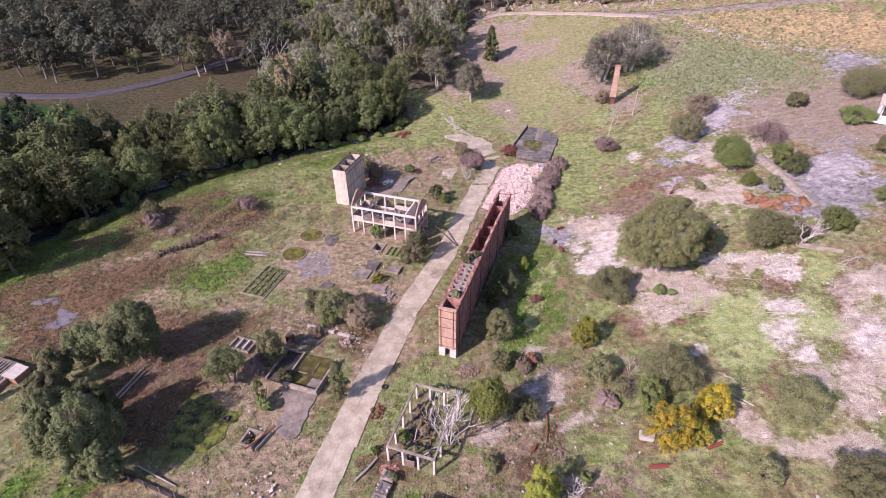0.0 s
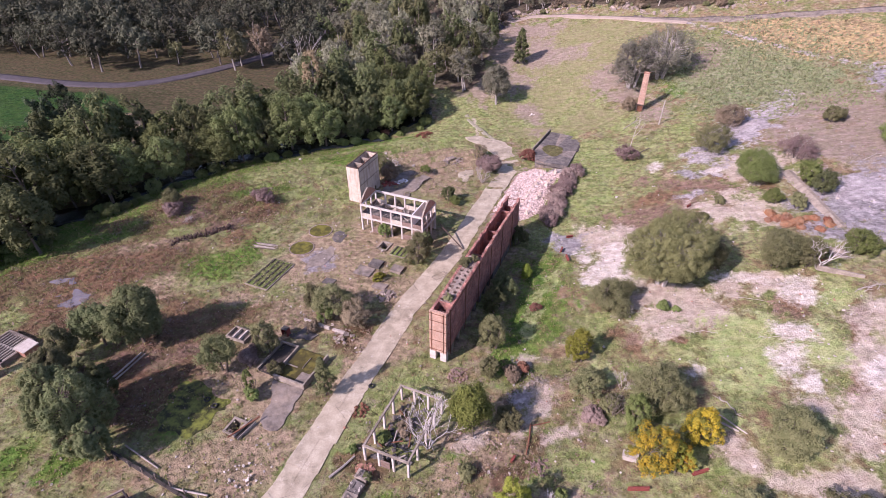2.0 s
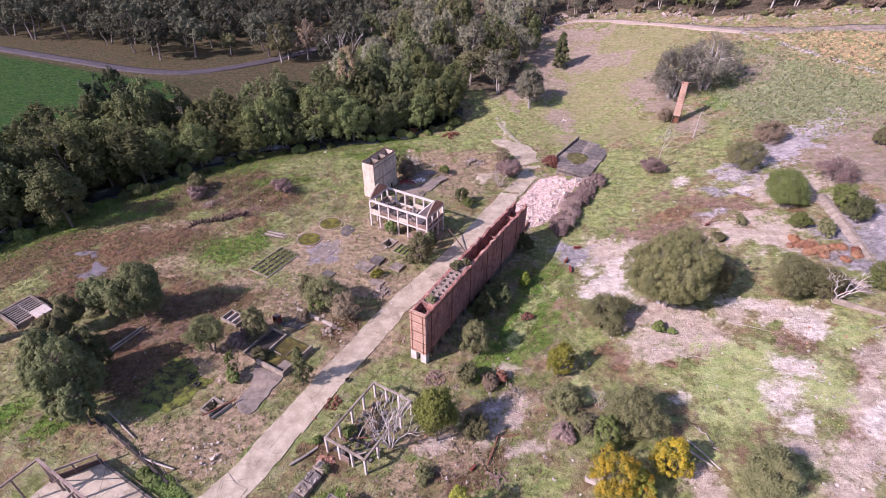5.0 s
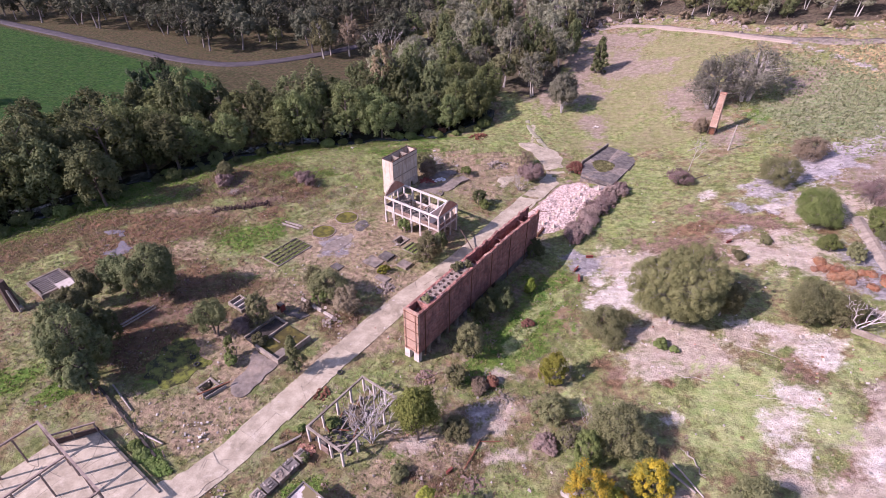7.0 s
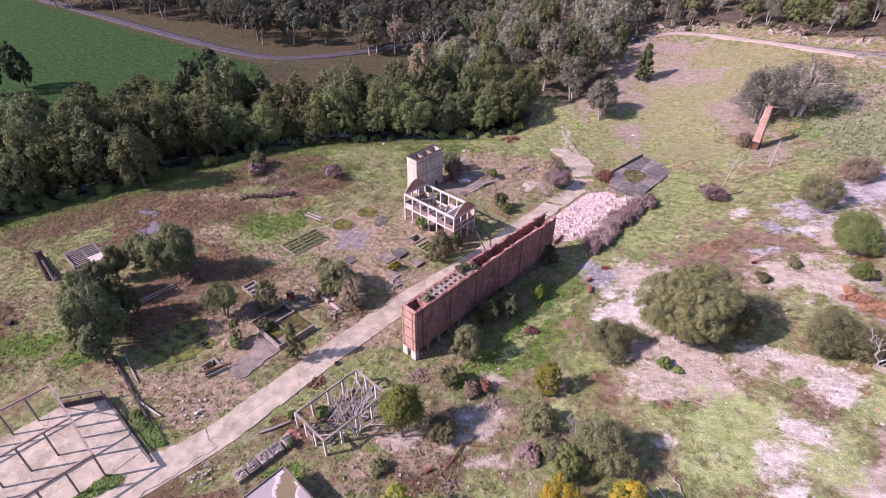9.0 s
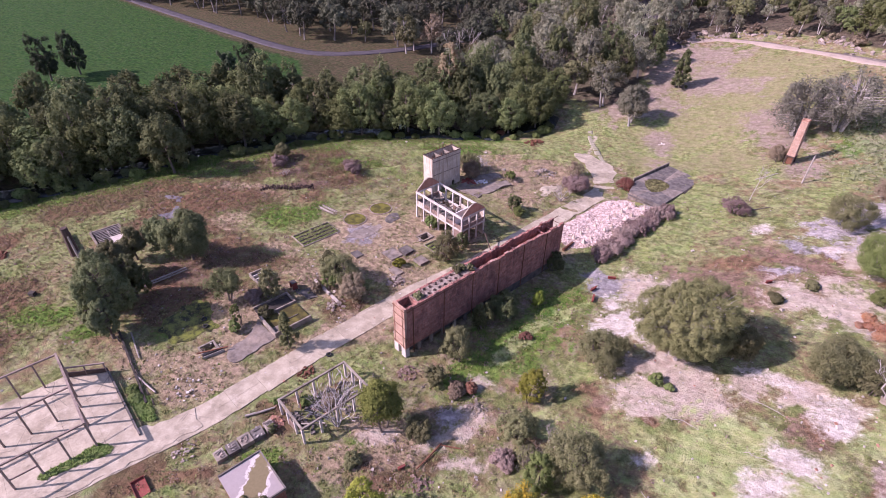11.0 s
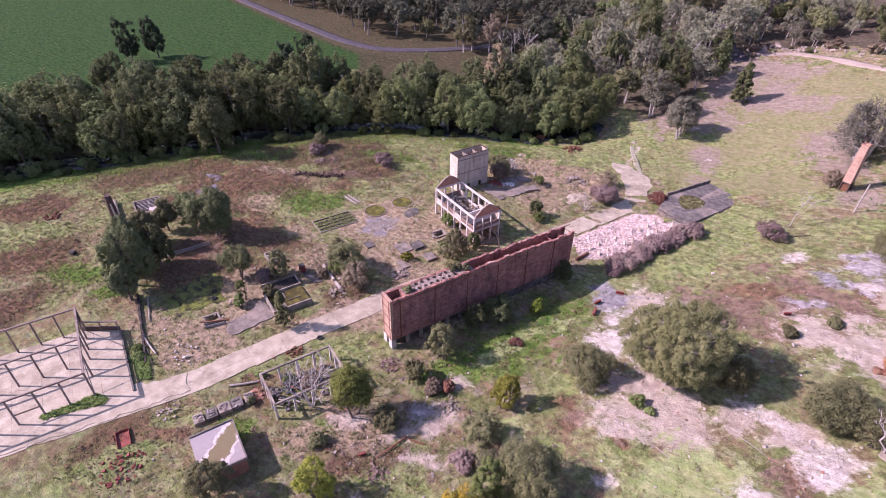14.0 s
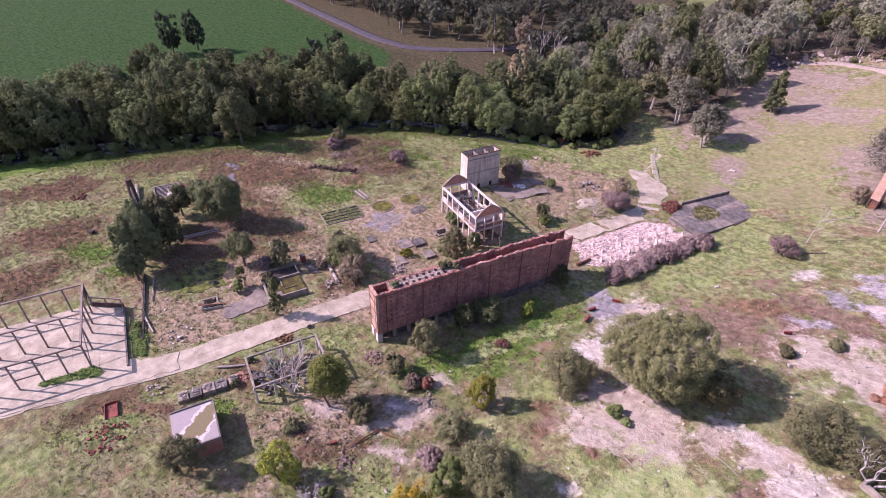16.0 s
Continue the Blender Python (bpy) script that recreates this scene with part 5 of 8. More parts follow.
def bin_tower():
    tower = thing("bin_tower", site(-24.6, 105.2, 0.0), "pale rendered concrete bin tower, open at the top", "tower")
    rng = random.Random(6)
    w, d, h, t = 3.1, 8.75, 8.5, 0.24
    lifts = ((-0.3, 2.0), (2.03, 4.2), (4.23, 6.4), (6.43, h))
    for k, (a, b) in enumerate(lifts):
        out = 0.0 if k else 0.04
        for y0, y1 in ((-out, t), (d - t, d + out)):
            geo = Geo()
            geo.box(-out, y0, a, w + out, y1, b)
            part("wall_panel", geo, PALE, tower)
        geo = Geo()
        geo.box(-out, t, a, t, d - t, b)
        part("wall_panel", geo, PALE, tower)
        geo = Geo()
        if k:
            geo.box(w - t, t, a, w + out, d - t, b)
        else:
            # two low arched mouths in the long face
            y = t
            for c in (3.4, 6.6):
                geo.box(w - t, y, a, w + out, c - 0.45, b)
                geo.slab([(c - 0.45, b), (c - 0.45, 0.75)] + [(c + 0.45 * math.cos(q), 0.75 + 0.45 * math.sin(q)) for q in np.linspace(math.pi, 0, 9)] + [(c + 0.45, b)],
                         "x", w - t, w + out)
                y = c + 0.45
            geo.box(w - t, y, a, w + out, d - t, b)
        part("wall_panel", geo, PALE, tower)
    for z, deep in ((4.2, 0.1), (7.6, 0.12)):
        geo = Geo()
        geo.box(w + 0.001, 0.0, z, w + deep, d, z + 0.14)
        part("ledge", geo, BEAM if z > 5 else TANK, tower)
    # cross walls and floor in darker materials, painting the bin's inner shade
    for y in (2.95, 5.8):
        geo = Geo()
        geo.box(t, y - 0.12, 2.0, w - t, y + 0.12, h - 0.15)
        part("cross_wall", geo, TANK, tower)
    geo = Geo()
    geo.box(t, t, 4.6, w - t, d - t, 4.8)
    part("bin_floor", geo, NEARBLACK, tower)
    geo = Geo()
    geo.box(-0.05, -0.05, h, w + 0.05, 0.2, h + 0.14)
    geo.box(-0.05, d - 0.2, h, w + 0.05, d + 0.05, h + 0.14)
    geo.box(-0.05, 0.2, h, 0.2, d - 0.2, h + 0.14)
    geo.box(w - 0.2, 0.2, h, w + 0.05, d - 0.2, h + 0.14)
    part("coping", geo, STEEL, tower, "dark rusted steel coping")
    for k in range(20):
        geo = Geo()
        y = 0.1 + (k // 2) * (d - 0.2) / 9
        x = 0.08 if k % 2 else w - 0.08
        geo.post(x, y, h + 0.1, h + rng.uniform(0.3, 0.95), 0.09, 0.09, 0.02, (rng.uniform(-0.1, 0.1), 0))
        part("stub", geo, RUST, tower)
    return tower


bin_tower()

# ---- the chimney ----


def chimney():
    x, y = 48.7, 151.2
    stack = thing("chimney", site(x, y, ground(x, y)), "leaning-looking square orange brick chimney on steel legs", "chimney")
    geo = Geo()
    a, b, z0, z1 = 0.86, 0.7, 2.2, 10.7
    n = 10
    rings = [(a + (b - a) * k / n, z0 + (z1 - z0) * k / n) for k in range(n + 1)] + [(b - 0.22, z1), (b - 0.22, z1 - 2.5)]
    geo.add([(sx * w, sy * w, z) for w, z in rings for sx, sy in ((-1, -1), (1, -1), (1, 1), (-1, 1))],
            [(4 * k + i, 4 * k + (i + 1) % 4, 4 * k + 4 + (i + 1) % 4, 4 * k + 4 + i) for k in range(len(rings) - 1) for i in range(4)] + [(4 * n + 8, 4 * n + 9, 4 * n + 10, 4 * n + 11)])
    part("shaft", geo, FACE, stack)
    geo = Geo()
    for s in (-1, 1):
        geo.box(-b - 0.1, s * (b - 0.05) - 0.09, z1, b + 0.1, s * (b - 0.05) + 0.09, z1 + 0.2)
        geo.box(s * (b - 0.05) - 0.09, -b + 0.15, z1, s * (b - 0.05) + 0.09, b - 0.15, z1 + 0.2)
    part("cap", geo, GABLE, stack)
    geo = Geo()
    geo.box(-0.95, -0.95, 1.95, 0.95, 0.95, 2.2)
    part("base_plate", geo, STEEL, stack)
    for sx in (-1, 1):
        for sy in (-1, 1):
            geo = Geo()
            geo.post(sx * 0.8, sy * 0.8, -0.5, 1.95, 0.22, 0.22)
            part("leg", geo, STEEL, stack)
    geo = Geo()
    geo.box(-0.65, -0.65, 0.1, 0.65, 0.65, 1.9, 0.1)
    part("firebox", geo, RUST, stack)


chimney()

# ---- the small portal frame ----


def portal_frame():
    ob = thing("portal_frame", site(-7.4, 40.2, 0.0), "roofless white concrete post and beam frame", "ruin")
    rng = random.Random(9)
    lx, ly, h = 6.2, 10.4, 2.85
    spots = [(lx * k / 3, 0.0) for k in range(4)] + [(lx * k / 3, ly) for k in range(4)] + [(x, ly * k / 4) for x in (0.0, lx) for k in (1, 2, 3)]
    for x, y in spots:
        geo = Geo()
        geo.post(x, y, -0.3, h - 0.05, 0.3, 0.3, 0.03, (rng.uniform(-0.05, 0.05), rng.uniform(-0.05, 0.05)))
        part("column", geo, POST, ob)
    for y in (0.0, ly):
        geo = Geo()
        geo.box(-0.16, y - 0.13, h - 0.05, lx + 0.16, y + 0.13, h + 0.2, 0.015, rng)
        part("beam", geo, TANK, ob)
    for x in (0.0, lx):
        geo = Geo()
        geo.box(x - 0.13, 0.14, h - 0.05, x + 0.13, ly - 0.14, h + 0.2, 0.015, rng)
        part("beam", geo, TANK, ob)
    geo = Geo()
    geo.box(lx / 3 + 0.2, -0.06, -0.2, 2 * lx / 3 - 0.6, 0.06, 1.2, 0.03, rng)
    part("infill", geo, DULL, ob)
    geo = Geo()
    for k in range(130):
        geo.stone((rng.uniform(0.4, lx - 0.4), rng.uniform(0.5, ly - 0.5), 0.12), rng.uniform(0.2, 0.7), rng)
    tagged(part("debris", geo, DARK, ob, "dark broken debris"), kind="stuff")
    for k in range(10):
        geo = Geo()
        x, y, t = rng.uniform(0.8, 4.5), rng.uniform(1, 8.5), rng.uniform(0, 3.1)
        geo.bar((x, y, 0.3), (x + 1.7 * math.cos(t), y + 1.7 * math.sin(t), rng.uniform(0.3, 0.9)), 0.14, 0.1)
        part("plank", geo, TIMBER if k % 2 else RUST, ob)


portal_frame()

# ---- the shed frame over its floor ----


def shed_frame():
    ob = thing("shed_frame", site(-24.3, 24.2, 0.0), "bare brown steel and concrete shed frame without roof", "ruin")
    rng = random.Random(12)
    wide, h, bay, n = 15.4, 4.7, 3.0, 8
    for k, x in enumerate((0.0, -4.3, -8.2, -10.6, -13.2, -wide)):
        geo = Geo()
        geo.post(x, 0, -0.2, h, 0.24, 0.24, 0.03)
        part("post", geo, BEAM, ob)
    geo = Geo()
    geo.box(-wide - 0.15, -0.14, h, 0.15, 0.14, h + 0.34)
    part("end_beam", geo, BEAM, ob)
    for x in (0.0, -7.7, -wide):
        for k in range(1, n):
            geo = Geo()
            geo.post(x, -k * bay, -0.2, h, 0.22, 0.22, 0.03)
            part("post", geo, BEAM, ob)
        for k in range(n - 1):
            geo = Geo()
            geo.box(x - 0.11, -(k + 1) * bay + 0.002 - (0.13 if k == n - 2 else 0), h + 0.002, x + 0.11, -k * bay - (0.145 if k == 0 else 0.0), h + 0.24)
            part("beam", geo, BEAM, ob)
    geo = Geo()
    geo.bar((-wide + 0.2, 0, 0.4), (-11.0, 0, h), 0.1, 0.1)
    part("brace", geo, BEAM, ob)
    geo = Geo()
    geo.bar((-0.2, 0, 0.3), (-4.1, 0, h), 0.1, 0.1)
    part("brace", geo, BEAM, ob)
    geo = Geo()
    geo.box(-wide + 0.14, -0.07, 2.9, -13.35, 0.07, h)
    part("panel", geo, STEEL, ob)
    geo = Geo()
    geo.box(0.0, -3 * bay + 0.12, 1.9, 0.12, -2 * bay - 0.12, 2.1)
    part("rail", geo, BEAM, ob)


shed_frame()
# a low dark edge wall, and a dark panel for the shade under a rail
low = thing("edge_wall", site(-24.3, 24.2, 0.0), "low dark wall along the edge of the shed floor", "wall")
for a, b, h in (((-12.6, 4.66), (1.9, 4.66), 0.32), ((-15.6, -0.2), (-12.8, 4.7), 0.85)):
    geo = Geo()
    geo.bar((*a, h / 2 - 0.1), (*b, h / 2 - 0.1), 0.24, h + 0.2)
    part("wall", geo, STEEL if h > 0.5 else DARK, low)
for a, b in ((-15.4, 0.1), (-14.2, 2.2), (-12.8, 4.5)):
    geo = Geo()
    geo.post(a, b, -0.2, 1.9, 0.18, 0.18, 0.03)
    part("post", geo, BEAM, low)
geo = Geo()
geo.bar((-15.5, -0.1, 1.95), (-12.7, 4.7, 1.95), 0.2, 0.2)
part("rail", geo, BEAM, low)
# the floor, as cast squares
SEDGEY = worn("verge_grass", (0.12, 0.15, 0.045), (0.18, 0.2, 0.07), (0.08, 0.085, 0.035), 1.6, 0.97, 0.4)
floor_ob = thing("shed_floor", site(-24.3, 24.2, 0.0), "pale pink-white concrete shed floor, stained", "floor", kind="structure")
rng = random.Random(14)
for i in range(4):
    for k in range(9):
        x0, y1 = -15.9 + i * 4.45, 4.5 - k * 3.6
        geo = Geo()
        z = 0.1 + rng.uniform(-0.01, 0.01)
        if i == 0 and k == 0:
            geo.prism([(x0, y1 - 3.58), (x0 + 4.43, y1 - 3.58), (x0 + 4.43, y1), (x0 + 3.2, y1), (x0 + 0.4, y1 - 3.4)], z - 0.4, z)
        else:
            geo.box(x0, y1 - 3.58, z - 0.4, x0 + 4.43, y1, z)
        part("slab", geo, CONCRETE, floor_ob)
apron("shed_forecourt", [(-22.6, 27.8), (-23.2, 24.2), (-27.5, 13), (-25, 10), (-17.4, 27.2), (-15.3, 33), (-18.5, 34.6), (-20.6, 30.6)], 0.095, CONCRETE, "pale concrete forecourt joining the shed to the road", "forecourt")

# grass that has come up through the forecourt
geo = Geo()
geo.prism([(-26.6, 18.0), (-25.6, 17.8), (-23.6, 21.6), (-21.9, 24.4), (-22.3, 25.2), (-24.6, 24.6), (-25.2, 22.0)], 0.0, 0.15)
tagged(part("grass_island", geo, SEDGEY), "strip of green grass in the forecourt", "grass", kind="structure")

# ---- the flat-roofed hut ----


def hut():
    ob = thing("brick_hut", site(-4.0, 33.3, 0.0), "small red brick hut with a flat dirty concrete roof", "hut")
    lx, ly, h, t = 6.4, 5.1, 2.45, 0.25
    geo = Geo()
    geo.box(0, -t, -0.3, lx, 0, h)
    part("wall", geo, HUTBRICK, ob)
    geo = Geo()
    geo.box(0, -ly, -0.3, lx, -ly + t, h)
    part("wall", geo, HUTBRICK, ob)
    geo = Geo()
    geo.box(lx - t, -ly + t, -0.3, lx, -t, h)
    part("wall", geo, HUTBRICK, ob)
    geo = Geo()
    geo.box(0, -1.6, -0.3, t, -t, h)
    geo.box(0, -ly + t, -0.3, t, -2.7, h)
    geo.box(0, -2.7, 2.0, t, -1.6, h)
    part("wall", geo, HUTBRICK, ob)
    geo = Geo()
    geo.box(-0.15, -ly - 0.15, h, lx + 0.15, 0.15, h + 0.16)
    roof = part("roof", geo, ROOF, ob, "stained pale concrete roof slab")
    for k, (a, b, c, d) in enumerate(((-0.15, -0.02, lx + 0.15, 0.15), (-0.15, -ly - 0.15, 0.02, -0.02), (lx - 0.02, -ly - 0.15, lx + 0.15, -0.02))):
        geo = Geo()
        geo.box(a, b, h + 0.16, c, d, h + 0.34)
        part("kerb", geo, DARK, roof)
    geo = Geo()
    geo.box(lx - 2.2, -ly - 0.02, 1.0, lx - 1.2, -ly + 0.0, 1.9)
    part("panel", geo, FLOORS, ob)


def roof_look():
    n = Nodes("hut_roof")
    p = n.place()
    color = n.mix(n.noise(1.5, 4, p), (0.27, 0.225, 0.215), (0.35, 0.3, 0.285))
    q = n.add("ShaderNodeSeparateXYZ")
    n.link(n.local(), q.inputs[0])
    across = n.math("ABSOLUTE", n.math("ADD", n.math("SUBTRACT", n.math("MULTIPLY", q.outputs[0], 0.62), n.math("MULTIPLY", q.outputs[1], -0.6)), -0.85))
    band = n.math("ADD", n.math("MULTIPLY", n.noise(0.7, 5, p, 0.65), 3.2), n.math("MULTIPLY", across, -0.9))
    color = n.mix(n.span(band, 0.35, 0.55), color, (0.5, 0.44, 0.41))
    color = n.mix(n.span(band, 0.75, 0.95), color, n.mix(n.noise(3, 4, p), (0.15, 0.118, 0.062), (0.21, 0.172, 0.095)))
    n.bump(n.noise(6, 4, p), 0.4, 0.05)
    return n.done(color, 0.92)


ROOF = roof_look()
hut()
# plinths in a row
rng = random.Random(5)
for k in range(5):
    s = (k + 0.5) / 5.2
    x, y = -9.6 + 2.75 * s, 30.4 + 8.4 * s
    ob = thing("machine_plinth", site(x, y, 0.0, rng.uniform(-4, 4)), "low weathered grey concrete machine plinth", "plinth", "row of plinths")
    geo = Geo()
    a, b, h = 0.85, (0.66, 0.76, 0.82, 0.8, 0.62)[k], rng.uniform(0.5, 0.72)
    geo.box(-a, -b, -0.2, a, b, h, 0.05, rng)
    part("block", geo, DARK if k % 2 else TANK, ob)
    for q in range(rng.choice((1, 2, 3))):
        geo = Geo()
        geo.box(-0.5 + q * 0.4, -0.4, h - 0.02, -0.25 + q * 0.4, 0.4, h + rng.uniform(0.05, 0.16), 0.03, rng)
        part("rib", geo, DARK, ob)
    geo = Geo()
    for q in range(9):
        geo.stone((rng.uniform(-0.75, 0.75), rng.uniform(-0.55, 0.55), h + 0.05), rng.uniform(0.15, 0.4), rng, 0.5)
    tagged(part("rubble", geo, STONE if k % 2 else ROCK, ob, "broken pale rubble"), kind="stuff")

# ---- tanks, pools and beds ----


def ring(geo, r0, r1, z0, z1, n=32):
    for k in range(n):
        a, b = 2 * math.pi * k / n, 2 * math.pi * (k + 1) / n
        p = [(r * math.cos(q), r * math.sin(q)) for r, q in ((r0, a), (r1, a), (r1, b), (r0, b))]
        geo.add([(x, y, z) for z in (z0, z1) for x, y in p], ((4, 5, 6, 7), (1, 2, 6, 5), (3, 0, 4, 7)))


for x, y, r in ((-29.9, 85.6, 2.3), (-27.8, 92.1, 2.3)):
    ob = thing("round_tank", site(x, y, 0.0), "round sunken concrete tank of yellow-green algae water", "tank", "round tanks")
    geo = Geo()
    ring(geo, r, r + 0.2, -0.3, 0.09)
    part("rim", geo, BEAM, ob)
    geo = Geo()
    geo.prism([(r * math.cos(2 * math.pi * k / 32), r * math.sin(2 * math.pi * k / 32)) for k in range(32)], -0.2, 0.05)
    part("water", geo, ALGAE, ob)

SEDGE = worn("green_sedge", (0.1, 0.14, 0.035), (0.18, 0.21, 0.06), (0.07, 0.07, 0.03), 1.6, 0.95, 0.7)
ob = thing("filter_bed", site(-36.7, 73.7, 0.0), "concrete filter bed with rows of grassy channels", "filter bed")
bx, by = 4.6, 8.1
for a, b, c, d in ((-0.2, -0.2, bx + 0.2, 0.0), (-0.2, by, bx + 0.2, by + 0.2), (-0.2, 0, 0, by), (bx, 0, bx + 0.2, by)):
    geo = Geo()
    geo.box(a, b, -0.3, c, d, 0.14)
    part("kerb", geo, TANK, ob)
for k in range(4):
    geo = Geo()
    geo.box(0.35 + k * 1.18, 0.05, -0.2, 0.62 + k * 1.18, by - 0.05, 0.36, 0.02, rng)
    for q in range(5):
        geo.box(0.3 + k * 1.18, 0.9 + q * 1.55, 0.2, 0.68 + k * 1.18, 1.15 + q * 1.55, 0.46)
    part("channel_wall", geo, NEARBLACK, ob)
geo = Geo()
geo.box(0, 0, -0.2, bx, by, 0.22)
part("bed_floor", geo, SEDGE, ob, "green sedge")


ob = thing("filter_bed", site(-11.9, 84.9, 0.0), "small concrete bed with rows of sedge", "filter bed")
for a, b, c, d in ((-0.15, -0.15, 3.35, 0.0), (-0.15, 2.9, 3.35, 3.05), (-0.15, 0, 0, 2.9), (3.2, 0, 3.35, 2.9)):
    geo = Geo()
    geo.box(a, b, -0.3, c, d, 0.14)
    part("kerb", geo, TANK, ob)
for k in range(3):
    geo = Geo()
    geo.box(0.3 + k * 1.0, 0.05, -0.2, 0.55 + k * 1.0, 2.85, 0.34, 0.02, rng)
    part("channel_wall", geo, NEARBLACK, ob)
geo = Geo()
geo.box(0, 0, -0.2, 3.2, 2.9, 0.2)
part("bed_floor", geo, SEDGE, ob, "green sedge")


def open_tank(name, x, y, lx, ly, h, t, floor_mat, level, label, category="tank", skip=(), wall=None):
    ob = thing(name, site(x, y, 0.0), label, category)
    for k, (a, b, c, d) in enumerate(((0, 0, lx, t), (0, ly - t, lx, ly), (0, t, t, ly - t), (lx - t, t, lx, ly - t))):
        if k in skip:
            continue
        geo = Geo()
        geo.box(a, b, -0.4, c, d, h, 0.02, random.Random(k))
        part("wall", geo, wall or TANK, ob)
    geo = Geo()
    geo.box(t, t, -0.4, lx - t, ly - t, level)
    part("bottom", geo, floor_mat, ob)
    return ob


ob = open_tank("settling_tank", -23.9, 52.2, 5.5, 6.9, 0.95, 0.28, MURK, 0.25, "broken concrete settling tank holding murky water", skip=(1, 2))
for a, b, c, d in ((0.3, 3.0, 2.2, 3.16), (2.9, 3.2, 3.05, 5.4)):
    geo = Geo()
    geo.box(a, b, 0, c, d, 0.38, 0.05, rng)
    part("baffle", geo, TANK, ob)
geo = Geo()
geo.box(3.3, 0.5, 0.2, 5.1, 2.6, 0.32, 0.05, rng)
part("silt", geo, FLOORS, ob)
open_tank("settling_tank", -27.0, 53.4, 3.2, 6.6, 0.5, 0.25, NEARBLACK, 0.1, "overgrown empty concrete settling tank", skip=(0,))
ob = open_tank("trough_block", -34.5, 59.8, 3.7, 2.6, 0.6, 0.22, FLOORS, 0.15, "low grey concrete trough block", "trough")
for k in (1.2, 2.4):
    geo = Geo()
    geo.box(k, 0.22, 0, k + 0.2, 2.38, 0.62, 0.02, rng)
    part("divider", geo, POST, ob)
open_tank("slatted_tank", -71.8, 52.6, 6.2, 5.6, 0.9, 0.3, NEARBLACK, 0.2, "long dark concrete tank with timber slats", wall=FLOORS)
ob = thing("slat_rack", site(-71.6, 52.8, 0.0), "rack of weathered timber slats in the tank", "rack")
for k in range(9):
    geo = Geo()
    geo.box(0.5 + k * 0.62, 0.35, 0.7, 0.62 + k * 0.62, 5.2, 0.82)
    part("slat", geo, TIMBER, ob)
geo = Geo()
geo.box(0.3, 2.6, 0.6, 5.9, 2.85, 0.7)
part("bearer", geo, TIMBER, ob)


def pit(x, y, a, b, deep, label):
    ob = thing("concrete_pit", site(x, y, 0.0), label, "pit")
    g0 = 0.12
    for p, q, r, s in ((-a - 0.3, -b - 0.3, a + 0.3, -b), (-a - 0.3, b, a + 0.3, b + 0.3), (-a - 0.3, -b, -a, b), (a, -b, a + 0.3, b)):
        geo = Geo()
        geo.box(p, q, -deep, r, s, g0 + rng.uniform(0, 0.1), 0.02, rng)
        part("wall", geo, TANK, ob)
    # near-black bottom, painting the dark inside the pit
    geo = Geo()
    geo.box(-a, -b, -deep, a, b, -deep + 0.3)
    part("bottom", geo, NEARBLACK, ob)


pit(-26.2, 43.5, 0.8, 1.0, 1.6, "open square concrete pit with dark inside")
pit(-13.4, 87.6, 0.85, 1.15, 1.5, "open concrete pit beside the frame house")
ob = thing("drain_trough", site(-24.6, 43.1, 0.0, -8), "long rusty trough beside the pit", "trough")
for a, b in ((-0.45, -0.37), (0.37, 0.45)):
    geo = Geo()
    geo.box(a, -1.6, -0.1, b, 1.6, 0.45)
    part("side", geo, TIMBER, ob)
geo = Geo()
geo.box(-0.37, -1.55, -0.1, 0.37, 1.55, 0.05)
part("bottom", geo, NEARBLACK, ob)
geo = Geo()
geo.bar((-0.8, -2.2, 0.5), (0.5, 2.3, 0.7), 0.2, 0.14)
part("plank", geo, RUST, ob)

# slabs let into the ground
apron("tank_apron", [(-24.0, 52.0), (-18.6, 50.3), (-19.3, 47.0), (-19.8, 43.4), (-21.4, 43.0), (-23.2, 44.9), (-23.0, 48)], 0.09, FLOORS, "stained grey concrete apron before the tank", "slab")
apron("tank_yard", [(-24.4, 61.2), (-22.4, 63.3), (-19.6, 62.0), (-20.5, 60.2)], 0.12, DARK, "dark wet concrete slab behind the tank", "slab")
apron("pool_yard", [(-27.5, 79.0), (-24.0, 80.2), (-22.6, 84.2), (-24.2, 87.0), (-26.0, 84.0), (-27.2, 82.0)], 0.0, FLOORS, "stained grey concrete yard beside the tanks", "slab")
apron("pool_yard_end", [(-24.4, 88.8), (-22.8, 88.0), (-21.6, 91.0), (-23.6, 92.4), (-25.0, 91.0)], 0.02, DARK, "dark oily patch of concrete", "slab")
apron("tower_yard", [(-18.0, 108.5), (-11.5, 107.5), (-7.5, 117.5), (-13.5, 121.5), (-16.0, 119.0)], ground(-12, 114) + 0.12, FLOORS, "grey concrete yard beside the bin tower", "slab")
apron("verge_slab", [(-1.2, 116.5), (1.6, 116.0), (3.6, 122.5), (1.4, 124.2), (-0.2, 121.0)], ground(1, 120) + 0.15, CONCRETE, "pale concrete slab beside the road", "slab")
for x, y, a, b, h, m in ((-13.9, 81.3, 1.2, 1.1, 0.5, DARK), (-9.6, 80.0, 1.1, 1.0, 0.45, FLOORS), (-15.8, 79.2, 1.7, 1.4, 0.15, FLOORS), (-21.6, 75.5, 1.1, 0.8, 0.2, DARK), (-12.0, 75.0, 1.3, 0.8, 0.2, FLOORS)):
    ob = thing("foundation_block", site(x, y, 0.0), "low dark concrete foundation block", "foundation", "foundations")
    geo = Geo()
    geo.box(-a, -b, -0.2, a, b, h, 0.05, rng)
    part("block", geo, m, ob)
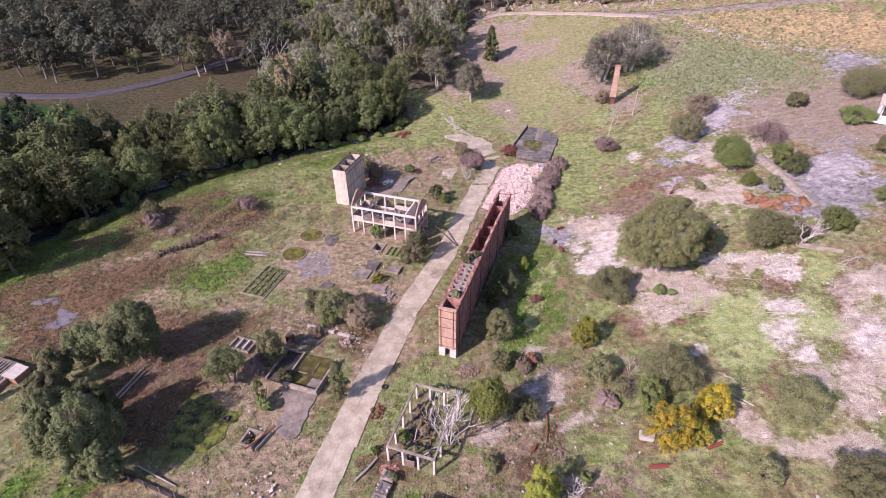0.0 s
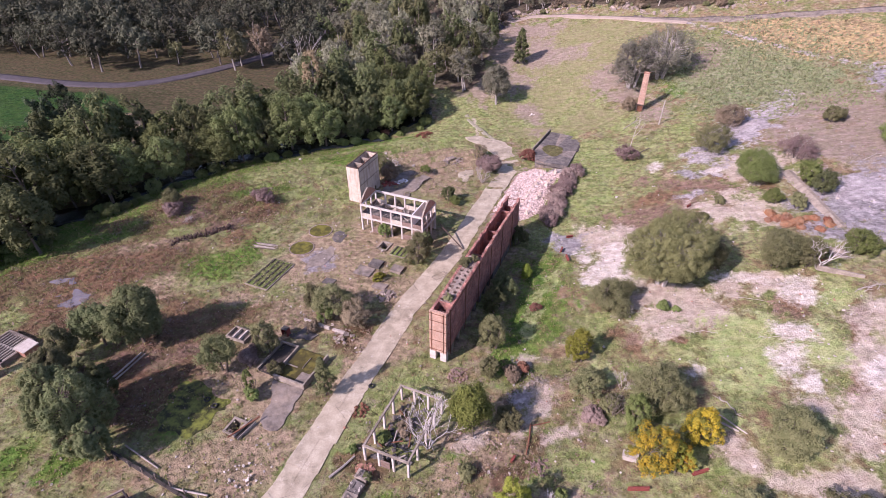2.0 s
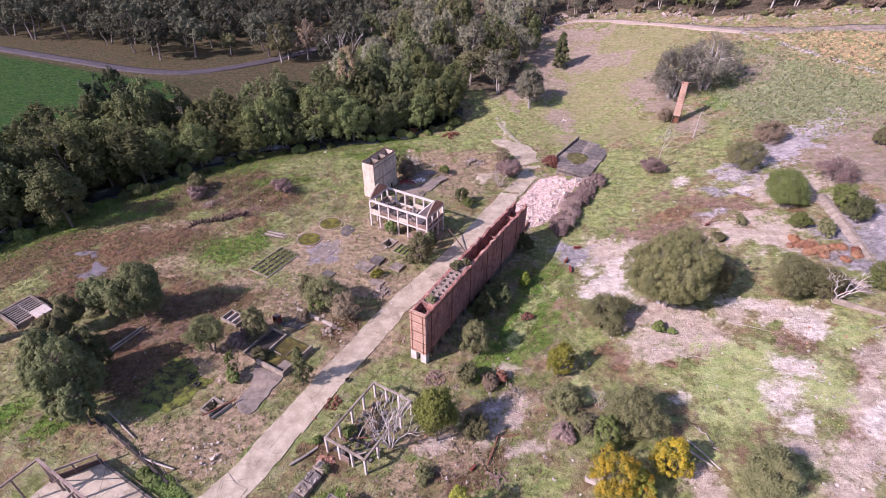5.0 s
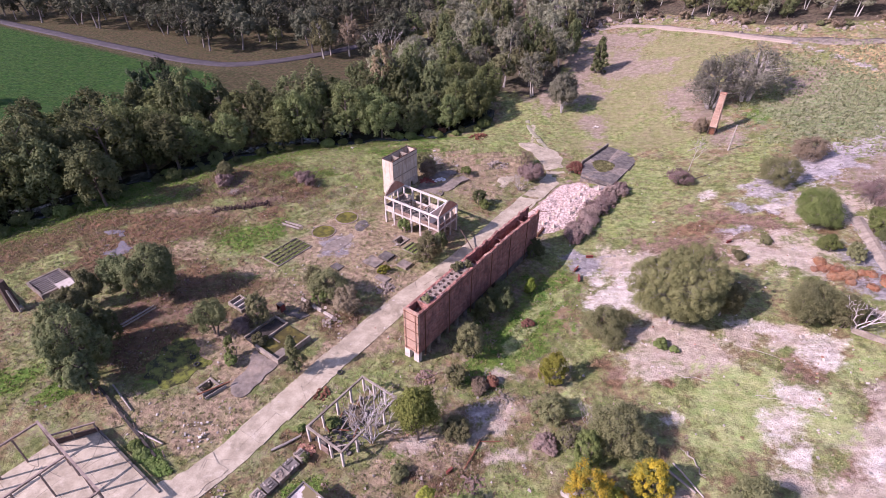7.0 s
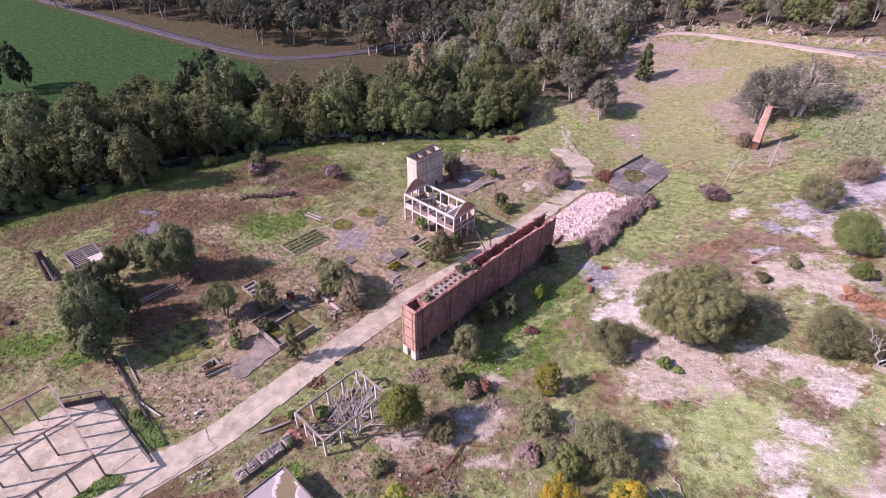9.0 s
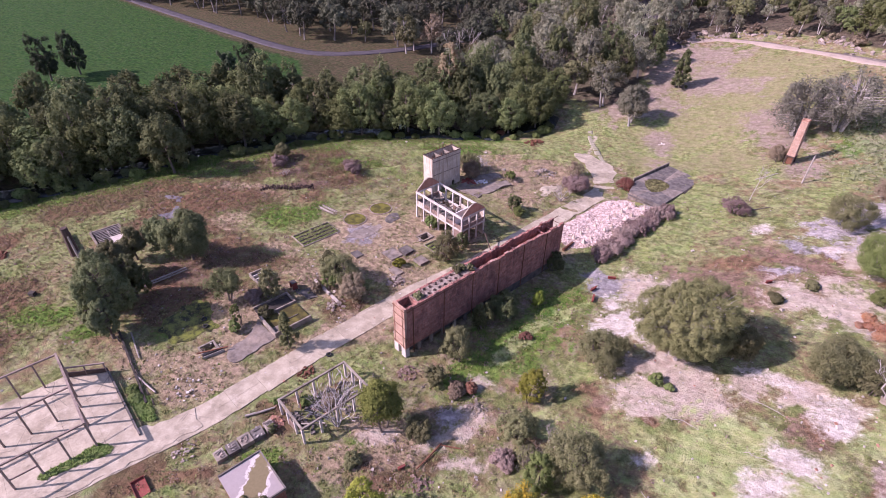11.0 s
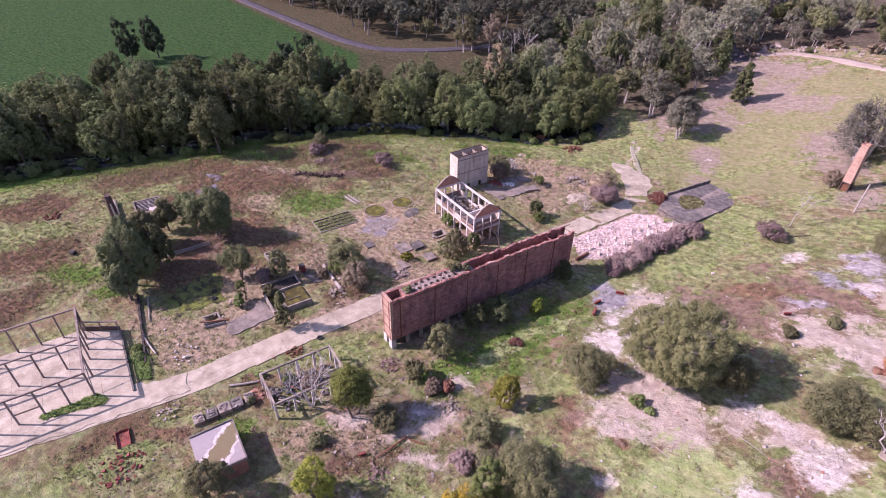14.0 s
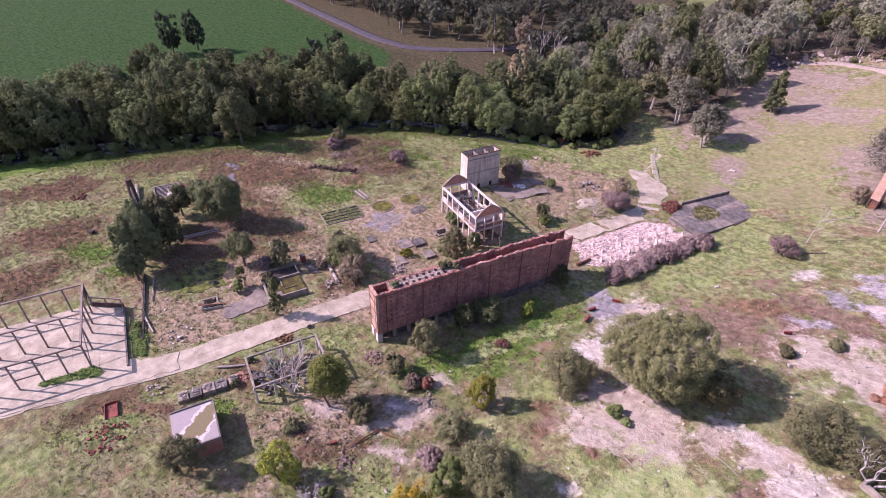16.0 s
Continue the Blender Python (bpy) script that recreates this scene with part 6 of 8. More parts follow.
ob = thing("red_cabinet", site(-25.0, 61.5, 0.0), "rusty red open steel cabinet", "cabinet")
for a, b, c, d in ((-0.55, -0.45, -0.5, 0.45), (0.5, -0.45, 0.55, 0.45), (-0.5, 0.4, 0.5, 0.45)):
    geo = Geo()
    geo.box(a, b, -0.1, c, d, 1.35)
    part("side", geo, OXIDE, ob)
geo = Geo()
geo.box(-0.55, -0.45, 1.35, 0.55, 0.45, 1.42)
part("lid", geo, DARK, ob)

# ---- the loading platform beyond the rubble ----


def platform():
    top = 2.3
    ob = thing("loading_platform", pose(18, 128, top), "raised dark concrete loading platform with a grassy hole", "platform")
    outer = [(0.6, -3.6), (4.4, -4.9), (8.2, -6.2), (11.4, 3.0), (13.6, 10.6), (10.6, 13.0), (6.0, 15.0), (3.2, 9.0), (0.6, 2.6), (0.6, -0.6)]
    outer = [q for a, b in zip(outer, outer[1:] + outer[:1]) for q in (a, ((a[0] + b[0]) / 2, (a[1] + b[1]) / 2))]
    n = len(outer)
    cx, cy = 5.3, 2.6
    inner = []
    for x, y in outer:
        a = math.atan2(y - cy, x - cx)
        inner.append((cx + 2.6 * math.cos(a) + 0.5 * math.sin(2 * a), cy + 3.4 * math.sin(a)))
    for k in range(n):
        q = (k + 1) % n
        def shrink(p, c):
            return (p[0] + (c[0] - p[0]) * 0.006, p[1] + (c[1] - p[1]) * 0.006)
        poly = [inner[k], outer[k], outer[q], inner[q]]
        mid = (sum(p[0] for p in poly) / 4, sum(p[1] for p in poly) / 4)
        geo = Geo()
        geo.prism([shrink(p, mid) for p in poly], -2.6, rng.uniform(-0.03, 0.03))
        part("deck_panel", geo, DARK if k % 5 else FLOORS, ob)
    geo = Geo()
    geo.prism(inner, -2.6, -0.1)
    part("grass_bed", geo, EARTHY, ob, "patch of rough grass")
    geo = Geo()
    geo.bar((0.1, 2.6, -0.3), (5.6, 15.5, -0.2), 0.3, 1.7)
    part("back_wall", geo, FLOORS, ob)
    geo = Geo()
    geo.bar((0.5, -4.0, -0.35), (8.2, -6.6, -0.45), 0.3, 0.2)
    part("edge_beam", geo, DARK, ob)
    # a solid near-black bar, coloured as a recess's shade; nothing is cut
    geo = Geo()
    geo.bar((11.5, 2.6, -0.3), (12.6, 6.6, -0.3), 0.5, 0.5)
    part("recess", geo, NEARBLACK, ob)


EARTHY = worn("rough_grass", (0.16, 0.16, 0.06), (0.22, 0.2, 0.09), (0.12, 0.1, 0.05), 1.2, 0.97, 0.4)
platform()

# ---- trees ----


def tuft_cloud(centres, spread, count, size, seed, lift=0.3, stretch=(1, 1, 1), heart=True):
    """Many small pointed leaves, in clumps round the centres."""
    r = np.random.RandomState(seed)
    n = len(centres) * count
    c = np.repeat(np.asarray(centres, float), count, 0)
    s = np.repeat(np.broadcast_to(np.asarray(spread, float), (len(centres),)), count)
    d = r.normal(size=(n, 3))
    d /= np.linalg.norm(d, axis=1)[:, None]
    p = c + d * (s * r.uniform(0.25, 1.0, n) ** 0.6)[:, None] * np.asarray(stretch)
    out = (p - np.array([*c[:, :2].mean(0), c[:, 2].min() * 0.6 + c[:, 2].mean() * 0.4])) if heart else d
    out = out / (np.linalg.norm(out, axis=1)[:, None] + 1e-6)
    normal = d * 0.85 + out * 0.42 + r.normal(size=(n, 3)) * 0.26 + np.array([0, 0, lift])
    normal /= np.linalg.norm(normal, axis=1)[:, None]
    a = np.cross(normal, r.normal(size=(n, 3)))
    a /= np.linalg.norm(a, axis=1)[:, None]
    b = np.cross(normal, a)
    long, wide = size * r.uniform(0.7, 1.6, n)[:, None], size * r.uniform(0.5, 1.0, n)[:, None]
    v = np.stack([p - a * long / 2, p + a * long / 2 + b * wide * 0.15, p + b * wide - a * long * 0.1], 1).reshape(-1, 3)
    return v, np.arange(3 * n).reshape(-1, 3)


def crown_spots(kind, r, h, low, n, rng):
    """Where the clumps of a crown lie."""
    out = []
    lumps = [(rng.uniform(0, 6.28), rng.uniform(-0.2, 1.2), rng.uniform(0.1, 0.3)) for _ in range(7)]
    tall = h - low
    lobes = [(r * rng.uniform(-0.12, 0.12), r * rng.uniform(-0.12, 0.12), low + tall * 0.48, r * 0.62, tall * 0.48)]
    for i in range(5 + int(r > 2.6) * 3 + int(r > 6) * 5):
        a, d, s = rng.uniform(0, 6.28), rng.uniform(0.36, 0.72), rng.uniform(0.22, 0.44)
        v = tall * rng.uniform(0.17, 0.36)
        lobes.append((r * d * math.cos(a), r * d * math.sin(a), low + v + (tall - 2 * v) * rng.uniform(0.0, 0.85), r * s, v))
    plumes = [(0.0, 0.0, h, r * 0.44)]
    for i in range(6 + int(r > 4) * 3):
        a, d = rng.uniform(0, 6.28), rng.uniform(0.35, 0.7)
        plumes.append((r * d * math.cos(a), r * d * math.sin(a), low + tall * rng.uniform(0.5, 0.98) * (1.1 - 0.35 * d), r * rng.uniform(0.32, 0.48)))
    while len(out) < n:
        t = rng.uniform(0, 2 * math.pi)
        if kind == "brush":
            c = rng.choices(plumes, [q[2] for q in plumes])[0]
            q = rng.random() ** 0.85
            rr = c[3] * min(1.0, 1.3 * (1 - q) ** 0.7) * (0.6 + 0.4 * min(1, q * 4)) * rng.uniform(0.45, 1.0)
            out.append((c[0] + rr * math.cos(t), c[1] + rr * math.sin(t), low + (c[2] - low) * q))
            continue
        if kind == "plume":
            q = rng.random() ** 0.9
            rr = r * min(1.0, 1.25 * (1 - q) ** 0.6) * (0.75 + 0.25 * min(1, q * 5)) * rng.uniform(0.5, 1.0) * (1 + 0.2 * math.sin(2 * t + lumps[0][0] + 4 * q) + 0.15 * math.sin(5 * t + lumps[1][0]))
            out.append((rr * math.cos(t), rr * math.sin(t), low + 0.3 + (h - low - 0.3) * q))
            continue
        if kind == "spire":
            q = rng.random() ** 0.8
            rr = r * (1 - q) ** 0.55 * rng.uniform(0.35, 1.0) * (1 + 0.25 * math.sin(3 * t + lumps[0][0] + 5 * q))
            out.append((rr * math.cos(t), rr * math.sin(t), low + (h - low) * q))
            continue
        if kind == "ball":
            c = rng.choices(lobes, [q[3] ** 2 for q in lobes])[0]
            e = math.asin(rng.uniform(-0.65, 1.0))
            k = rng.uniform(0.78, 1.06)
            p = (c[0] + c[3] * k * math.cos(e) * math.cos(t), c[1] + c[3] * k * math.cos(e) * math.sin(t), c[2] + c[4] * k * math.sin(e))
            hid = any(((p[0] - q[0]) / q[3]) ** 2 + ((p[1] - q[1]) / q[3]) ** 2 + ((p[2] - q[2]) / q[4]) ** 2 < 0.5 for q in lobes)
            if p[2] > 0.12 and (not hid or rng.random() < 0.12):
                out.append(p)
            continue
        e = math.asin(rng.uniform({"dome": -0.88, "ball": -0.72}.get(kind, -0.05), 1.0))
        k = 1.0
        for a, b, w in lumps:
            gap = math.acos(max(-1, min(1, math.sin(e) * math.sin(b) + math.cos(e) * math.cos(b) * math.cos(t - a))))
            k += w * math.exp(-(gap / 0.45) ** 2) - w * 0.16
        deep = rng.uniform(0.7, 1.04) * k
        mid = low + (h - low) * {"dome": 0.42, "ball": 0.46}.get(kind, 0.12)
        tall = h - mid
        z = mid + tall * math.sin(e) * deep if e > 0 else mid + (mid - low) * math.sin(e) * deep
        out.append((r * math.cos(e) * deep * math.cos(t), r * math.cos(e) * deep * math.sin(t), max(z, 0.15)))
    return out


def limbs(geo, spots, h, low, girth, rng, stems=1, share=0.4, sides=5):
    """A tapered trunk, or several stems, with limbs out to some of the clumps."""
    tops = []
    for s in range(stems):
        a = rng.uniform(0, 6.28)
        off = (0.0 if stems == 1 else 0.25 + girth * 2)
        foot = Vector((off * math.cos(a), off * math.sin(a), -0.3))
        lean = Vector((rng.uniform(-0.06, 0.06), rng.uniform(-0.06, 0.06), 0)) * h
        if stems > 1:
            lean += Vector((math.cos(a), math.sin(a), 0)) * h * 0.12
        fork = foot + lean * 0.6 + Vector((0, 0, max(low, h * 0.3) + 0.3))
        top = foot + lean * (1.3 if stems == 1 else 0.8) + Vector((0, 0, h * (0.85 if stems == 1 else 0.62)))
        geo.tube([foot, foot.lerp(fork, 0.5) + Vector((rng.uniform(-0.1, 0.1), rng.uniform(-0.1, 0.1), 0)), fork, fork.lerp(top, 0.5), top],
                 [girth * 1.25, girth, girth * 0.8, girth * 0.5, girth * 0.15], sides)
        tops.append((fork, top))
    for p in spots:
        if rng.random() > share:
            continue
        p = Vector(p)
        fork, top = min(tops, key=lambda q: (q[0] - p).length)
        q = max(0.0, min(0.9, (p.z - fork.z) / max(0.5, top.z - fork.z) - 0.25))
        start = fork.lerp(top, q)
        bend = start.lerp(p, 0.5) + Vector((0, 0, -0.06 * (p - start).length + 0.1))
        geo.tube([start, bend, p], [girth * 0.38, girth * 0.22, girth * 0.06], 4)


def plant(name, kind, r, h, low, clumps, leaves, size, leaf, bark, label, category, seed, girth=0.2, stems=1, share=0.4, spread=0.22, bloom=None, stretch=(1, 1, 1)):
    """A tree or bush at the origin: trunk with limbs, and a crown of small leaves with gaps."""
    rng = random.Random(seed)
    ob = thing(name, pose(0, 0, 0), label, category)
    spots = crown_spots(kind, r * (1 - spread * 0.6), h - r * spread * 0.5, low, clumps, rng)
    geo = Geo()
    limbs(geo, spots, h, low, girth, rng, stems, share)
    part("trunk", geo, bark, ob)
    wide = [r * spread * rng.uniform(0.65, 1.3) * (0.8 if kind == "spire" else 1) for _ in spots]
    if bloom:
        cut = [i for i in range(len(spots)) if rng.random() < bloom[1]]
        rest = [i for i in range(len(spots)) if i not in set(cut)]
        v, f = tuft_cloud([spots[i] for i in cut], [wide[i] * 1.05 for i in cut], leaves, size, seed + 7, stretch=stretch)
        part("blossom", soup("blossom", v, f), bloom[0], ob, "yellow blossom")
        spots, wide = [spots[i] for i in rest], [wide[i] for i in rest]
    v, f = tuft_cloud(spots, wide, leaves, size, seed, stretch=stretch)
    part("crown", soup("crown", v, f), leaf, ob)
    return ob


def stand(ob, x, y, turn=0.0, scale=1.0, first=False, sink=0.0):
    """Sets a plant, or a copy of it, on the ground."""
    s = scale if isinstance(scale, tuple) else (scale, scale, scale)
    m = pose(x, y, ground(x, y) - sink, 0, 0, turn) @ Matrix.Diagonal((*s, 1))
    if first:
        ob.matrix_basis = m
        return ob
    return copy_thing(ob, m)


def lone(x, y, *args, **kw):
    ob = plant(*args, **kw)
    return stand(ob, x, y, 0, first=True)


# the great dome-shaped gum and its neighbours on the slope
lone(37.7, 75.9, "gum_tree", "dome", 7.9, 14.4, 1.2, 1000, 105, 0.19, DOME, GUMBARK, "large dome-shaped olive gum tree with pale stems", "tree", 21, girth=0.3, stems=3, spread=0.09)
lone(44.6, 77.6, "gum_tree", "ball", 3.2, 8.2, 0.5, 90, 80, 0.28, DOME, GUMBARK, "young gum tree with yellowish leaves", "tree", 22, girth=0.14)


def bush(x, y, r, h, leaf, label, seed, name="bush", density=1.0, low=0.1, size=0.18, bark=None, stems=4, bloom=None, kind="ball", spread=0.15):
    n = int(max(46, 58 * r * density))
    return lone(x, y, name, kind, r, h, low, n, int(max(24, 54 * density)), size, leaf, bark or BARK, label, name.split("_")[-1], seed, girth=0.05 + 0.018 * r, stems=stems, share=0.3,
                spread=spread, bloom=bloom)


OL = "dense grey-green olive bush on the slope"
bush(55.8, 77.8, 4.62, 7.39, OLIVE, OL, 31, "bush", 1.3)
bush(60.1, 76.9, 3.15, 5.81, OLIVE, "grey-green bush beside a dead tree", 32)
bush(27.6, 70.4, 4.41, 6.34, OLIVE, "wide drab grey-green bush in pale soil", 33, density=1.2)
bush(21.6, 59.1, 2.62, 6.34, LIME, "rounded yellow-green wattle bush", 34)
bush(22.3, 53.0, 2.94, 4.49, OLIVE, "drab olive bush half bare", 35)
bush(30.5, 49.6, 4.4, 8.6, OLIVE, "tall olive-green bush above wattles", 36, density=1.2)
bush(27.4, 46.6, 2.52, 6.07, FRESH, "fresh green bush beside the wattles", 37)
bush(27.5, 40.4, 3.1, 9.4, LIME, "wattle bush covered in golden yellow blossom", 38, "wattle_bush", bloom=(WATTLE, 0.6))
bush(34.4, 44.2, 2.8, 6.8, LIME, "low wattle bush in golden yellow blossom", 39, "wattle_bush", bloom=(WATTLE, 0.6))
bush(31.2, 40.6, 2.1, 5.0, LIME, "yellow-green wattle bush with little blossom", 40, "wattle_bush", bloom=(WATTLE, 0.3))
bush(43.5, 43.1, 4.09, 7.13, OLIVE, "rounded grey-olive bush on bare soil", 41, density=1.2)
bush(36.6, 35.0, 2.1, 4.22, OLIVE, "small olive bush at the track", 42)
bush(45.3, 32.7, 3.78, 5.28, OLIVE, "dark olive bush on the slope", 43)
bush(11.1, 34.4, 2.62, 7.13, LIME, "bright yellow-green bush on rough grass", 44)
bush(17.0, 36.8, 1.0, 2.2, FRESH, "small fresh green shrub", 45)
lone(5.8, 45.4, "bush_tree", "ball", 3.5, 9.2, 2.4, 200, 54, 0.24, MIDGREEN, BARK, "dark green spreading bush tree", "tree", 46, girth=0.16, stems=2)
bush(11.0, 47.1, 2.42, 3.7, OLIVE, "low green-grey bush beside a tree", 47)
bush(8.7, 61.3, 3.04, 7.13, OLIVE, "grey-green bush against the brick wall", 48)
bush(8.1, 55.7, 1.89, 3.96, OLIVE, "low bush at the foot of the wall", 49)
bush(10.4, 74.1, 3.2, 4.6, CASUARINA, "dark green bush in the wall's shade", 50)
bush(8.6, 70.2, 2.1, 5.28, CASUARINA, "dark green bush in the wall's shade", 51)
bush(13.3, 90.6, 2.31, 4.22, CASUARINA, "dark bush in the wall's shade", 52)
bush(14.6, 79.8, 1.5, 3.1, BRIGHT, "bright fresh green shrub", 53, density=1.3)
bush(-6.0, 83.0, 3.26, 7.13, OLIVE, "olive bush beside the frame house", 54)
bush(-5.0, 87.6, 1.68, 4.22, CASUARINA, "dark green bush against the frame house", 55)
bush(-13.9, 91.0, 1.68, 3.43, FRESH, "small green bush at the columns", 56)
bush(-2.0, 106.8, 1.89, 3.96, CASUARINA, "small dark green bush", 57)
bush(-0.2, 105.4, 1.6, 2.2, FRESH, "small green bush by the road", 58)
bush(-18.2, 66.5, 4.09, 6.86, OLIVE, "broad grey-brown thicket bush", 59)
bush(-14.5, 65.2, 3.15, 5.02, DRYLEAF, "dry brown thicket bush", 60)
bush(-21.9, 68.0, 2.62, 5.54, OLIVE, "grey-green bush in the thicket", 61)
bush(-19.3, 64.9, 1.68, 3.96, FRESH, "green bush within the thicket", 62)
bush(-12.6, 76.6, 1.3, 2.0, LIME, "small lime green shrub", 63)
lone(-31.8, 52.6, "bush_tree", "ball", 3.2, 7.4, 0.9, 170, 50, 0.24, GARDEN, BARK, "grey-green bush tree beside the tanks", "tree", 64, girth=0.16, stems=2)
bush(-26.6, 57.7, 2.62, 6.6, OLIVE, "olive bush growing from the tank", 65)
bush(-25.6, 48.4, 1.3, 2.1, FRESH, "bright green shrub by the tanks", 66)
bush(-26.4, 49.8, 1.05, 4.75, FRESH, "thin green sapling bush", 67)
bush(-24.0, 53.6, 1.6, 2.0, OLIVE, "low bush inside the tank", 68)
lone(-15.2, 50.0, "sapling", "spire", 1.9, 7.6, 0.9, 110, 44, 0.22, GARDEN, BARK, "slender drooping grey-green sapling by the road", "tree", 69, girth=0.1)
bush(1.4, 26.4, 3.04, 6.07, OLIVE, "grey gum sapling beside the hut", 70, low=1.4, stems=2)
bush(-26.8, 31.3, 1.4, 0.8, FRESH, "low bright green creeper mound", 71, density=1.5)
bush(-28.6, 32.2, 1.2, 0.7, FRESH, "low bright green creeper mound", 72, density=1.4)
# tall river oaks on the flat
OAKLEAF = leafage("oak_leaf", (0.08, 0.095, 0.042), (0.122, 0.138, 0.062), (0.185, 0.192, 0.095), 0.3)
for k, (x, y, r, h, leaf) in enumerate(((-44.4, 39.8, 4.4, 13.8, OAKLEAF), (-48.8, 42.0, 4.0, 11.6, OAKLEAF), (-40.9, 37.4, 2.7, 8.2, OAKLEAF), (-53.6, 47.6, 3.6, 9.2, OLIVE), (-46.6, 45.6, 3.0, 9.6, OAKLEAF))):
    lone(x, y, "river_oak", "ball", r, h, 0.2, int(90 * r), 52, 0.25, leaf, BARK, "tall dense dark green river oak with brushy crown", "tree", 73 + 200 * k, girth=0.26, spread=0.125, stretch=(0.85, 0.85, 1.35))
lone(-47.4, 58.0, "river_oak", "ball", 4.8, 11.6, 0.6, 230, 96, 0.3, OAKLEAF, BARK, "bushy grey-green river oak", "tree", 75, girth=0.24, spread=0.2)
lone(-53.0, 56.6, "river_oak", "ball", 3.4, 9.0, 0.6, 130, 80, 0.32, OAKLEAF, BARK, "bushy grey-green river oak", "tree", 76, girth=0.2, spread=0.22)
lone(-56.6, 52.6, "river_oak", "ball", 2.8, 8.0, 0.8, 100, 70, 0.32, OLIVE, BARK, "slim grey-green river oak", "tree", 77, girth=0.18, spread=0.24)
TWIGGUM = leafage("twiggy_gum_leaf", (0.105, 0.1, 0.075), (0.15, 0.145, 0.105), (0.21, 0.195, 0.15), 0.2)
# the far side: the lone gum, the pine, the chimney's trees
lone(8.2, 165.6, "gum_tree", "ball", 5.8, 11.4, 2.4, 130, 60, 0.5, GUM, GUMBARK, "lone grey-green gum tree with a forked trunk", "tree", 78, girth=0.3, stems=2)
lone(16.3, 190.5, "pine_tree", "spire", 3.4, 11.6, 0.6, 120, 44, 0.5, CASUARINA, BARK, "dark green conical pine on the slope", "tree", 79, girth=0.22)
lone(49.0, 166.5, "gum_tree", "ball", 8.2, 15.5, 0.3, 260, 36, 0.36, TWIGGUM, GUMBARK, "wide grey gum tree behind the chimney", "tree", 80, girth=0.35, stems=6, share=0.9, spread=0.14)
lone(57.5, 169.0, "gum_tree", "ball", 9.2, 16.5, 0.3, 260, 36, 0.36, TWIGGUM, GUMBARK, "wide grey gum tree behind the chimney", "tree", 81, girth=0.35, stems=6, share=0.9, spread=0.14)
bush(46.2, 152.1, 2.52, 4.49, DRYLEAF, "dry bush at the chimney's foot", 82)
# bushes of the eastern slope
bush(59.0, 121.9, 4.83, 6.86, OLIVE, "dark olive bush beside pale scree", 83)
bush(66.5, 134.5, 4.41, 5.54, DRYLEAF, "dry brown-grey bush on the slope", 84)
bush(62.2, 106.5, 5.25, 7.39, FRESH, "large fresh green bush at the retaining wall", 85, density=1.3)
bush(70.6, 101.8, 2.62, 6.07, FRESH, "bright green bush on the bank", 86)
bush(72.0, 99.5, 3.46, 4.75, CASUARINA, "dark green bush on the bank", 87)
bush(62.5, 96.7, 2.21, 3.17, FRESH, "small round green bush", 88)
bush(65.8, 93.6, 1.99, 3.17, OLIVE, "small olive bush in bracken", 89)
bush(68.8, 78.9, 3.26, 4.22, FRESH, "round green bush above the culvert", 90)
bush(100.5, 128.1, 6.3, 7.92, OLIVE, "broad dark bush on the bank", 91)
bush(86.6, 128.3, 2.94, 3.96, OLIVE, "small olive bush on grey soil", 92)
bush(93.0, 114.8, 3.99, 4.22, FRESH, "dark green bush by the white building", 93)
bush(80.1, 82.9, 3.36, 4.49, FRESH, "green bush at the gravel", 94)
bush(89.9, 100.8, 2.52, 3.96, OLIVE, "olive bush on the slope", 95)
bush(73.3, 113.1, 4.2, 5.54, PURPLE, "bare grey-purple twiggy shrub", 96, density=0.7)
# bare and coloured shrubs
bush(6.8, 122.0, 3.68, 4.49, PURPLE, "bare purple-grey twiggy shrub by the road", 97, density=1.2)
bush(4.0, 129.4, 2.52, 4.49, DRYLEAF, "dry shrub by the road bend", 98, density=0.6)
bush(16.9, 128.6, 2.52, 3.17, RUSTLEAF, "rust-red shrub by the platform", 99)
bush(40.2, 123.5, 3.15, 3.7, PURPLE, "grey twiggy shrub under a dead tree", 100, density=0.8)
bush(-63.9, 99.5, 2.94, 4.49, OLIVE, "green bush on the river flat", 101)
bush(-61.9, 96.1, 2.73, 2.9, PURPLE, "bare purple-grey shrub on the river flat", 102)
bush(-43.6, 103.0, 2.94, 3.17, PURPLE, "bare purple-grey shrub on the river flat", 103)
bush(-16.8, 115.0, 2.73, 5.54, DRYLEAF, "dry brown shrub behind the tower", 104)
bush(-19.4, 118.2, 3.15, 5.81, OLIVE, "brown-green shrub behind the tower", 105)
bush(-13.5, 99.8, 2.73, 3.96, DRYLEAF, "dry shrub behind the frame house", 106)
bush(4.4, 82.6, 2.1, 3.17, OLIVE, "scrubby bush along the wall", 107)
bush(6.9, 91.8, 2.1, 3.17, DRYLEAF, "scrubby dry bush along the wall", 108)
bush(1.2, 72.4, 1.4, 1.6, OLIVE, "low scrub along the wall", 109)
for k in range(14):
    s = k / 13
    bush(19.6 + 7.8 * s + 0.8 * math.sin(k * 2.1), 98.5 + 21.0 * s, 2.7 + 0.5 * math.sin(k * 1.7), 2.4 + 0.4 * math.cos(k), PURPLE, "bare purple-grey bramble hedge by the rubble", 110 + k, "bramble_bush", 0.9, 0.1, 0.17)
fern = random.Random(130)
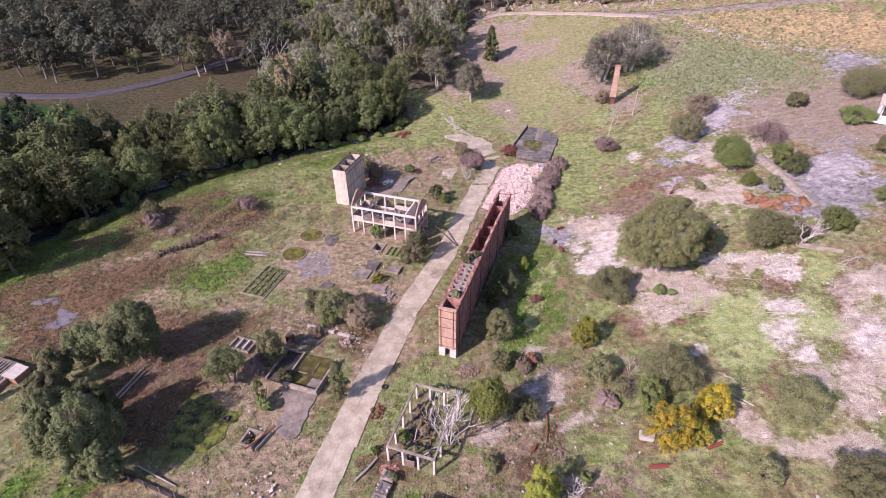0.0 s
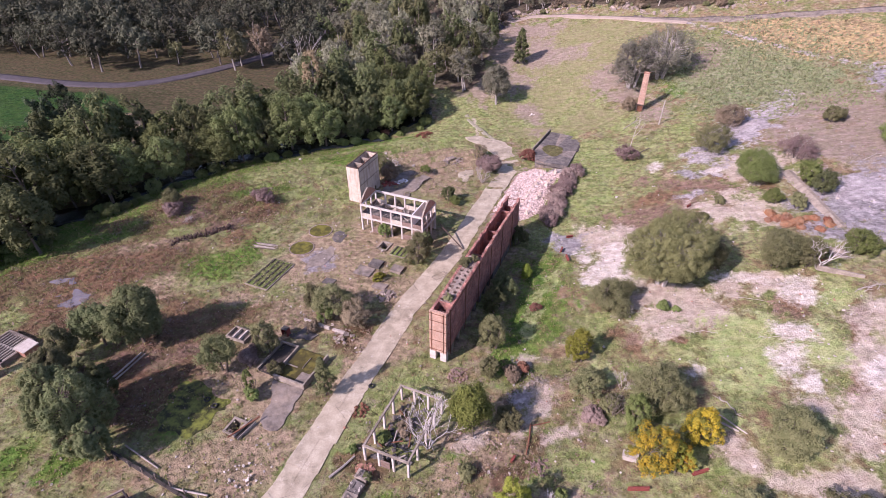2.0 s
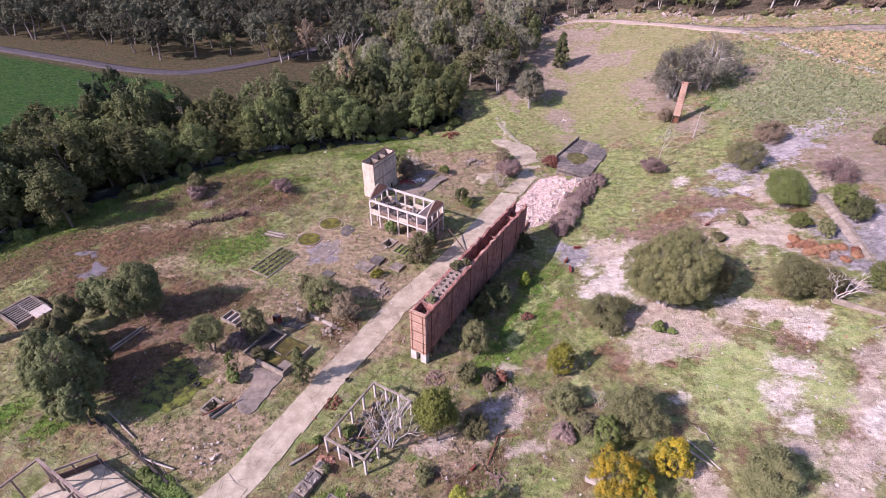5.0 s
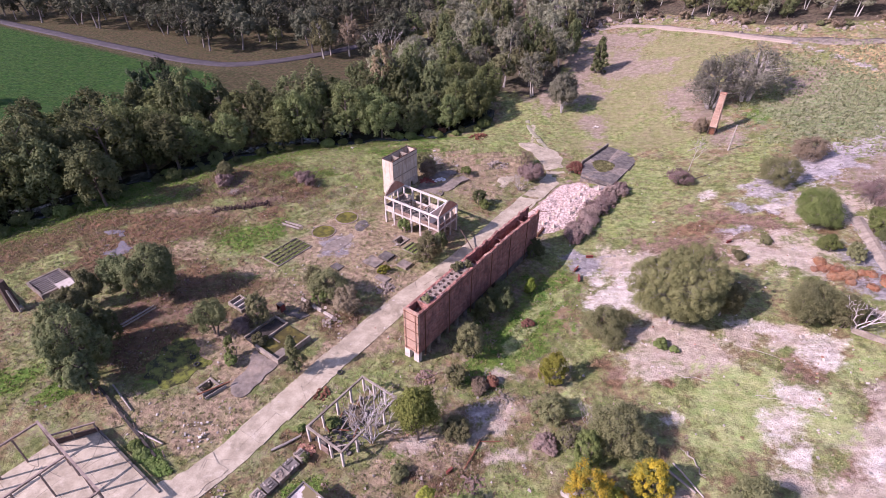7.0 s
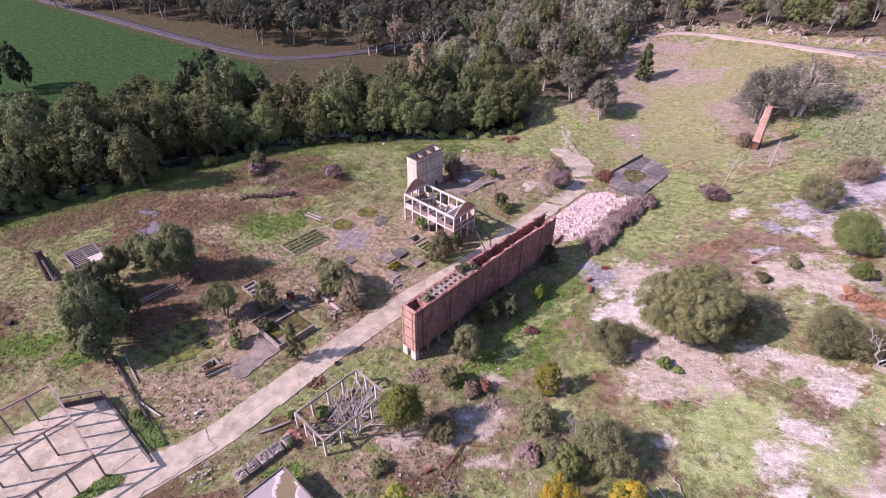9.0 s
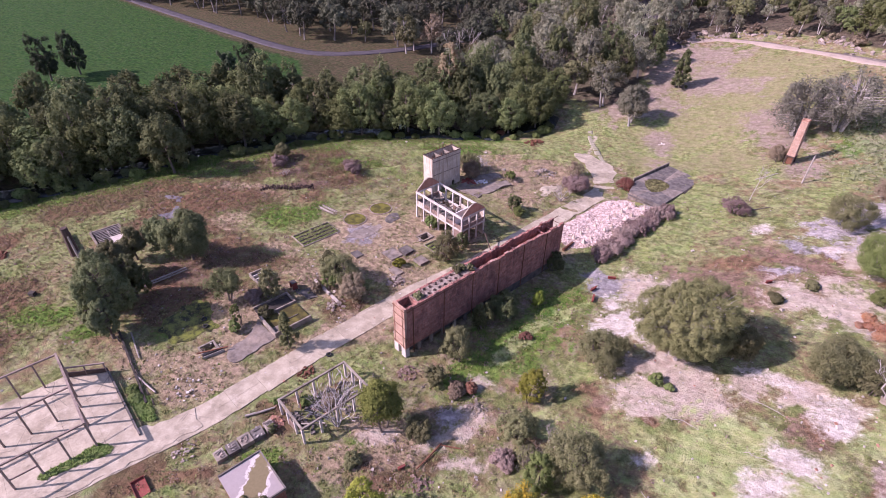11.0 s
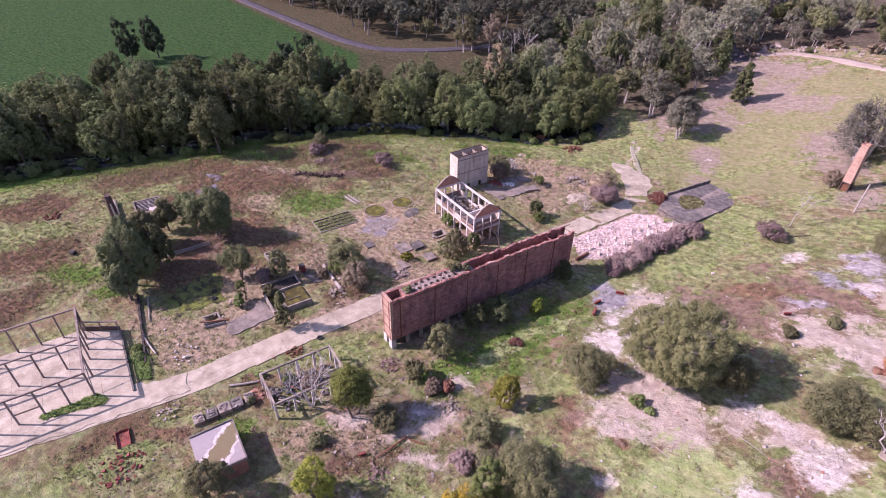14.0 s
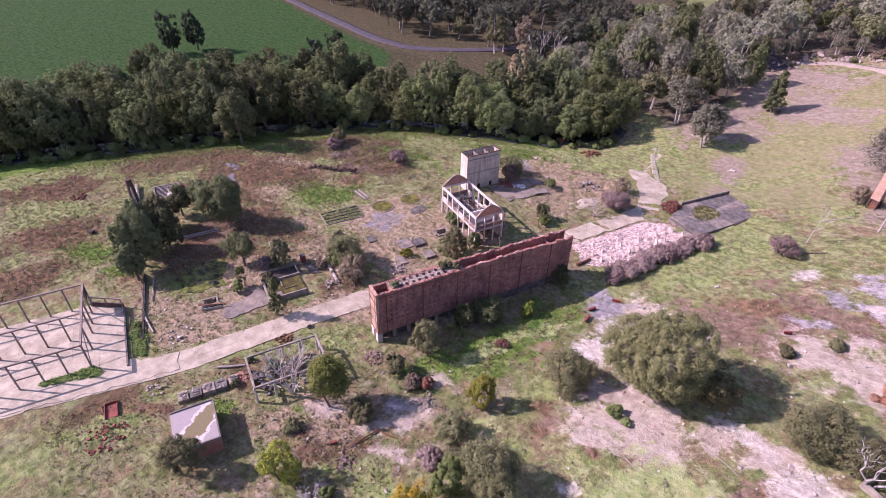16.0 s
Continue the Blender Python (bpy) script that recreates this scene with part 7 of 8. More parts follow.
for k in range(18):
    q, w = fern.random(), fern.uniform(-1, 1)
    bush(59.6 + 8.2 * q + 1.4 * w, 92.6 - 6.0 * q + 1.6 * w, fern.uniform(0.8, 1.5), fern.uniform(0.4, 0.8), ORANGE, "low patch of orange dead bracken", 130 + k, "bracken_bush", 0.28, 0.02, 0.24, spread=0.4)


def dead_tree(x, y, h, seed, label, material, stems=3, reach=0.45, thick=1.0):
    """A leafless tree: limbs that fork again and again."""
    rng = random.Random(seed)
    ob = thing("dead_tree", pose(x, y, ground(x, y)), label, "tree")
    geo = Geo()

    def grow(p, d, long, r, depth):
        bend = Vector((rng.uniform(-1, 1), rng.uniform(-1, 1), rng.uniform(-0.2, 0.5))) * 0.22
        q = p + d * long * 0.5
        e = q + (d + bend).normalized() * long * 0.5
        geo.tube([p, q, e], [r, r * 0.8, r * 0.6], 5)
        if depth:
            for _ in range(rng.choice((2, 2, 3))):
                side = Vector((rng.uniform(-1, 1), rng.uniform(-1, 1), rng.uniform(-0.15, 0.6))).normalized()
                grow(e, (d + side * reach * 1.6).normalized(), long * rng.uniform(0.6, 0.82), max(0.022, r * 0.6), depth - 1)

    for s in range(stems):
        a = 6.28 * s / stems + rng.uniform(-0.4, 0.4)
        d = Vector((math.cos(a) * reach, math.sin(a) * reach, 1)).normalized() if stems > 1 else Vector((0.05, 0.0, 1))
        grow(Vector((0.15 * math.cos(a), 0.15 * math.sin(a), -0.2)), d, h * 0.34, (0.06 + h * 0.016) * thick, 4)
    part("trunk", geo, material, ob)


dead_tree(0.4, 42.6, 8.6, 1, "bare grey dead tree standing in the frame", DEADWOOD, 6, 0.36, 0.52)
dead_tree(61.4, 75.6, 6.6, 2, "bare white dead tree among bushes", DEADWOOD, 3, 0.5)
dead_tree(42.4, 130.2, 8.5, 3, "tall thin dead tree with few limbs", TIMBER, 1, 0.45, 0.55)
dead_tree(74.6, 116.5, 4.6, 4, "small bare grey tree", TIMBER, 4, 0.5)
dead_tree(25.3, 49.0, 3.4, 5, "bare dark dead shrub among wattles", BARK, 5, 0.6, 0.6)
dead_tree(15.6, 35.4, 2.6, 6, "low bare grey dead shrub", DEADWOOD, 6, 0.8)

dead_tree(-61.0, 190.5, 17.0, 13, "tall bare white dead gum above the woods", DEADWOOD, 3, 0.35, 0.8)
dead_tree(-17.9, 121.5, 3.4, 7, "heap of bare grey branches behind the tower", DEADWOOD, 7, 1.1)
dead_tree(27.0, 53.2, 3.2, 8, "bare grey dead shrub among wattles", TIMBER, 4, 0.4, 0.6)
dead_tree(-57.0, 93.0, 1.8, 9, "low bare dead shrub on the flat", TIMBER, 5, 0.8)
dead_tree(5.4, 116.4, 4.2, 10, "thin leafless shrub by the road", TIMBER, 5, 0.6)
dead_tree(56.0, 46.2, 1.6, 11, "low heap of grey twigs on bare soil", TIMBER, 8, 1.4)
dead_tree(68.2, 66.4, 1.8, 12, "low heap of grey twigs on bare soil", TIMBER, 8, 1.4)
bush(22.4, 48.6, 2.0, 1.7, PURPLE, "bare pink-grey bramble among bushes", 140, "bramble_bush")
bush(25.0, 50.2, 1.9, 1.9, OLIVE, "blue-green bush among brambles", 141)
bush(5.6, 39.4, 1.6, 1.6, OLIVE, "low yellow-green bush on the bank", 142)
bush(13.4, 57.0, 1.4, 1.5, RUSTLEAF, "brown-red shrub by the wall", 143)
bush(11.6, 55.6, 1.9, 2.0, DRYLEAF, "dry brown shrub by the wall", 144)
bush(15.8, 71.0, 1.2, 0.9, RUSTLEAF, "small dark red shrub in grass", 145)
bush(36.0, 69.0, 1.4, 1.5, FRESH, "small bright green shrub under the gum", 146)
bush(37.8, 68.4, 0.9, 1.0, FRESH, "small bright green shrub under the gum", 147)
bush(-8.6, 119.6, 1.6, 1.8, FRESH, "small green shrub on the terrace", 148)
bush(-21.0, 62.8, 1.4, 1.8, DRYLEAF, "dry shrub at the broken wall", 149)
bush(-29.0, 56.0, 2.2, 1.6, PURPLE, "bare pink-grey bramble in the tank", 150, "bramble_bush")
bush(-5.6, 43.2, 1.3, 1.5, FRESH, "small green bush inside the frame", 151)
bush(-6.6, 37.4, 0.9, 1.1, CASUARINA, "small dark green bush by the frame", 152)
bush(-9.5, 41.2, 0.9, 1.0, FRESH, "small green bush on the verge", 153)
bush(-3.0, 45.0, 1.6, 1.4, DRYLEAF, "dry brown shrub inside the frame", 154)
bush(49.0, 93.5, 1.5, 1.6, OLIVE, "small olive bush on pale soil", 155)
bush(53.5, 99.0, 1.6, 1.5, OLIVE, "small olive bush on pale soil", 156)

# ---- the river trees and the woods ----
# river trees kept in darker leaf, holding a cloud's shade
OAKS = [plant("river_oak", ("ball", "dome", "ball", "dome")[k], (5.8, 5.4, 6.2, 6.4)[k], (14.0, 14.2, 13.0, 14.4)[k], 0.3, 150, 34, 0.5, (CASUARINA, CASUARINA, RIVERGUM, CASUARINA)[k], BARK,
              "dense dark green river tree on the bank", "tree", 200 + k, girth=0.25, share=0.12, spread=0.15, stretch=(1.0, 1.0, 1.1)) for k in range(4)]
# the same trees mostly in lighter leaf, coloured as if in sun
SUNLITOAKS = [plant("river_oak", ("dome", "ball", "dome")[k], (6.0, 6.6, 5.4)[k], (14.6, 15.2, 13.4)[k], 0.3, 150, 34, 0.5, (RIVERGUM, RIVERGUM, CASUARINA)[k], BARK,
                    "broad fresh green river tree on the bank", "tree", 206 + k, girth=0.25, share=0.12, spread=0.15, stretch=(1.0, 1.0, 1.1)) for k in range(3)]
BACKOAKS = [plant("river_oak", ("ball", "dome", "ball")[k], (5.4, 5.2, 6.0)[k], (14.6, 15.2, 13.6)[k], 0.8, 90, 26, 0.7, (CASUARINA, CASUARINA, RIVERGUM)[k], BARK,
                  "dark green river tree in the belt", "tree", 210 + k, girth=0.25, share=0.1, spread=0.19, stretch=(0.9, 0.9, 1.25)) for k in range(3)]
GUMS = [plant("gum_tree", "ball", (5.6, 6.4, 5.0, 6.0)[k], (14.0, 16.0, 12.5, 13.5)[k], (3.2, 3.8, 2.4, 3.0)[k], 74, 25, 0.62, (GUM, GUM, OLIVE, GUM)[k], GUMBARK,
              "grey-green gum tree with pale trunk", "tree", 220 + k, girth=0.27, share=0.2, spread=0.18, stems=1 + k % 2) for k in range(4)]


# western gums: cloud shade is put into their leaf and bark colour
SHADEGUMS = [plant("gum_tree", "ball", (7.4, 8.6, 6.8)[k], (15.5, 18.0, 14.5)[k], (3.6, 4.2, 3.0)[k], 70, 22, 0.8, SHADEGUM, SHADEBARK,
                  "grey-green gum tree beyond the field, coloured for cloud shade", "tree", 240 + k, girth=0.34, share=0.16, spread=0.18, stems=1 + k % 2) for k in range(3)]


BANKSHRUBS = [plant("bank_shrub", "ball", (2.4, 3.0, 2.0)[k], (2.6, 3.6, 1.8)[k], 0.05, 70, 34, 0.3, (CASUARINA, RIVERGUM, FRESH)[k], BARK,
                    ("dark green shrub on the river bank", "green shrub on the river bank", "low fresh green weeds on the river bank")[k], "shrub", 250 + k, girth=0.06, stems=4, share=0.15, spread=0.2) for k in range(3)]


def grove():
    rng = random.Random(77)
    taken = []
    used = set()

    def free(x, y, gap):
        if any((x - a) ** 2 + (y - b) ** 2 < gap * gap for a, b in taken):
            return False
        taken.append((x, y))
        return True

    def put(stock, x, y, s):
        k = rng.randrange(len(stock))
        size = (s * rng.uniform(0.9, 1.15), s * rng.uniform(0.9, 1.15), s * rng.uniform(0.85, 1.2))
        stand(stock[k], x, y, rng.uniform(0, 360), size, first=stock[k] not in used)
        used.add(stock[k])

    # both banks of the river; lighter leaf past y = 104, clear of cloud shade
    for _ in range(3200):
        y = rng.uniform(8, 175)
        x = rng.uniform(-150, 0)
        b = float(bank(x, y))
        if 4.5 < b < (31 if y > 92 else 27) and free(x, y, 4.9):
            put((SUNLITOAKS if y > 104 else OAKS) if b < 16 else BACKOAKS, x, y, rng.uniform(0.8, 1.15))
    # undergrowth along the near bank
    for _ in range(2600):
        y, x = rng.uniform(14, 160), rng.uniform(-130, 0)
        b = float(bank(x, y))
        if 0.6 < b < 4.6 and free(x, y, 2.2):
            put(BANKSHRUBS, x, y, rng.uniform(0.6, 1.2))
    # the woods behind, thinner to the west and there coloured for cloud shade
    for _ in range(5600):
        x, y = rng.uniform(-290, 125), rng.uniform(165, 325)
        w = float(woods(np.array([x]), np.array([y]))[0])
        if y > (268 if x > 8 else 285) - 0.25 * max(x, 0):
            continue
        near_road = abs(x + 85) < 14 and 185 < y < 260
        if not near_road and rng.random() < w and free(x, y, (5.2 if x > 8 else 6.0) if x > -62 else 9.0):
            put(SHADEGUMS if x < -62 else GUMS if rng.random() < 0.84 else BACKOAKS, x, y, (rng.uniform(0.75, 1.15) if x < 8 else rng.uniform(0.6, 0.95)))


grove()
# scrub on the deck of the retort bank
for k, (u, v) in enumerate(((-1.9, 13.2), (-1.0, 14.3), (-2.0, 12.2), (-1.3, 3.6))):
    q = pose(1.6, 57.8, 0, 0, 0, GRID) @ Vector((u, v, 9.4))
    ob = plant("deck_shrub", "ball", 0.9, 1.1, 0.05, 26, 30, 0.26, OLIVE, BARK, "dry scrub growing on the brick deck", "shrub", 260 + k, girth=0.03, stems=3)
    ob.matrix_basis = Matrix.Translation(q)
for x, y, s, k in ((-150, 87, 0.7, 1), (-82.0, 80.4, 1.0, 0), (-116, 204, 0.8, 2), (-90, 203, 1.0, 0)):
    stand(OAKS[k] if y < 200 else GUMS[k], x, y, 40 * k, s)
FIELDOAKS = [plant("field_oak", "dome", (5.0, 4.6)[k], (16.5, 15.0)[k], 0.6, 120, 40, 0.55, DEEP, BARK, "tall dark green oak standing in the field", "tree", 310 + k, girth=0.3, share=0.15, spread=0.16, stretch=(0.85, 0.85, 1.4)) for k in range(2)]
for k, (x, y, q) in enumerate(((-175.7, 103.0, 1.0), (-174.5, 112.5, 1.0), (-113.7, 136.9, 0.95), (-110.5, 125.0, 1.0), (-106.5, 131.0, 0.85))):
    stand(FIELDOAKS[k % 2], x, y, 50 * k, q, first=k < 2)
BRONZE = leafage("bronze_gum_leaf", (0.15, 0.11, 0.065), (0.21, 0.155, 0.095), (0.28, 0.21, 0.14), 0.2)
lone(-46.6, 155.5, "gum_tree", "ball", 4.6, 20.5, 7.0, 90, 40, 0.5, BRONZE, GUMBARK, "tall gum tree with a bronze-brown crown", "tree", 301, girth=0.3, share=0.2, spread=0.18)
lone(-90.5, 198.0, "gum_tree", "ball", 6.0, 16.5, 3.0, 100, 40, 0.5, OLIVE, GUMBARK, "yellow-green gum tree beside the far road", "tree", 302, girth=0.32, share=0.2, spread=0.18)
lone(-82.0, 204.0, "gum_tree", "ball", 5.6, 15.5, 3.0, 90, 40, 0.5, DRYLEAF, GUMBARK, "brownish gum tree beside the far road", "tree", 303, girth=0.3, share=0.2, spread=0.18)
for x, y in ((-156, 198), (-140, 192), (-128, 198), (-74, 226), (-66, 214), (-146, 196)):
    stand(SHADEGUMS[int(abs(x)) % 3], x, y, x * 3, 1.0)
# grey shrubs among the rocks of the top track
SHRUBS = [plant("rock_shrub", "ball", (1.6, 2.1, 1.3)[k], (2.0, 2.8, 1.6)[k], 0.1, 34, 26, 0.4, (OLIVE, DRYLEAF, GUM)[k], BARK, ("grey-green shrub among sandstone rocks", "dry brown shrub among sandstone rocks", "low grey shrub by the top track")[k],
                "shrub", 280 + k, girth=0.05, stems=3, share=0.2) for k in range(3)]
edge_rng = random.Random(41)
fresh_shrubs = [True] * 3
for k in range(64):
    q = edge_rng.random()
    x = 8 + 110 * q
    y = float(np.interp(x, (4, 15, 33, 51, 66, 88, 150), (215, 224, 230, 221, 209.5, 205.5, 200))) + edge_rng.uniform(-0.6, 5.0)
    m = edge_rng.randrange(3)
    stand(SHRUBS[m], x, y, edge_rng.uniform(0, 360), edge_rng.uniform(0.5, 1.2), first=fresh_shrubs[m])
    fresh_shrubs[m] = False

# ---- rubble, rocks and scrap ----


def inside(x, y, poly):
    n, hit = len(poly), False
    for i in range(n):
        (x1, y1), (x2, y2) = poly[i], poly[(i + 1) % n]
        if (y1 > y) != (y2 > y) and x < (x2 - x1) * (y - y1) / (y2 - y1) + x1:
            hit = not hit
    return hit


def rubble_field():
    """Fallen brick in a long low mound, with the stumps of piers standing out of it."""
    poly = [(8.2, 103.0), (11.5, 112.0), (14.4, 120.4), (19.6, 125.2), (25.0, 121.2), (21.8, 111.0), (18.2, 102.2), (13.4, 98.6)]
    rng = random.Random(51)
    cx, cy = 16.2, 111.5
    xs, ys = np.meshgrid(np.arange(7, 27, 0.45), np.arange(97, 127, 0.45))
    u, v = turned(xs, ys, cx, cy, -19)
    hump = np.clip(1.2 - np.maximum(np.abs(u) / 5.6, np.abs(v) / 14.0) ** 3 * 1.3, -0.4, 1) * 0.6 + (fbm(xs, ys, 2.4, 3) - 0.5) * 0.7
    z = height(xs, ys) + hump - 0.35
    n = xs.shape[1]
    i = (np.arange(xs.shape[0] - 1)[:, None] * n + np.arange(n - 1)[None, :]).ravel()
    me = soup("mound", np.stack([xs.ravel(), ys.ravel(), z.ravel()], 1), np.stack([i, i + 1, i + n + 1, i + n], 1))
    ob = thing("rubble_field", pose(0, 0, 0), "long mound of pale pink broken bricks", "rubble", kind="stuff")
    part("mound", me, MORTAR, ob)
    geo = Geo()
    count = 0
    while count < 9000:
        x, y = rng.uniform(7, 26), rng.uniform(97, 126)
        if not inside(x, y, poly):
            continue
        c, r = int((x - 7) / 0.45), int((y - 97) / 0.45)
        geo.stone((x, y, z[min(r, z.shape[0] - 1), min(c, n - 1)] + 0.05), 0.15 + 0.42 * rng.random() ** 2.5, rng, 0.6)
        count += 1
    part("bricks", geo, RUBBLE, ob)
    for k in range(10):
        for side in (0, 1):
            if side and k in (2, 5, 8):
                continue
            s = k / 9
            x, y = 13.2 + 7.6 * s + side * 2.3, 102.5 + 18.6 * s - side * 0.8
            p = thing("pier_stump", site(x, y, float(height(x, y)) + 0.2, rng.uniform(-9, 9)), "broken triangular white concrete pier stump", "pier", "row of pier stumps")
            geo = Geo()
            h = rng.uniform(0.75, 1.3)
            a, b = rng.uniform(0.45, 0.8), 0.16
            geo.add([(-a, -b, -0.6), (a, -b, -0.6), (a, b, -0.6), (-a, b, -0.6), (-0.05, -b * 0.5, h), (0.06, -b * 0.5, h), (0.06, b * 0.5, h), (-0.05, b * 0.5, h)],
                    ((3, 2, 1, 0), (4, 5, 6, 7), (0, 1, 5, 4), (1, 2, 6, 5), (2, 3, 7, 6), (3, 0, 4, 7)))
            part("stump", geo, PALE, p)
    return ob


rubble_field()


def heap(name, x, y, r, n, size, material, label, category, seed, flat=0.7):
    """A heap of loose pieces."""
    rng = random.Random(seed)
    ob = thing(name, pose(x, y, ground(x, y)), label, category, kind="stuff")
    geo = Geo()
    for _ in range(n):
        d, t = r * rng.random() ** 0.7, rng.uniform(0, 6.28)
        px, py = d * math.cos(t), d * math.sin(t)
        z = ground(x + px, y + py) - ground(x, y) + max(0, (1 - d / r)) * r * 0.22
        geo.stone((px, py, z), size * rng.uniform(0.5, 1.5), rng, flat)
    part("pieces", geo, material, ob)
    return ob


def scatter_stones():
    rng = random.Random(62)
    groups = {"pale_stones": (STONE, "scattered pale stones and concrete lumps", Geo()), "red_bricks": (GABLE, "scattered broken red bricks", Geo())}
    pick = np.random.RandomState(62)
    px, py = pick.uniform(-50, 95, 9000), pick.uniform(22, 135, 9000)
    w = cover("dirt", px, py) + cover("white", px, py) + 0.6 * cover("tan", px, py)
    keep = pick.uniform(0, 1, 9000) < w * 0.4 + 0.06
    for x, y in zip(px[keep], py[keep]):
        g = groups["red_bricks" if rng.random() < 0.1 else "pale_stones"][2]
        g.stone((x, y, ground(x, y) + 0.04), rng.uniform(0.12, 0.42) * (1.8 if rng.random() < 0.05 else 1), rng)
    for name, (m, label, geo) in groups.items():
        tagged(part(name, geo, m), label, "stones", kind="stuff")


scatter_stones()
heap("brick_heap", -7.3, 38.6, 1.2, 60, 0.4, GABLE, "heap of broken orange bricks by the plinths", "bricks", 1)
heap("brick_heap", -9.6, 47.6, 1.3, 40, 0.35, RUST, "heap of broken red bricks by the road", "bricks", 2)
heap("brick_heap", 14.6, 41.0, 1.6, 60, 0.3, DULL, "heap of broken red bricks", "bricks", 3)
heap("rubble_heap", 3.6, 55.2, 1.6, 70, 0.3, DULL, "heap of rubble at the foot of the wall", "rubble", 4)
heap("rubble_heap", 15.4, 54.6, 1.6, 50, 0.32, TANK, "dark rubble heap in pale soil", "rubble", 5)
heap("rubble_heap", -10.4, 72.5, 1.8, 40, 0.5, ROCK, "line of broken concrete lumps", "rubble", 6)
heap("rubble_heap", -15.4, 61.6, 1.8, 40, 0.45, ROCK, "broken concrete lumps beside the road", "rubble", 7)
heap("rubble_heap", -22.4, 36.8, 2.6, 26, 0.3, STONE, "scattered pale rubble beside the road", "rubble", 8)
heap("rubble_heap", -3.0, 127.0, 2.6, 70, 0.6, ROCK, "heap of tan rubble by the slab", "rubble", 9)
heap("rubble_heap", -24.0, 147.0, 2.0, 60, 0.6, RUST, "reddish heap of debris near the trees", "rubble", 10)
heap("rubble_heap", -12.0, 143.5, 2.8, 80, 0.5, RUST, "reddish heap of debris near the trees", "rubble", 11)
heap("rubble_heap", -14.0, 29.6, 1.8, 34, 0.3, ROCK, "broken brick and rubble on the verge", "rubble", 12)
heap("rubble_heap", -10.5, 21.5, 2.8, 60, 0.35, OXIDE, "rusty red scraps on the verge", "scrap", 13)
stub_rng = random.Random(14)
ob = thing("stump_row", pose(0, 0, 0), "long row of dark red-brown timber stumps", "stumps", kind="stuff")
geo = Geo()
for k in range(110):
    q = stub_rng.random()
    x, y = -56.4 + 9.4 * q + stub_rng.gauss(0, 0.35), 85.4 + 6.3 * q + stub_rng.gauss(0, 0.5)
    geo.post(x, y, ground(x, y) - 0.2, ground(x, y) + stub_rng.uniform(0.25, 0.75), 0.3, 0.24, 0.05, (stub_rng.uniform(-0.12, 0.12), stub_rng.uniform(-0.12, 0.12)))
part("stumps", geo, STEEL, ob)
heap("scrap_heap", -16.6, 113.4, 1.9, 60, 0.6, OXIDE, "heap of red painted scrap by the tower", "scrap", 23)
heap("scrap_heap", -14.4, 114.8, 1.7, 50, 0.6, WHITE, "heap of white sheet scrap by the tower", "scrap", 24, 0.4)
heap("scrap_heap", -80.0, 39.4, 1.7, 40, 0.55, RUST, "rusty scrap machine in the grass", "scrap", 25)
heap("white_rubble", 19.4, 157.4, 0.8, 7, 0.5, STONE, "white broken block by the track", "rubble", 26)



def rock_band():
    """Sandstone along the upper edge of the slope."""
    rng = random.Random(90)
    line = [(4, 212), (14, 223), (33, 228.5), (51, 219), (66, 208), (90, 203), (130, 196)]
    geo = Geo()
    for _ in range(520):
        k = rng.randrange(len(line) - 1)
        s = rng.random()
        x = line[k][0] + (line[k + 1][0] - line[k][0]) * s + rng.gauss(0, 2.2)
        y = line[k][1] + (line[k + 1][1] - line[k][1]) * s + abs(rng.gauss(0, 3.2)) + 0.6
        if smooth_noise(x, y, 9, 3) < 0.35:
            continue
        geo.stone((x, y, ground(x, y) + 0.1), 0.4 + 1.5 * rng.random() ** 3, rng, 0.8)
    tagged(part("rock_band", geo, ROCK), "pale sandstone rocks along the top track", "rocks", kind="stuff")


rock_band()

# ---- the eastern walls ----
ob = thing("retaining_wall", pose(0, 0, 0), "sloping pale concrete retaining wall in the bank", "wall")
for k in range(6):
    a, b = 107.6 - k * 3.6, 107.6 - (k + 1) * 3.6
    geo = Geo()
    zb = float(height(67.0, (a + b) / 2)) - 0.8
    zt = float(height(69.6, (a + b) / 2)) + 0.55
    x0, x1 = 66.6 + 0.2 * k, 69.3 + 0.05 * k
    geo.add([(x0, a, zb), (x0, b + 0.04, zb), (x1, b + 0.04, zt), (x1, a, zt), (x1 + 0.7, a, zt), (x1 + 0.7, b + 0.04, zt), (x1 + 0.7, a, zb), (x1 + 0.7, b + 0.04, zb)],
            ((0, 1, 2, 3), (3, 2, 5, 4), (4, 5, 7, 6), (6, 7, 1, 0), (0, 3, 4, 6), (1, 7, 5, 2)))
    part("panel", geo, TANK, ob)
ob = thing("culvert", pose(62.6, 77.6, float(height(62.6, 77.6)), 0, 0, 0), "broken concrete culvert box in the grass", "culvert")
for a, b in (((0.8, 3.0, 0.6), (-1.8, -2.7, 0.5)), ((-1.7, -2.5, 0.4), (3.8, -5.4, 0.9)), ((0.8, 3.0, 0.7), (4.0, 1.0, 1.2))):
    geo = Geo()
    geo.bar(a, b, 0.32, 0.9)
    part("wall", geo, TANK, ob)
geo = Geo()
geo.prism([(1.2, 3.0), (3.8, 2.2), (4.6, -0.4), (2.6, 0.6)], 0.5, 0.95)
part("slab", geo, FLOORS, ob)
geo = Geo()
geo.box(-0.2, -0.6, 0.4, 0.9, 0.3, 0.62, 0.05, rng)
part("sheet", geo, OXIDE, ob, "red painted sheet")


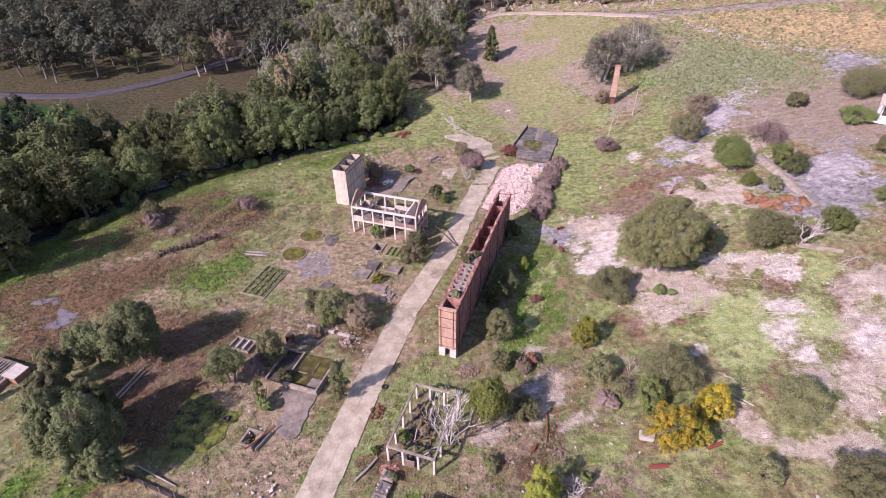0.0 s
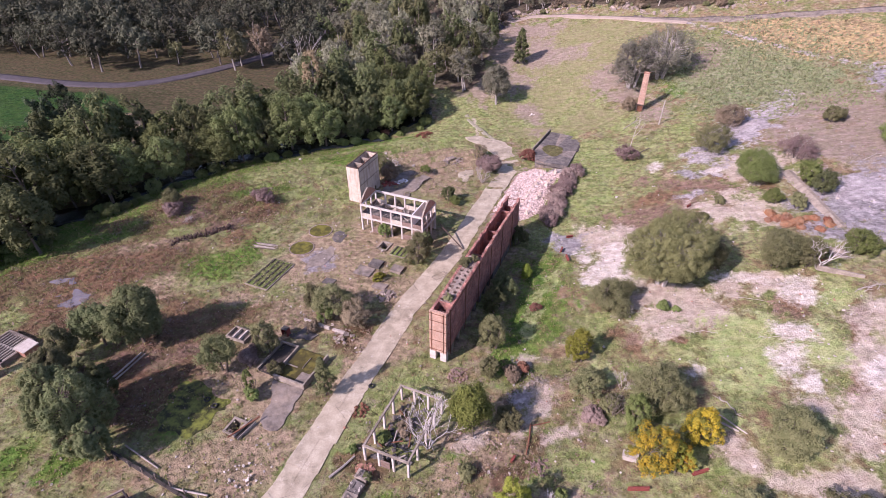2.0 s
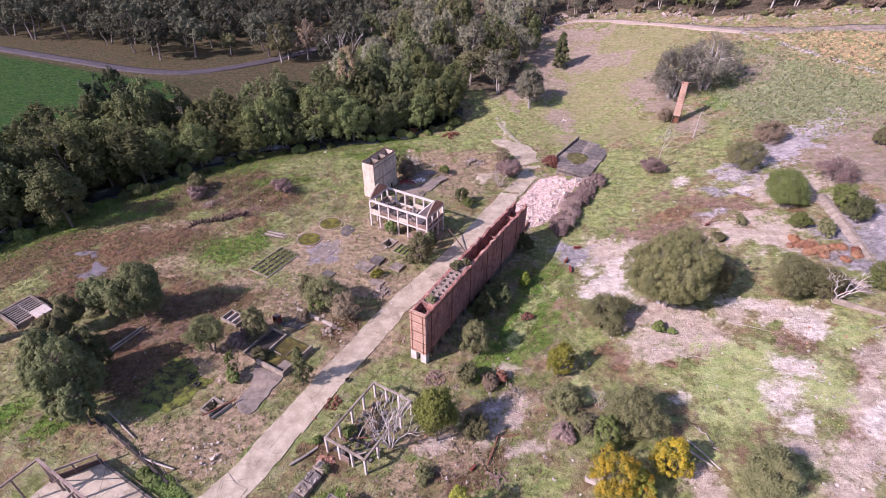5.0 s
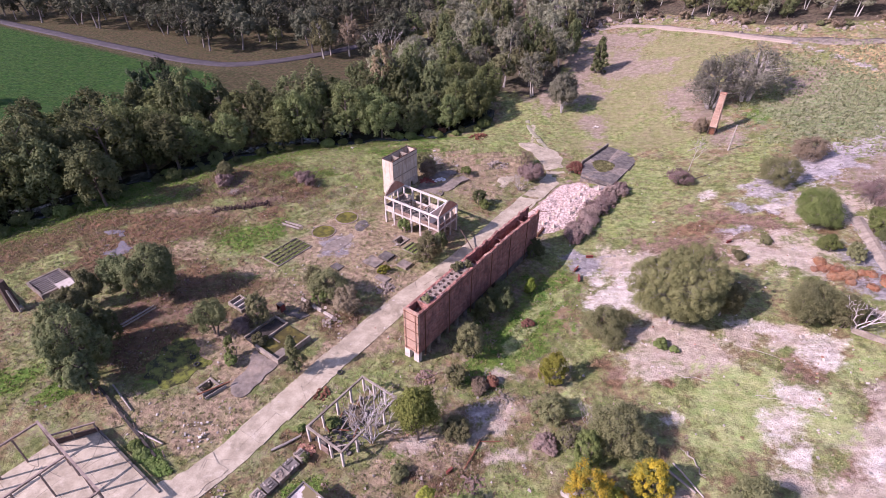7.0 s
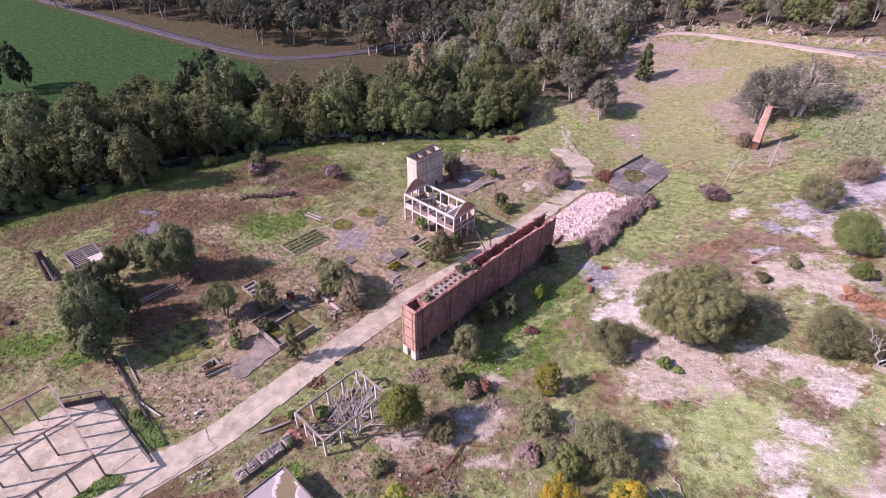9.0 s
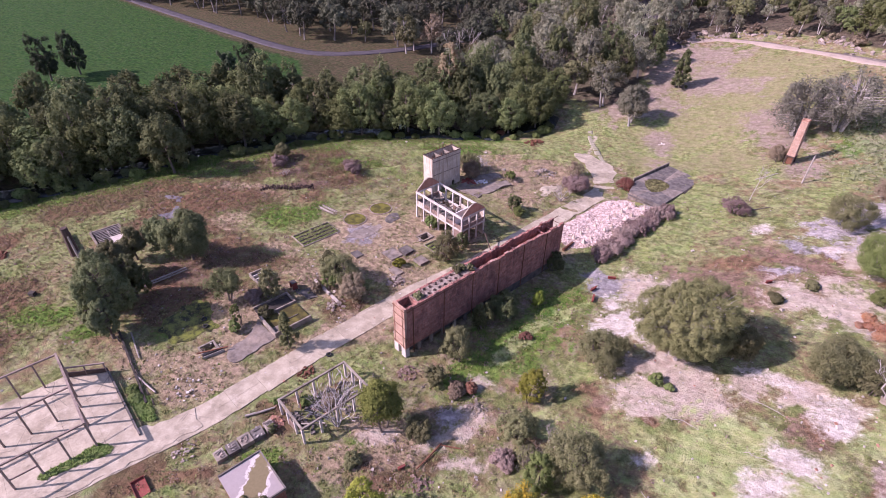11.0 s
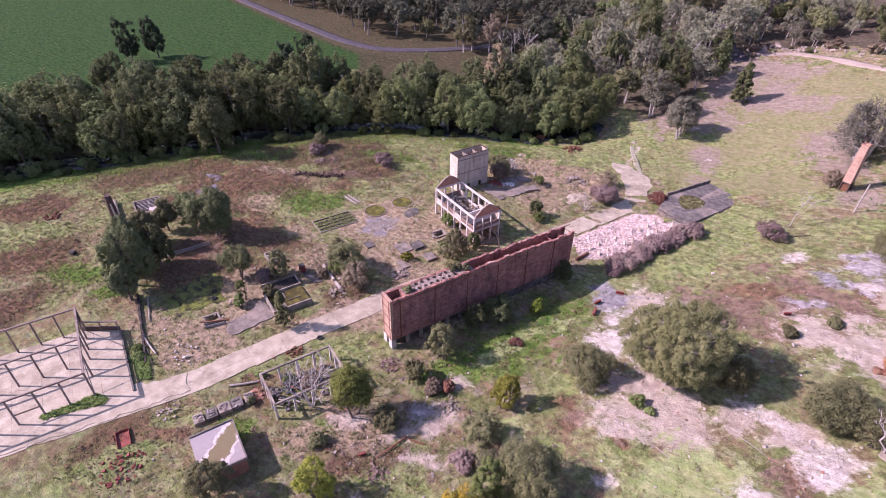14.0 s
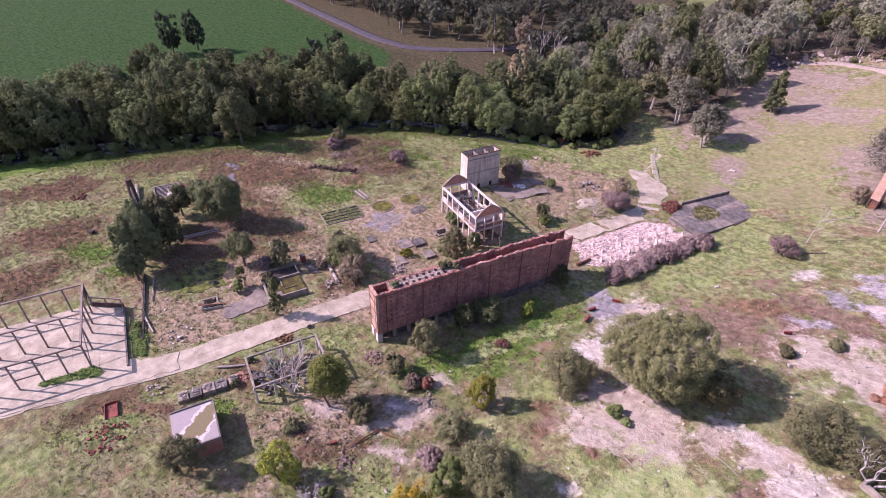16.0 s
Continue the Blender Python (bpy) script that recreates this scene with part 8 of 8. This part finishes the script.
def white_building():
    x, y = 100.0, 111.6
    ob = thing("white_building", pose(x, y, ground(x, y) - 0.3, 0, 0, -38), "white rendered building with an open dark verandah", "building")
    lx, ly, h = 9.0, 7.0, 3.4
    geo = Geo()
    geo.box(-lx / 2, 1.2, 0, lx / 2, ly, h)
    part("wall", geo, WHITE, ob)
    geo = Geo()
    geo.box(-lx / 2 - 0.3, -0.8, h, lx / 2 + 0.3, ly + 0.3, h + 0.25)
    part("roof", geo, PALE, ob)
    for k in range(5):
        geo = Geo()
        geo.post(-lx / 2 + 0.2 + k * 2.15, -0.5, 0, h, 0.25, 0.25)
        part("post", geo, WHITE, ob)
    # opaque near-black panels, painted for the unlit room behind
    for k in range(3):
        geo = Geo()
        geo.box(-3.6 + k * 2.8, 1.12, 0.6, -1.6 + k * 2.8, 1.2, 2.6)
        part("window", geo, NEARBLACK, ob)
    geo = Geo()
    geo.box(-lx / 2 - 1.6, -2.2, -0.2, lx / 2, 1.2, 0.15)
    part("step", geo, WHITE, ob)


white_building()

# ---- posts, logs, fences, oddments ----


def upright(name, x, y, h, r, material, label, category, lean=(0.0, 0.0)):
    ob = thing(name, pose(x, y, ground(x, y)), label, category)
    geo = Geo()
    geo.tube([(0, 0, -0.3), (lean[0] * 0.5, lean[1] * 0.5, h * 0.5), (lean[0], lean[1], h)], [r * 1.15, r, r * 0.8], 8)
    part("shaft", geo, material, ob)


upright("dead_tree", 51.6, 140.6, 6.6, 0.17, TIMBER, "bare grey dead trunk standing on the slope", "tree", (0.2, 0.1))
upright("iron_stack", -68.2, 47.4, 6.2, 0.75, STEEL, "tall dark rusted iron stack in the grass", "stack")
upright("timber_post", -66.9, 47.2, 4.6, 0.2, TIMBER, "pale timber post beside the stack", "post", (-0.5, 0.0))
for k in range(9):
    upright("fence_post", -41.6 + k * 2.2, 38.0 - k * 0.72, 1.3, 0.09, BEAM, "short weathered fence post", "post", (0.05, 0))


def log(x0, y0, x1, y1, r, material, label, name="fallen_log", z=0.1):
    geo = Geo()
    a, b = Vector((x0, y0, ground(x0, y0) + r * 0.8 + z)), Vector((x1, y1, ground(x1, y1) + r * 0.8 + z))
    m = a.lerp(b, 0.5) + Vector((0.1, -0.05, 0.04))
    geo.tube([a, m, b], [r, r * 0.92, r * 0.75], 7)
    tagged(part(name, geo, material), label, name.split("_")[-1])


for k in range(7):
    log(-40.2 + 0.45 * (k % 3), 86.9 - 0.34 * k, -35.4 + 0.5 * (k % 2), 86.2 - 0.3 * k, 0.09, TIMBER if k % 3 else BARK, "stripped log in a loose row on the grass")


def branch(points, r, seed, label):
    """A crooked fallen branch with a few side twigs."""
    rng = random.Random(seed)
    geo = Geo()
    line = []
    for (ax, ay), (bx, by) in zip(points, points[1:]):
        for k in range(4):
            x, y = ax + (bx - ax) * k / 4 + rng.gauss(0, 0.12), ay + (by - ay) * k / 4 + rng.gauss(0, 0.12)
            line.append(Vector((x, y, ground(x, y) + r + rng.uniform(0.02, 0.16))))
    geo.tube(line, [r * (1 - 0.7 * k / len(line)) for k in range(len(line))], 5)
    for p in line[1:]:
        if rng.random() < 0.6:
            q = p + Vector((rng.uniform(-1.0, 1.0), rng.uniform(-1.0, 1.0), rng.uniform(0.0, 0.35)))
            geo.tube([p, p.lerp(q, 0.5) + Vector((0.05, -0.05, 0.04)), q], [r * 0.5, r * 0.4, r * 0.2], 4)
    tagged(part("fallen_branch", geo, TIMBER), label, "branch")


branch([(38.1, 63.4), (40.6, 63.6), (43.4, 62.6)], 0.07, 1, "crooked pale branch on bare soil")
branch([(47.2, 61.4), (49.6, 61.1), (52.3, 60.3)], 0.06, 2, "crooked pale branch on thin grass")
branch([(39.0, 50.8), (39.8, 49.2), (40.8, 46.9)], 0.11, 3, "grey fallen branch beside bushes")
branch([(46.3, 71.0), (49.6, 69.8), (52.7, 68.1)], 0.06, 4, "thin pale branch on bare soil")
for k in range(5):
    branch([(63.6 + 0.7 * k, 69.0 + 0.5 * (k % 2)), (65.4 + 0.6 * k, 69.8 + 0.2 * k), (66.4 + 0.7 * k, 70.6 - 0.4 * k)], 0.07, 10 + k, "grey fallen branch in a brush heap")
    branch([(55.6 + 0.5 * k, 47.6 - 0.5 * (k % 3)), (57.0 + 0.3 * k, 46.6), (57.8, 44.8 + 0.5 * k)], 0.07, 20 + k, "grey fallen branch in a brush heap")
log(36.0, 48.4, 39.6, 45.4, 0.18, TIMBER, "grey fallen branch beside bushes")
log(37.4, 49.0, 40.4, 45.0, 0.12, TIMBER, "grey fallen branch beside bushes")
log(14.0, 47.2, 13.2, 42.4, 0.13, RUST, "rusty brown pipe in bare soil", "rusty_pipe")
log(16.6, 47.8, 14.0, 47.0, 0.1, RUST, "rusty brown pipe in bare soil", "rusty_pipe")
log(42.8, 141.0, 47.0, 145.0, 0.11, TIMBER, "dark fallen trunk on the slope")
log(41.0, 124.0, 46.4, 127.5, 0.12, BARK, "dark fallen trunk on the slope")
log(-48.5, 47.8, -46.2, 55.3, 0.18, TIMBER, "long pale timber beam on the ground", "timber_beam")
log(-47.9, 47.6, -45.6, 55.1, 0.15, TIMBER, "long pale timber beam on the ground", "timber_beam")
# the ditch's deep shade, put in as a row of near-black bars
geo = Geo()
for k in range(8):
    s = k / 8
    a, b = (-41.4 + 16.6 * s, 38.6 - 6.9 * s), (-41.4 + 16.6 * (s + 0.12), 38.6 - 6.9 * (s + 0.12))
    geo.bar((*a, ground(*a) + 0.1), (*b, ground(*b) + 0.1), 0.3, 0.7)
tagged(part("ditch_wall", geo, NEARBLACK), "low near-black bar standing for the ditch's shade", "wall")
log(-39.4, 39.4, -33.4, 36.6, 0.12, TIMBER, "timber rail along the ditch", "timber_beam")
log(-30.6, 34.2, -25.4, 33.6, 0.14, TIMBER, "timber rail along the ditch", "timber_beam")
log(-76.0, 50.6, -66.4, 47.4, 0.4, TANK, "long low concrete kerb in the grass", "concrete_kerb", 0.3)
log(-11.4, 37.2, -8.9, 40.4, 0.18, TIMBER, "short timber on the verge")
log(12.8, 97.5, 13.6, 101.0, 0.3, RUST, "rusty steel member in the rubble", "steel_beam")
branch([(84.0, 108.5), (88.0, 110.4), (92.5, 112.0)], 0.08, 30, "thin pale branch on the bank")


def girder(x, y, turn, long):
    ob = thing("steel_girder", pose(x, y, ground(x, y) + 0.15, 0, 0, turn), "rusty red steel girder lying on grass", "girder")
    for z in (0.0, 0.4):
        geo = Geo()
        geo.box(-long / 2, -0.16, z, long / 2, 0.16, z + 0.05)
        part("flange", geo, OXIDE, ob)
    geo = Geo()
    geo.box(-long / 2, -0.025, 0.05, long / 2, 0.025, 0.4)
    part("web", geo, OXIDE, ob)


for x, y, t, l in ((33.6, 40.0, 20, 2.2), (26.2, 38.0, 5, 2.6), (21.8, 88.0, 70, 1.6), (23.8, 92.5, 20, 1.4), (22.6, 85.0, 100, 1.8), (47.8, 98.6, 40, 1.2), (11.5, 41.6, 60, 1.0)):
    girder(x, y, t, l)


def tyre(x, y):
    ob = thing("rubber_ring", pose(x, y, ground(x, y) + 0.08), "old black rubber ring lying on the verge", "scrap")
    geo = Geo()
    n = 20
    for k in range(n):
        a, b = 2 * math.pi * k / n, 2 * math.pi * (k + 1) / n
        prof = [(0.26, 0.02), (0.42, 0.0), (0.48, 0.1), (0.42, 0.2), (0.26, 0.18)]
        for (r0, z0), (r1, z1) in zip(prof, prof[1:]):
            geo.add([(r0 * math.cos(a), r0 * math.sin(a), z0), (r1 * math.cos(a), r1 * math.sin(a), z1), (r1 * math.cos(b), r1 * math.sin(b), z1), (r0 * math.cos(b), r0 * math.sin(b), z0)], ((0, 1, 2, 3),))
    part("carcass", geo, BLACK, ob)


for x, y in ((-9.0, 52.0), (-30.5, 46.6), (-32.0, 47.6), (12.9, 57.8)):
    tyre(x, y)

# the green pond and the muddy puddle
for name, cx, cy, a, b, m, label, cat in (("pond", -33.4, 46.2, 5.0, 4.6, POND, "still dark green algae pond", "pond"), ("mud_puddle", -66.8, 67.2, 3.4, 2.2, BLUEMUD, "bluish grey mud puddle on the flat", "puddle"),
                                          ("mud_puddle", -70.6, 71.4, 2.4, 1.2, BLUEMUD, "bluish grey mud puddle on the flat", "puddle")):
    geo = Geo()
    ring_pts = []
    for k in range(48):
        q = 2 * math.pi * k / 48
        w = 0.35 + 1.2 * float(fbm(np.array([cx + 3 * math.cos(q)]), np.array([cy + 3 * math.sin(q)]), 2.5, 9)[0])
        ring_pts.append((cx + a * w * math.cos(q), cy + b * w * math.sin(q)))
    geo.prism(ring_pts, -0.6, 0.0 if name == "pond" else 0.03)
    tagged(part(name, geo, m), label, cat, kind="structure")

# a broken low wall of rough stone, and oddments
ob = thing("broken_wall", pose(0, 0, 0), "low broken wall of pale rough stone", "wall")
rng = random.Random(33)
for k in range(14):
    if k in (4, 9):
        continue
    s = k / 14
    x, y = -22.9 + 7.4 * s, 64.8 - 2.5 * s
    geo = Geo()
    geo.bar((x, y, ground(x, y) + 0.15), (x + 0.5, y - 0.17, ground(x, y) + 0.15 + rng.uniform(-0.05, 0.1)), 0.4, rng.uniform(0.5, 0.8))
    part("stone", geo, STONE, ob)
ob = thing("concrete_block", site(26.1, 42.4), "broken pale concrete block beside wattles", "block")
geo = Geo()
geo.box(-0.9, -0.5, -0.2, 0.9, 0.5, 0.7, 0.08, rng)
part("block", geo, STONE, ob)
ob = thing("brick_block", site(-64.2, 54.2, 0.0), "small square pinkish brick block by the tank", "block")
geo = Geo()
geo.box(-1.1, -1.1, -0.3, 1.1, 1.1, 1.3, 0.04, rng)
part("block", geo, GABLE, ob)
geo = Geo()
geo.box(-1.25, -1.25, 1.3, 1.25, 1.25, 1.45, 0.02, rng)
part("cap", geo, STONE, ob)
ob = thing("red_tray", site(-14.4, 23.4), "rusty red steel tray on the verge", "tray")
for a, b, c, d, h in ((-1.3, -0.8, 1.3, 0.8, 0.08), (-1.3, -0.8, 1.3, -0.74, 0.4), (-1.3, 0.74, 1.3, 0.8, 0.4), (-1.3, -0.74, -1.24, 0.74, 0.4)):
    geo = Geo()
    geo.box(a, b, 0, c, d, h)
    part("plate", geo, OXIDE, ob)
ob = thing("old_box", pose(-62.8, 36.6, ground(-62.8, 36.6), 0, 0, 20), "small dark box in the grass", "box")
geo = Geo()
geo.box(-0.5, -0.4, -0.1, 0.5, 0.4, 0.7, 0.04, rng)
part("box", geo, NEARBLACK, ob)

# ---- grasses ----


def turf(name, count, seed, kinds, size, material, label, box, base=0.1, blades=3):
    """Small clumps of blades where a cover grows."""
    r = np.random.RandomState(seed)
    x, y = r.uniform(box[0], box[1], count), r.uniform(box[2], box[3], count)
    w = np.full(count, base)
    for kind, k in kinds:
        w = w + k * cover(kind, x, y)
    w = w * np.clip(1 - 0.9 * cover("dirt", x, y) - 1.0 * cover("white", x, y) - 0.9 * cover("grey", x, y), 0.12, 1)
    w = w * (1 - 0.72 * step(x, 18, 28))
    keep = r.uniform(0, 1, count) < w * (0.35 + 1.3 * fbm(x, y, 3.0, seed))
    u, v = turned(x, y, -9, 58, GRID + 1.2)
    keep &= ~((np.abs(u) < 2.5) & (np.abs(v) < 70))
    for cx, cy, a, b, turn in FLATS[1:]:
        u, v = turned(x, y, cx, cy, turn)
        keep &= ~((np.abs(u) < a - 1.0) & (np.abs(v) < b - 1.0) & (r.uniform(0, 1, count) < 0.9))
    keep &= ~((x < -20) & (y < 31) & (x > -50))
    x, y = x[keep], y[keep]
    n = len(x)
    z = relief(x, y)
    s = size * r.uniform(0.5, 1.5, n)
    verts = np.zeros((n, blades, 3, 3))
    for k in range(blades):
        a = r.uniform(0, 2 * np.pi, n)
        lean = r.uniform(0.15, 0.9, n) * s
        h = s * r.uniform(0.5, 1.0, n)
        wide = s * r.uniform(0.25, 0.5, n)
        ca, sa = np.cos(a), np.sin(a)
        ox, oy = x + r.normal(size=n) * s * 0.25, y + r.normal(size=n) * s * 0.25
        verts[:, k, 0] = np.stack([ox - sa * wide, oy + ca * wide, z - 0.03], 1)
        verts[:, k, 1] = np.stack([ox + sa * wide, oy - ca * wide, z - 0.03], 1)
        verts[:, k, 2] = np.stack([ox + ca * lean, oy + sa * lean, z + h], 1)
    me = soup(name, verts.reshape(-1, 3), np.arange(n * blades * 3).reshape(-1, 3))
    tagged(part(name, me, material), label, "grass", kind="stuff")


NEAR = (-100, 100, 15, 135)
turf("green_grass", 190000, 1, (("green", 0.3), ("lush", 0.45), ("lawn", 0.2)), 0.24, GRASS, "tufts of green grass and weeds", NEAR, 0.05)
turf("lush_weeds", 80000, 2, (("lush", 0.6),), 0.26, LUSHTUFT, "patches of lush green weeds", NEAR, 0.008)
turf("dry_grass", 120000, 3, (("brown", 0.25), ("straw", 0.35), ("green", 0.08)), 0.24, HAY, "tufts of dry straw-coloured grass", NEAR, 0.07)
turf("brown_weeds", 70000, 4, (("brown", 0.3), ("red", 0.4)), 0.24, HEATH, "patches of brown dead weeds", NEAR, 0.03)
FAR = (-30, 135, 135, 225)
turf("slope_weeds", 260000, 5, (("weed", 0.9), ("green", 0.0)), 0.5, WEEDS, "coarse green weeds on the far slope", FAR, 0.0)
turf("plateau_grass", 16000, 6, (("yellow", 0.6), ("straw", 0.01)), 0.6, HAY, "dry golden grass on the plateau", FAR, 0.0)


def scrub(name, count, seed, kinds, size, material, label, base):
    """Low mounds of weed and thorn, knee to waist high."""
    r = np.random.RandomState(seed)
    x, y = r.uniform(-95, 95, count), r.uniform(15, 140, count)
    w = np.full(count, base)
    for kind, k in kinds:
        w = w + k * cover(kind, x, y)
    w = w * np.clip(1 - 1.1 * cover("dirt", x, y) - 1.2 * cover("white", x, y) - cover("grey", x, y), 0.06, 1)
    w = w * (1 - 0.6 * step(x, 18, 28))
    keep = r.uniform(0, 1, count) < w * (0.2 + 1.6 * fbm(x, y, 5.0, seed))
    u, v = turned(x, y, -9, 58, GRID + 1.2)
    keep &= ~((np.abs(u) < 3.2) & (np.abs(v) < 70))
    for cx, cy, a, b, turn in FLATS[1:]:
        u, v = turned(x, y, cx, cy, turn)
        keep &= ~((np.abs(u) < a - 0.6) & (np.abs(v) < b - 0.6))
    keep &= ~((x < -20) & (y < 31) & (x > -50))
    x, y = x[keep], y[keep]
    s = size * r.uniform(0.5, 1.5, len(x))
    c = np.stack([x, y, relief(x, y) + s * 0.22], 1)
    v, f = tuft_cloud(c, s, 28, size * 0.28, seed, 0.7, (1, 1, 0.5), False)
    tagged(part(name, soup(name, v, f), material), label, "scrub", kind="stuff")


scrub("thicket_scrub", 14000, 15, (("thicket", 0.55),), 0.7, OLIVE, "tangled olive undergrowth between the bushes", 0.0)
scrub("thicket_twigs", 10000, 16, (("thicket", 0.5),), 0.75, PURPLE, "tangled bare purple-grey brambles between bushes", 0.0)
scrub("thicket_weeds", 9000, 17, (("thicket", 0.45),), 0.6, HEATH, "dead brown weeds between the bushes", 0.0)
scrub("olive_scrub", 30000, 11, (("green", 0.12), ("brown", 0.1), ("weed", 0.1)), 0.55, OLIVETUFT, "low olive scrub scattered on the flat", 0.07)
scrub("brown_scrub", 30000, 12, (("brown", 0.15), ("red", 0.25), ("heath", 0.55)), 0.6, HEATHTUFT, "low rust-brown dead scrub", 0.02)
scrub("purple_scrub", 10000, 13, (("brown", 0.12), ("red", 0.25), ("heath", 0.2)), 0.65, PURPLE, "low bare purple-grey scrub", 0.04)
scrub("green_scrub", 26000, 14, (("lush", 0.4), ("green", 0.05)), 0.5, LUSHTUFT, "low mounds of fresh green weeds", 0.012)


def grass_bed(name, poly, z, count, label, seed):
    """Tufts over one small bed."""
    r = random.Random(seed)
    xs, ys = [p[0] for p in poly], [p[1] for p in poly]
    spots = []
    while len(spots) < count:
        p = (r.uniform(min(xs), max(xs)), r.uniform(min(ys), max(ys)))
        if inside(*p, poly):
            spots.append((*p, z + 0.06))
    v, f = tuft_cloud(np.array(spots), 0.3, 14, 0.22, seed, 0.6, (1, 1, 0.5), False)
    tagged(part(name, soup(name, v, f), LUSHTUFT if seed % 2 else OLIVETUFT), label, "grass", kind="stuff")


grass_bed("island_grass", [(-26.6, 18.0), (-25.6, 17.8), (-23.6, 21.6), (-21.9, 24.4), (-22.3, 25.2), (-24.6, 24.6), (-25.2, 22.0)], 0.15, 150, "tufts of grass growing through the forecourt", 31)
grass_bed("bed_grass", [tuple((pose(-36.7, 73.7, 0, 0, 0, GRID) @ Vector((u, v, 0)))[:2]) for u, v in ((0.1, 0.1), (4.5, 0.1), (4.5, 8.0), (0.1, 8.0))], 0.22, 130, "dark green sedge tufts in the filter bed", 34)
grass_bed("platform_grass", [(23.3 + 2.6 * math.cos(q) + 0.5 * math.sin(2 * q), 130.6 + 3.4 * math.sin(q)) for q in np.linspace(0, 6.0, 16)], 2.25, 160, "rough grass in the hole of the platform", 32)
grass_bed("verge_creeper", [(-30.0, 32.7), (-25.2, 32.6), (-21.4, 30.6), (-22.8, 29.7), (-26.5, 30.5)], 0.12, 260, "thick green creeper beside the forecourt", 33)
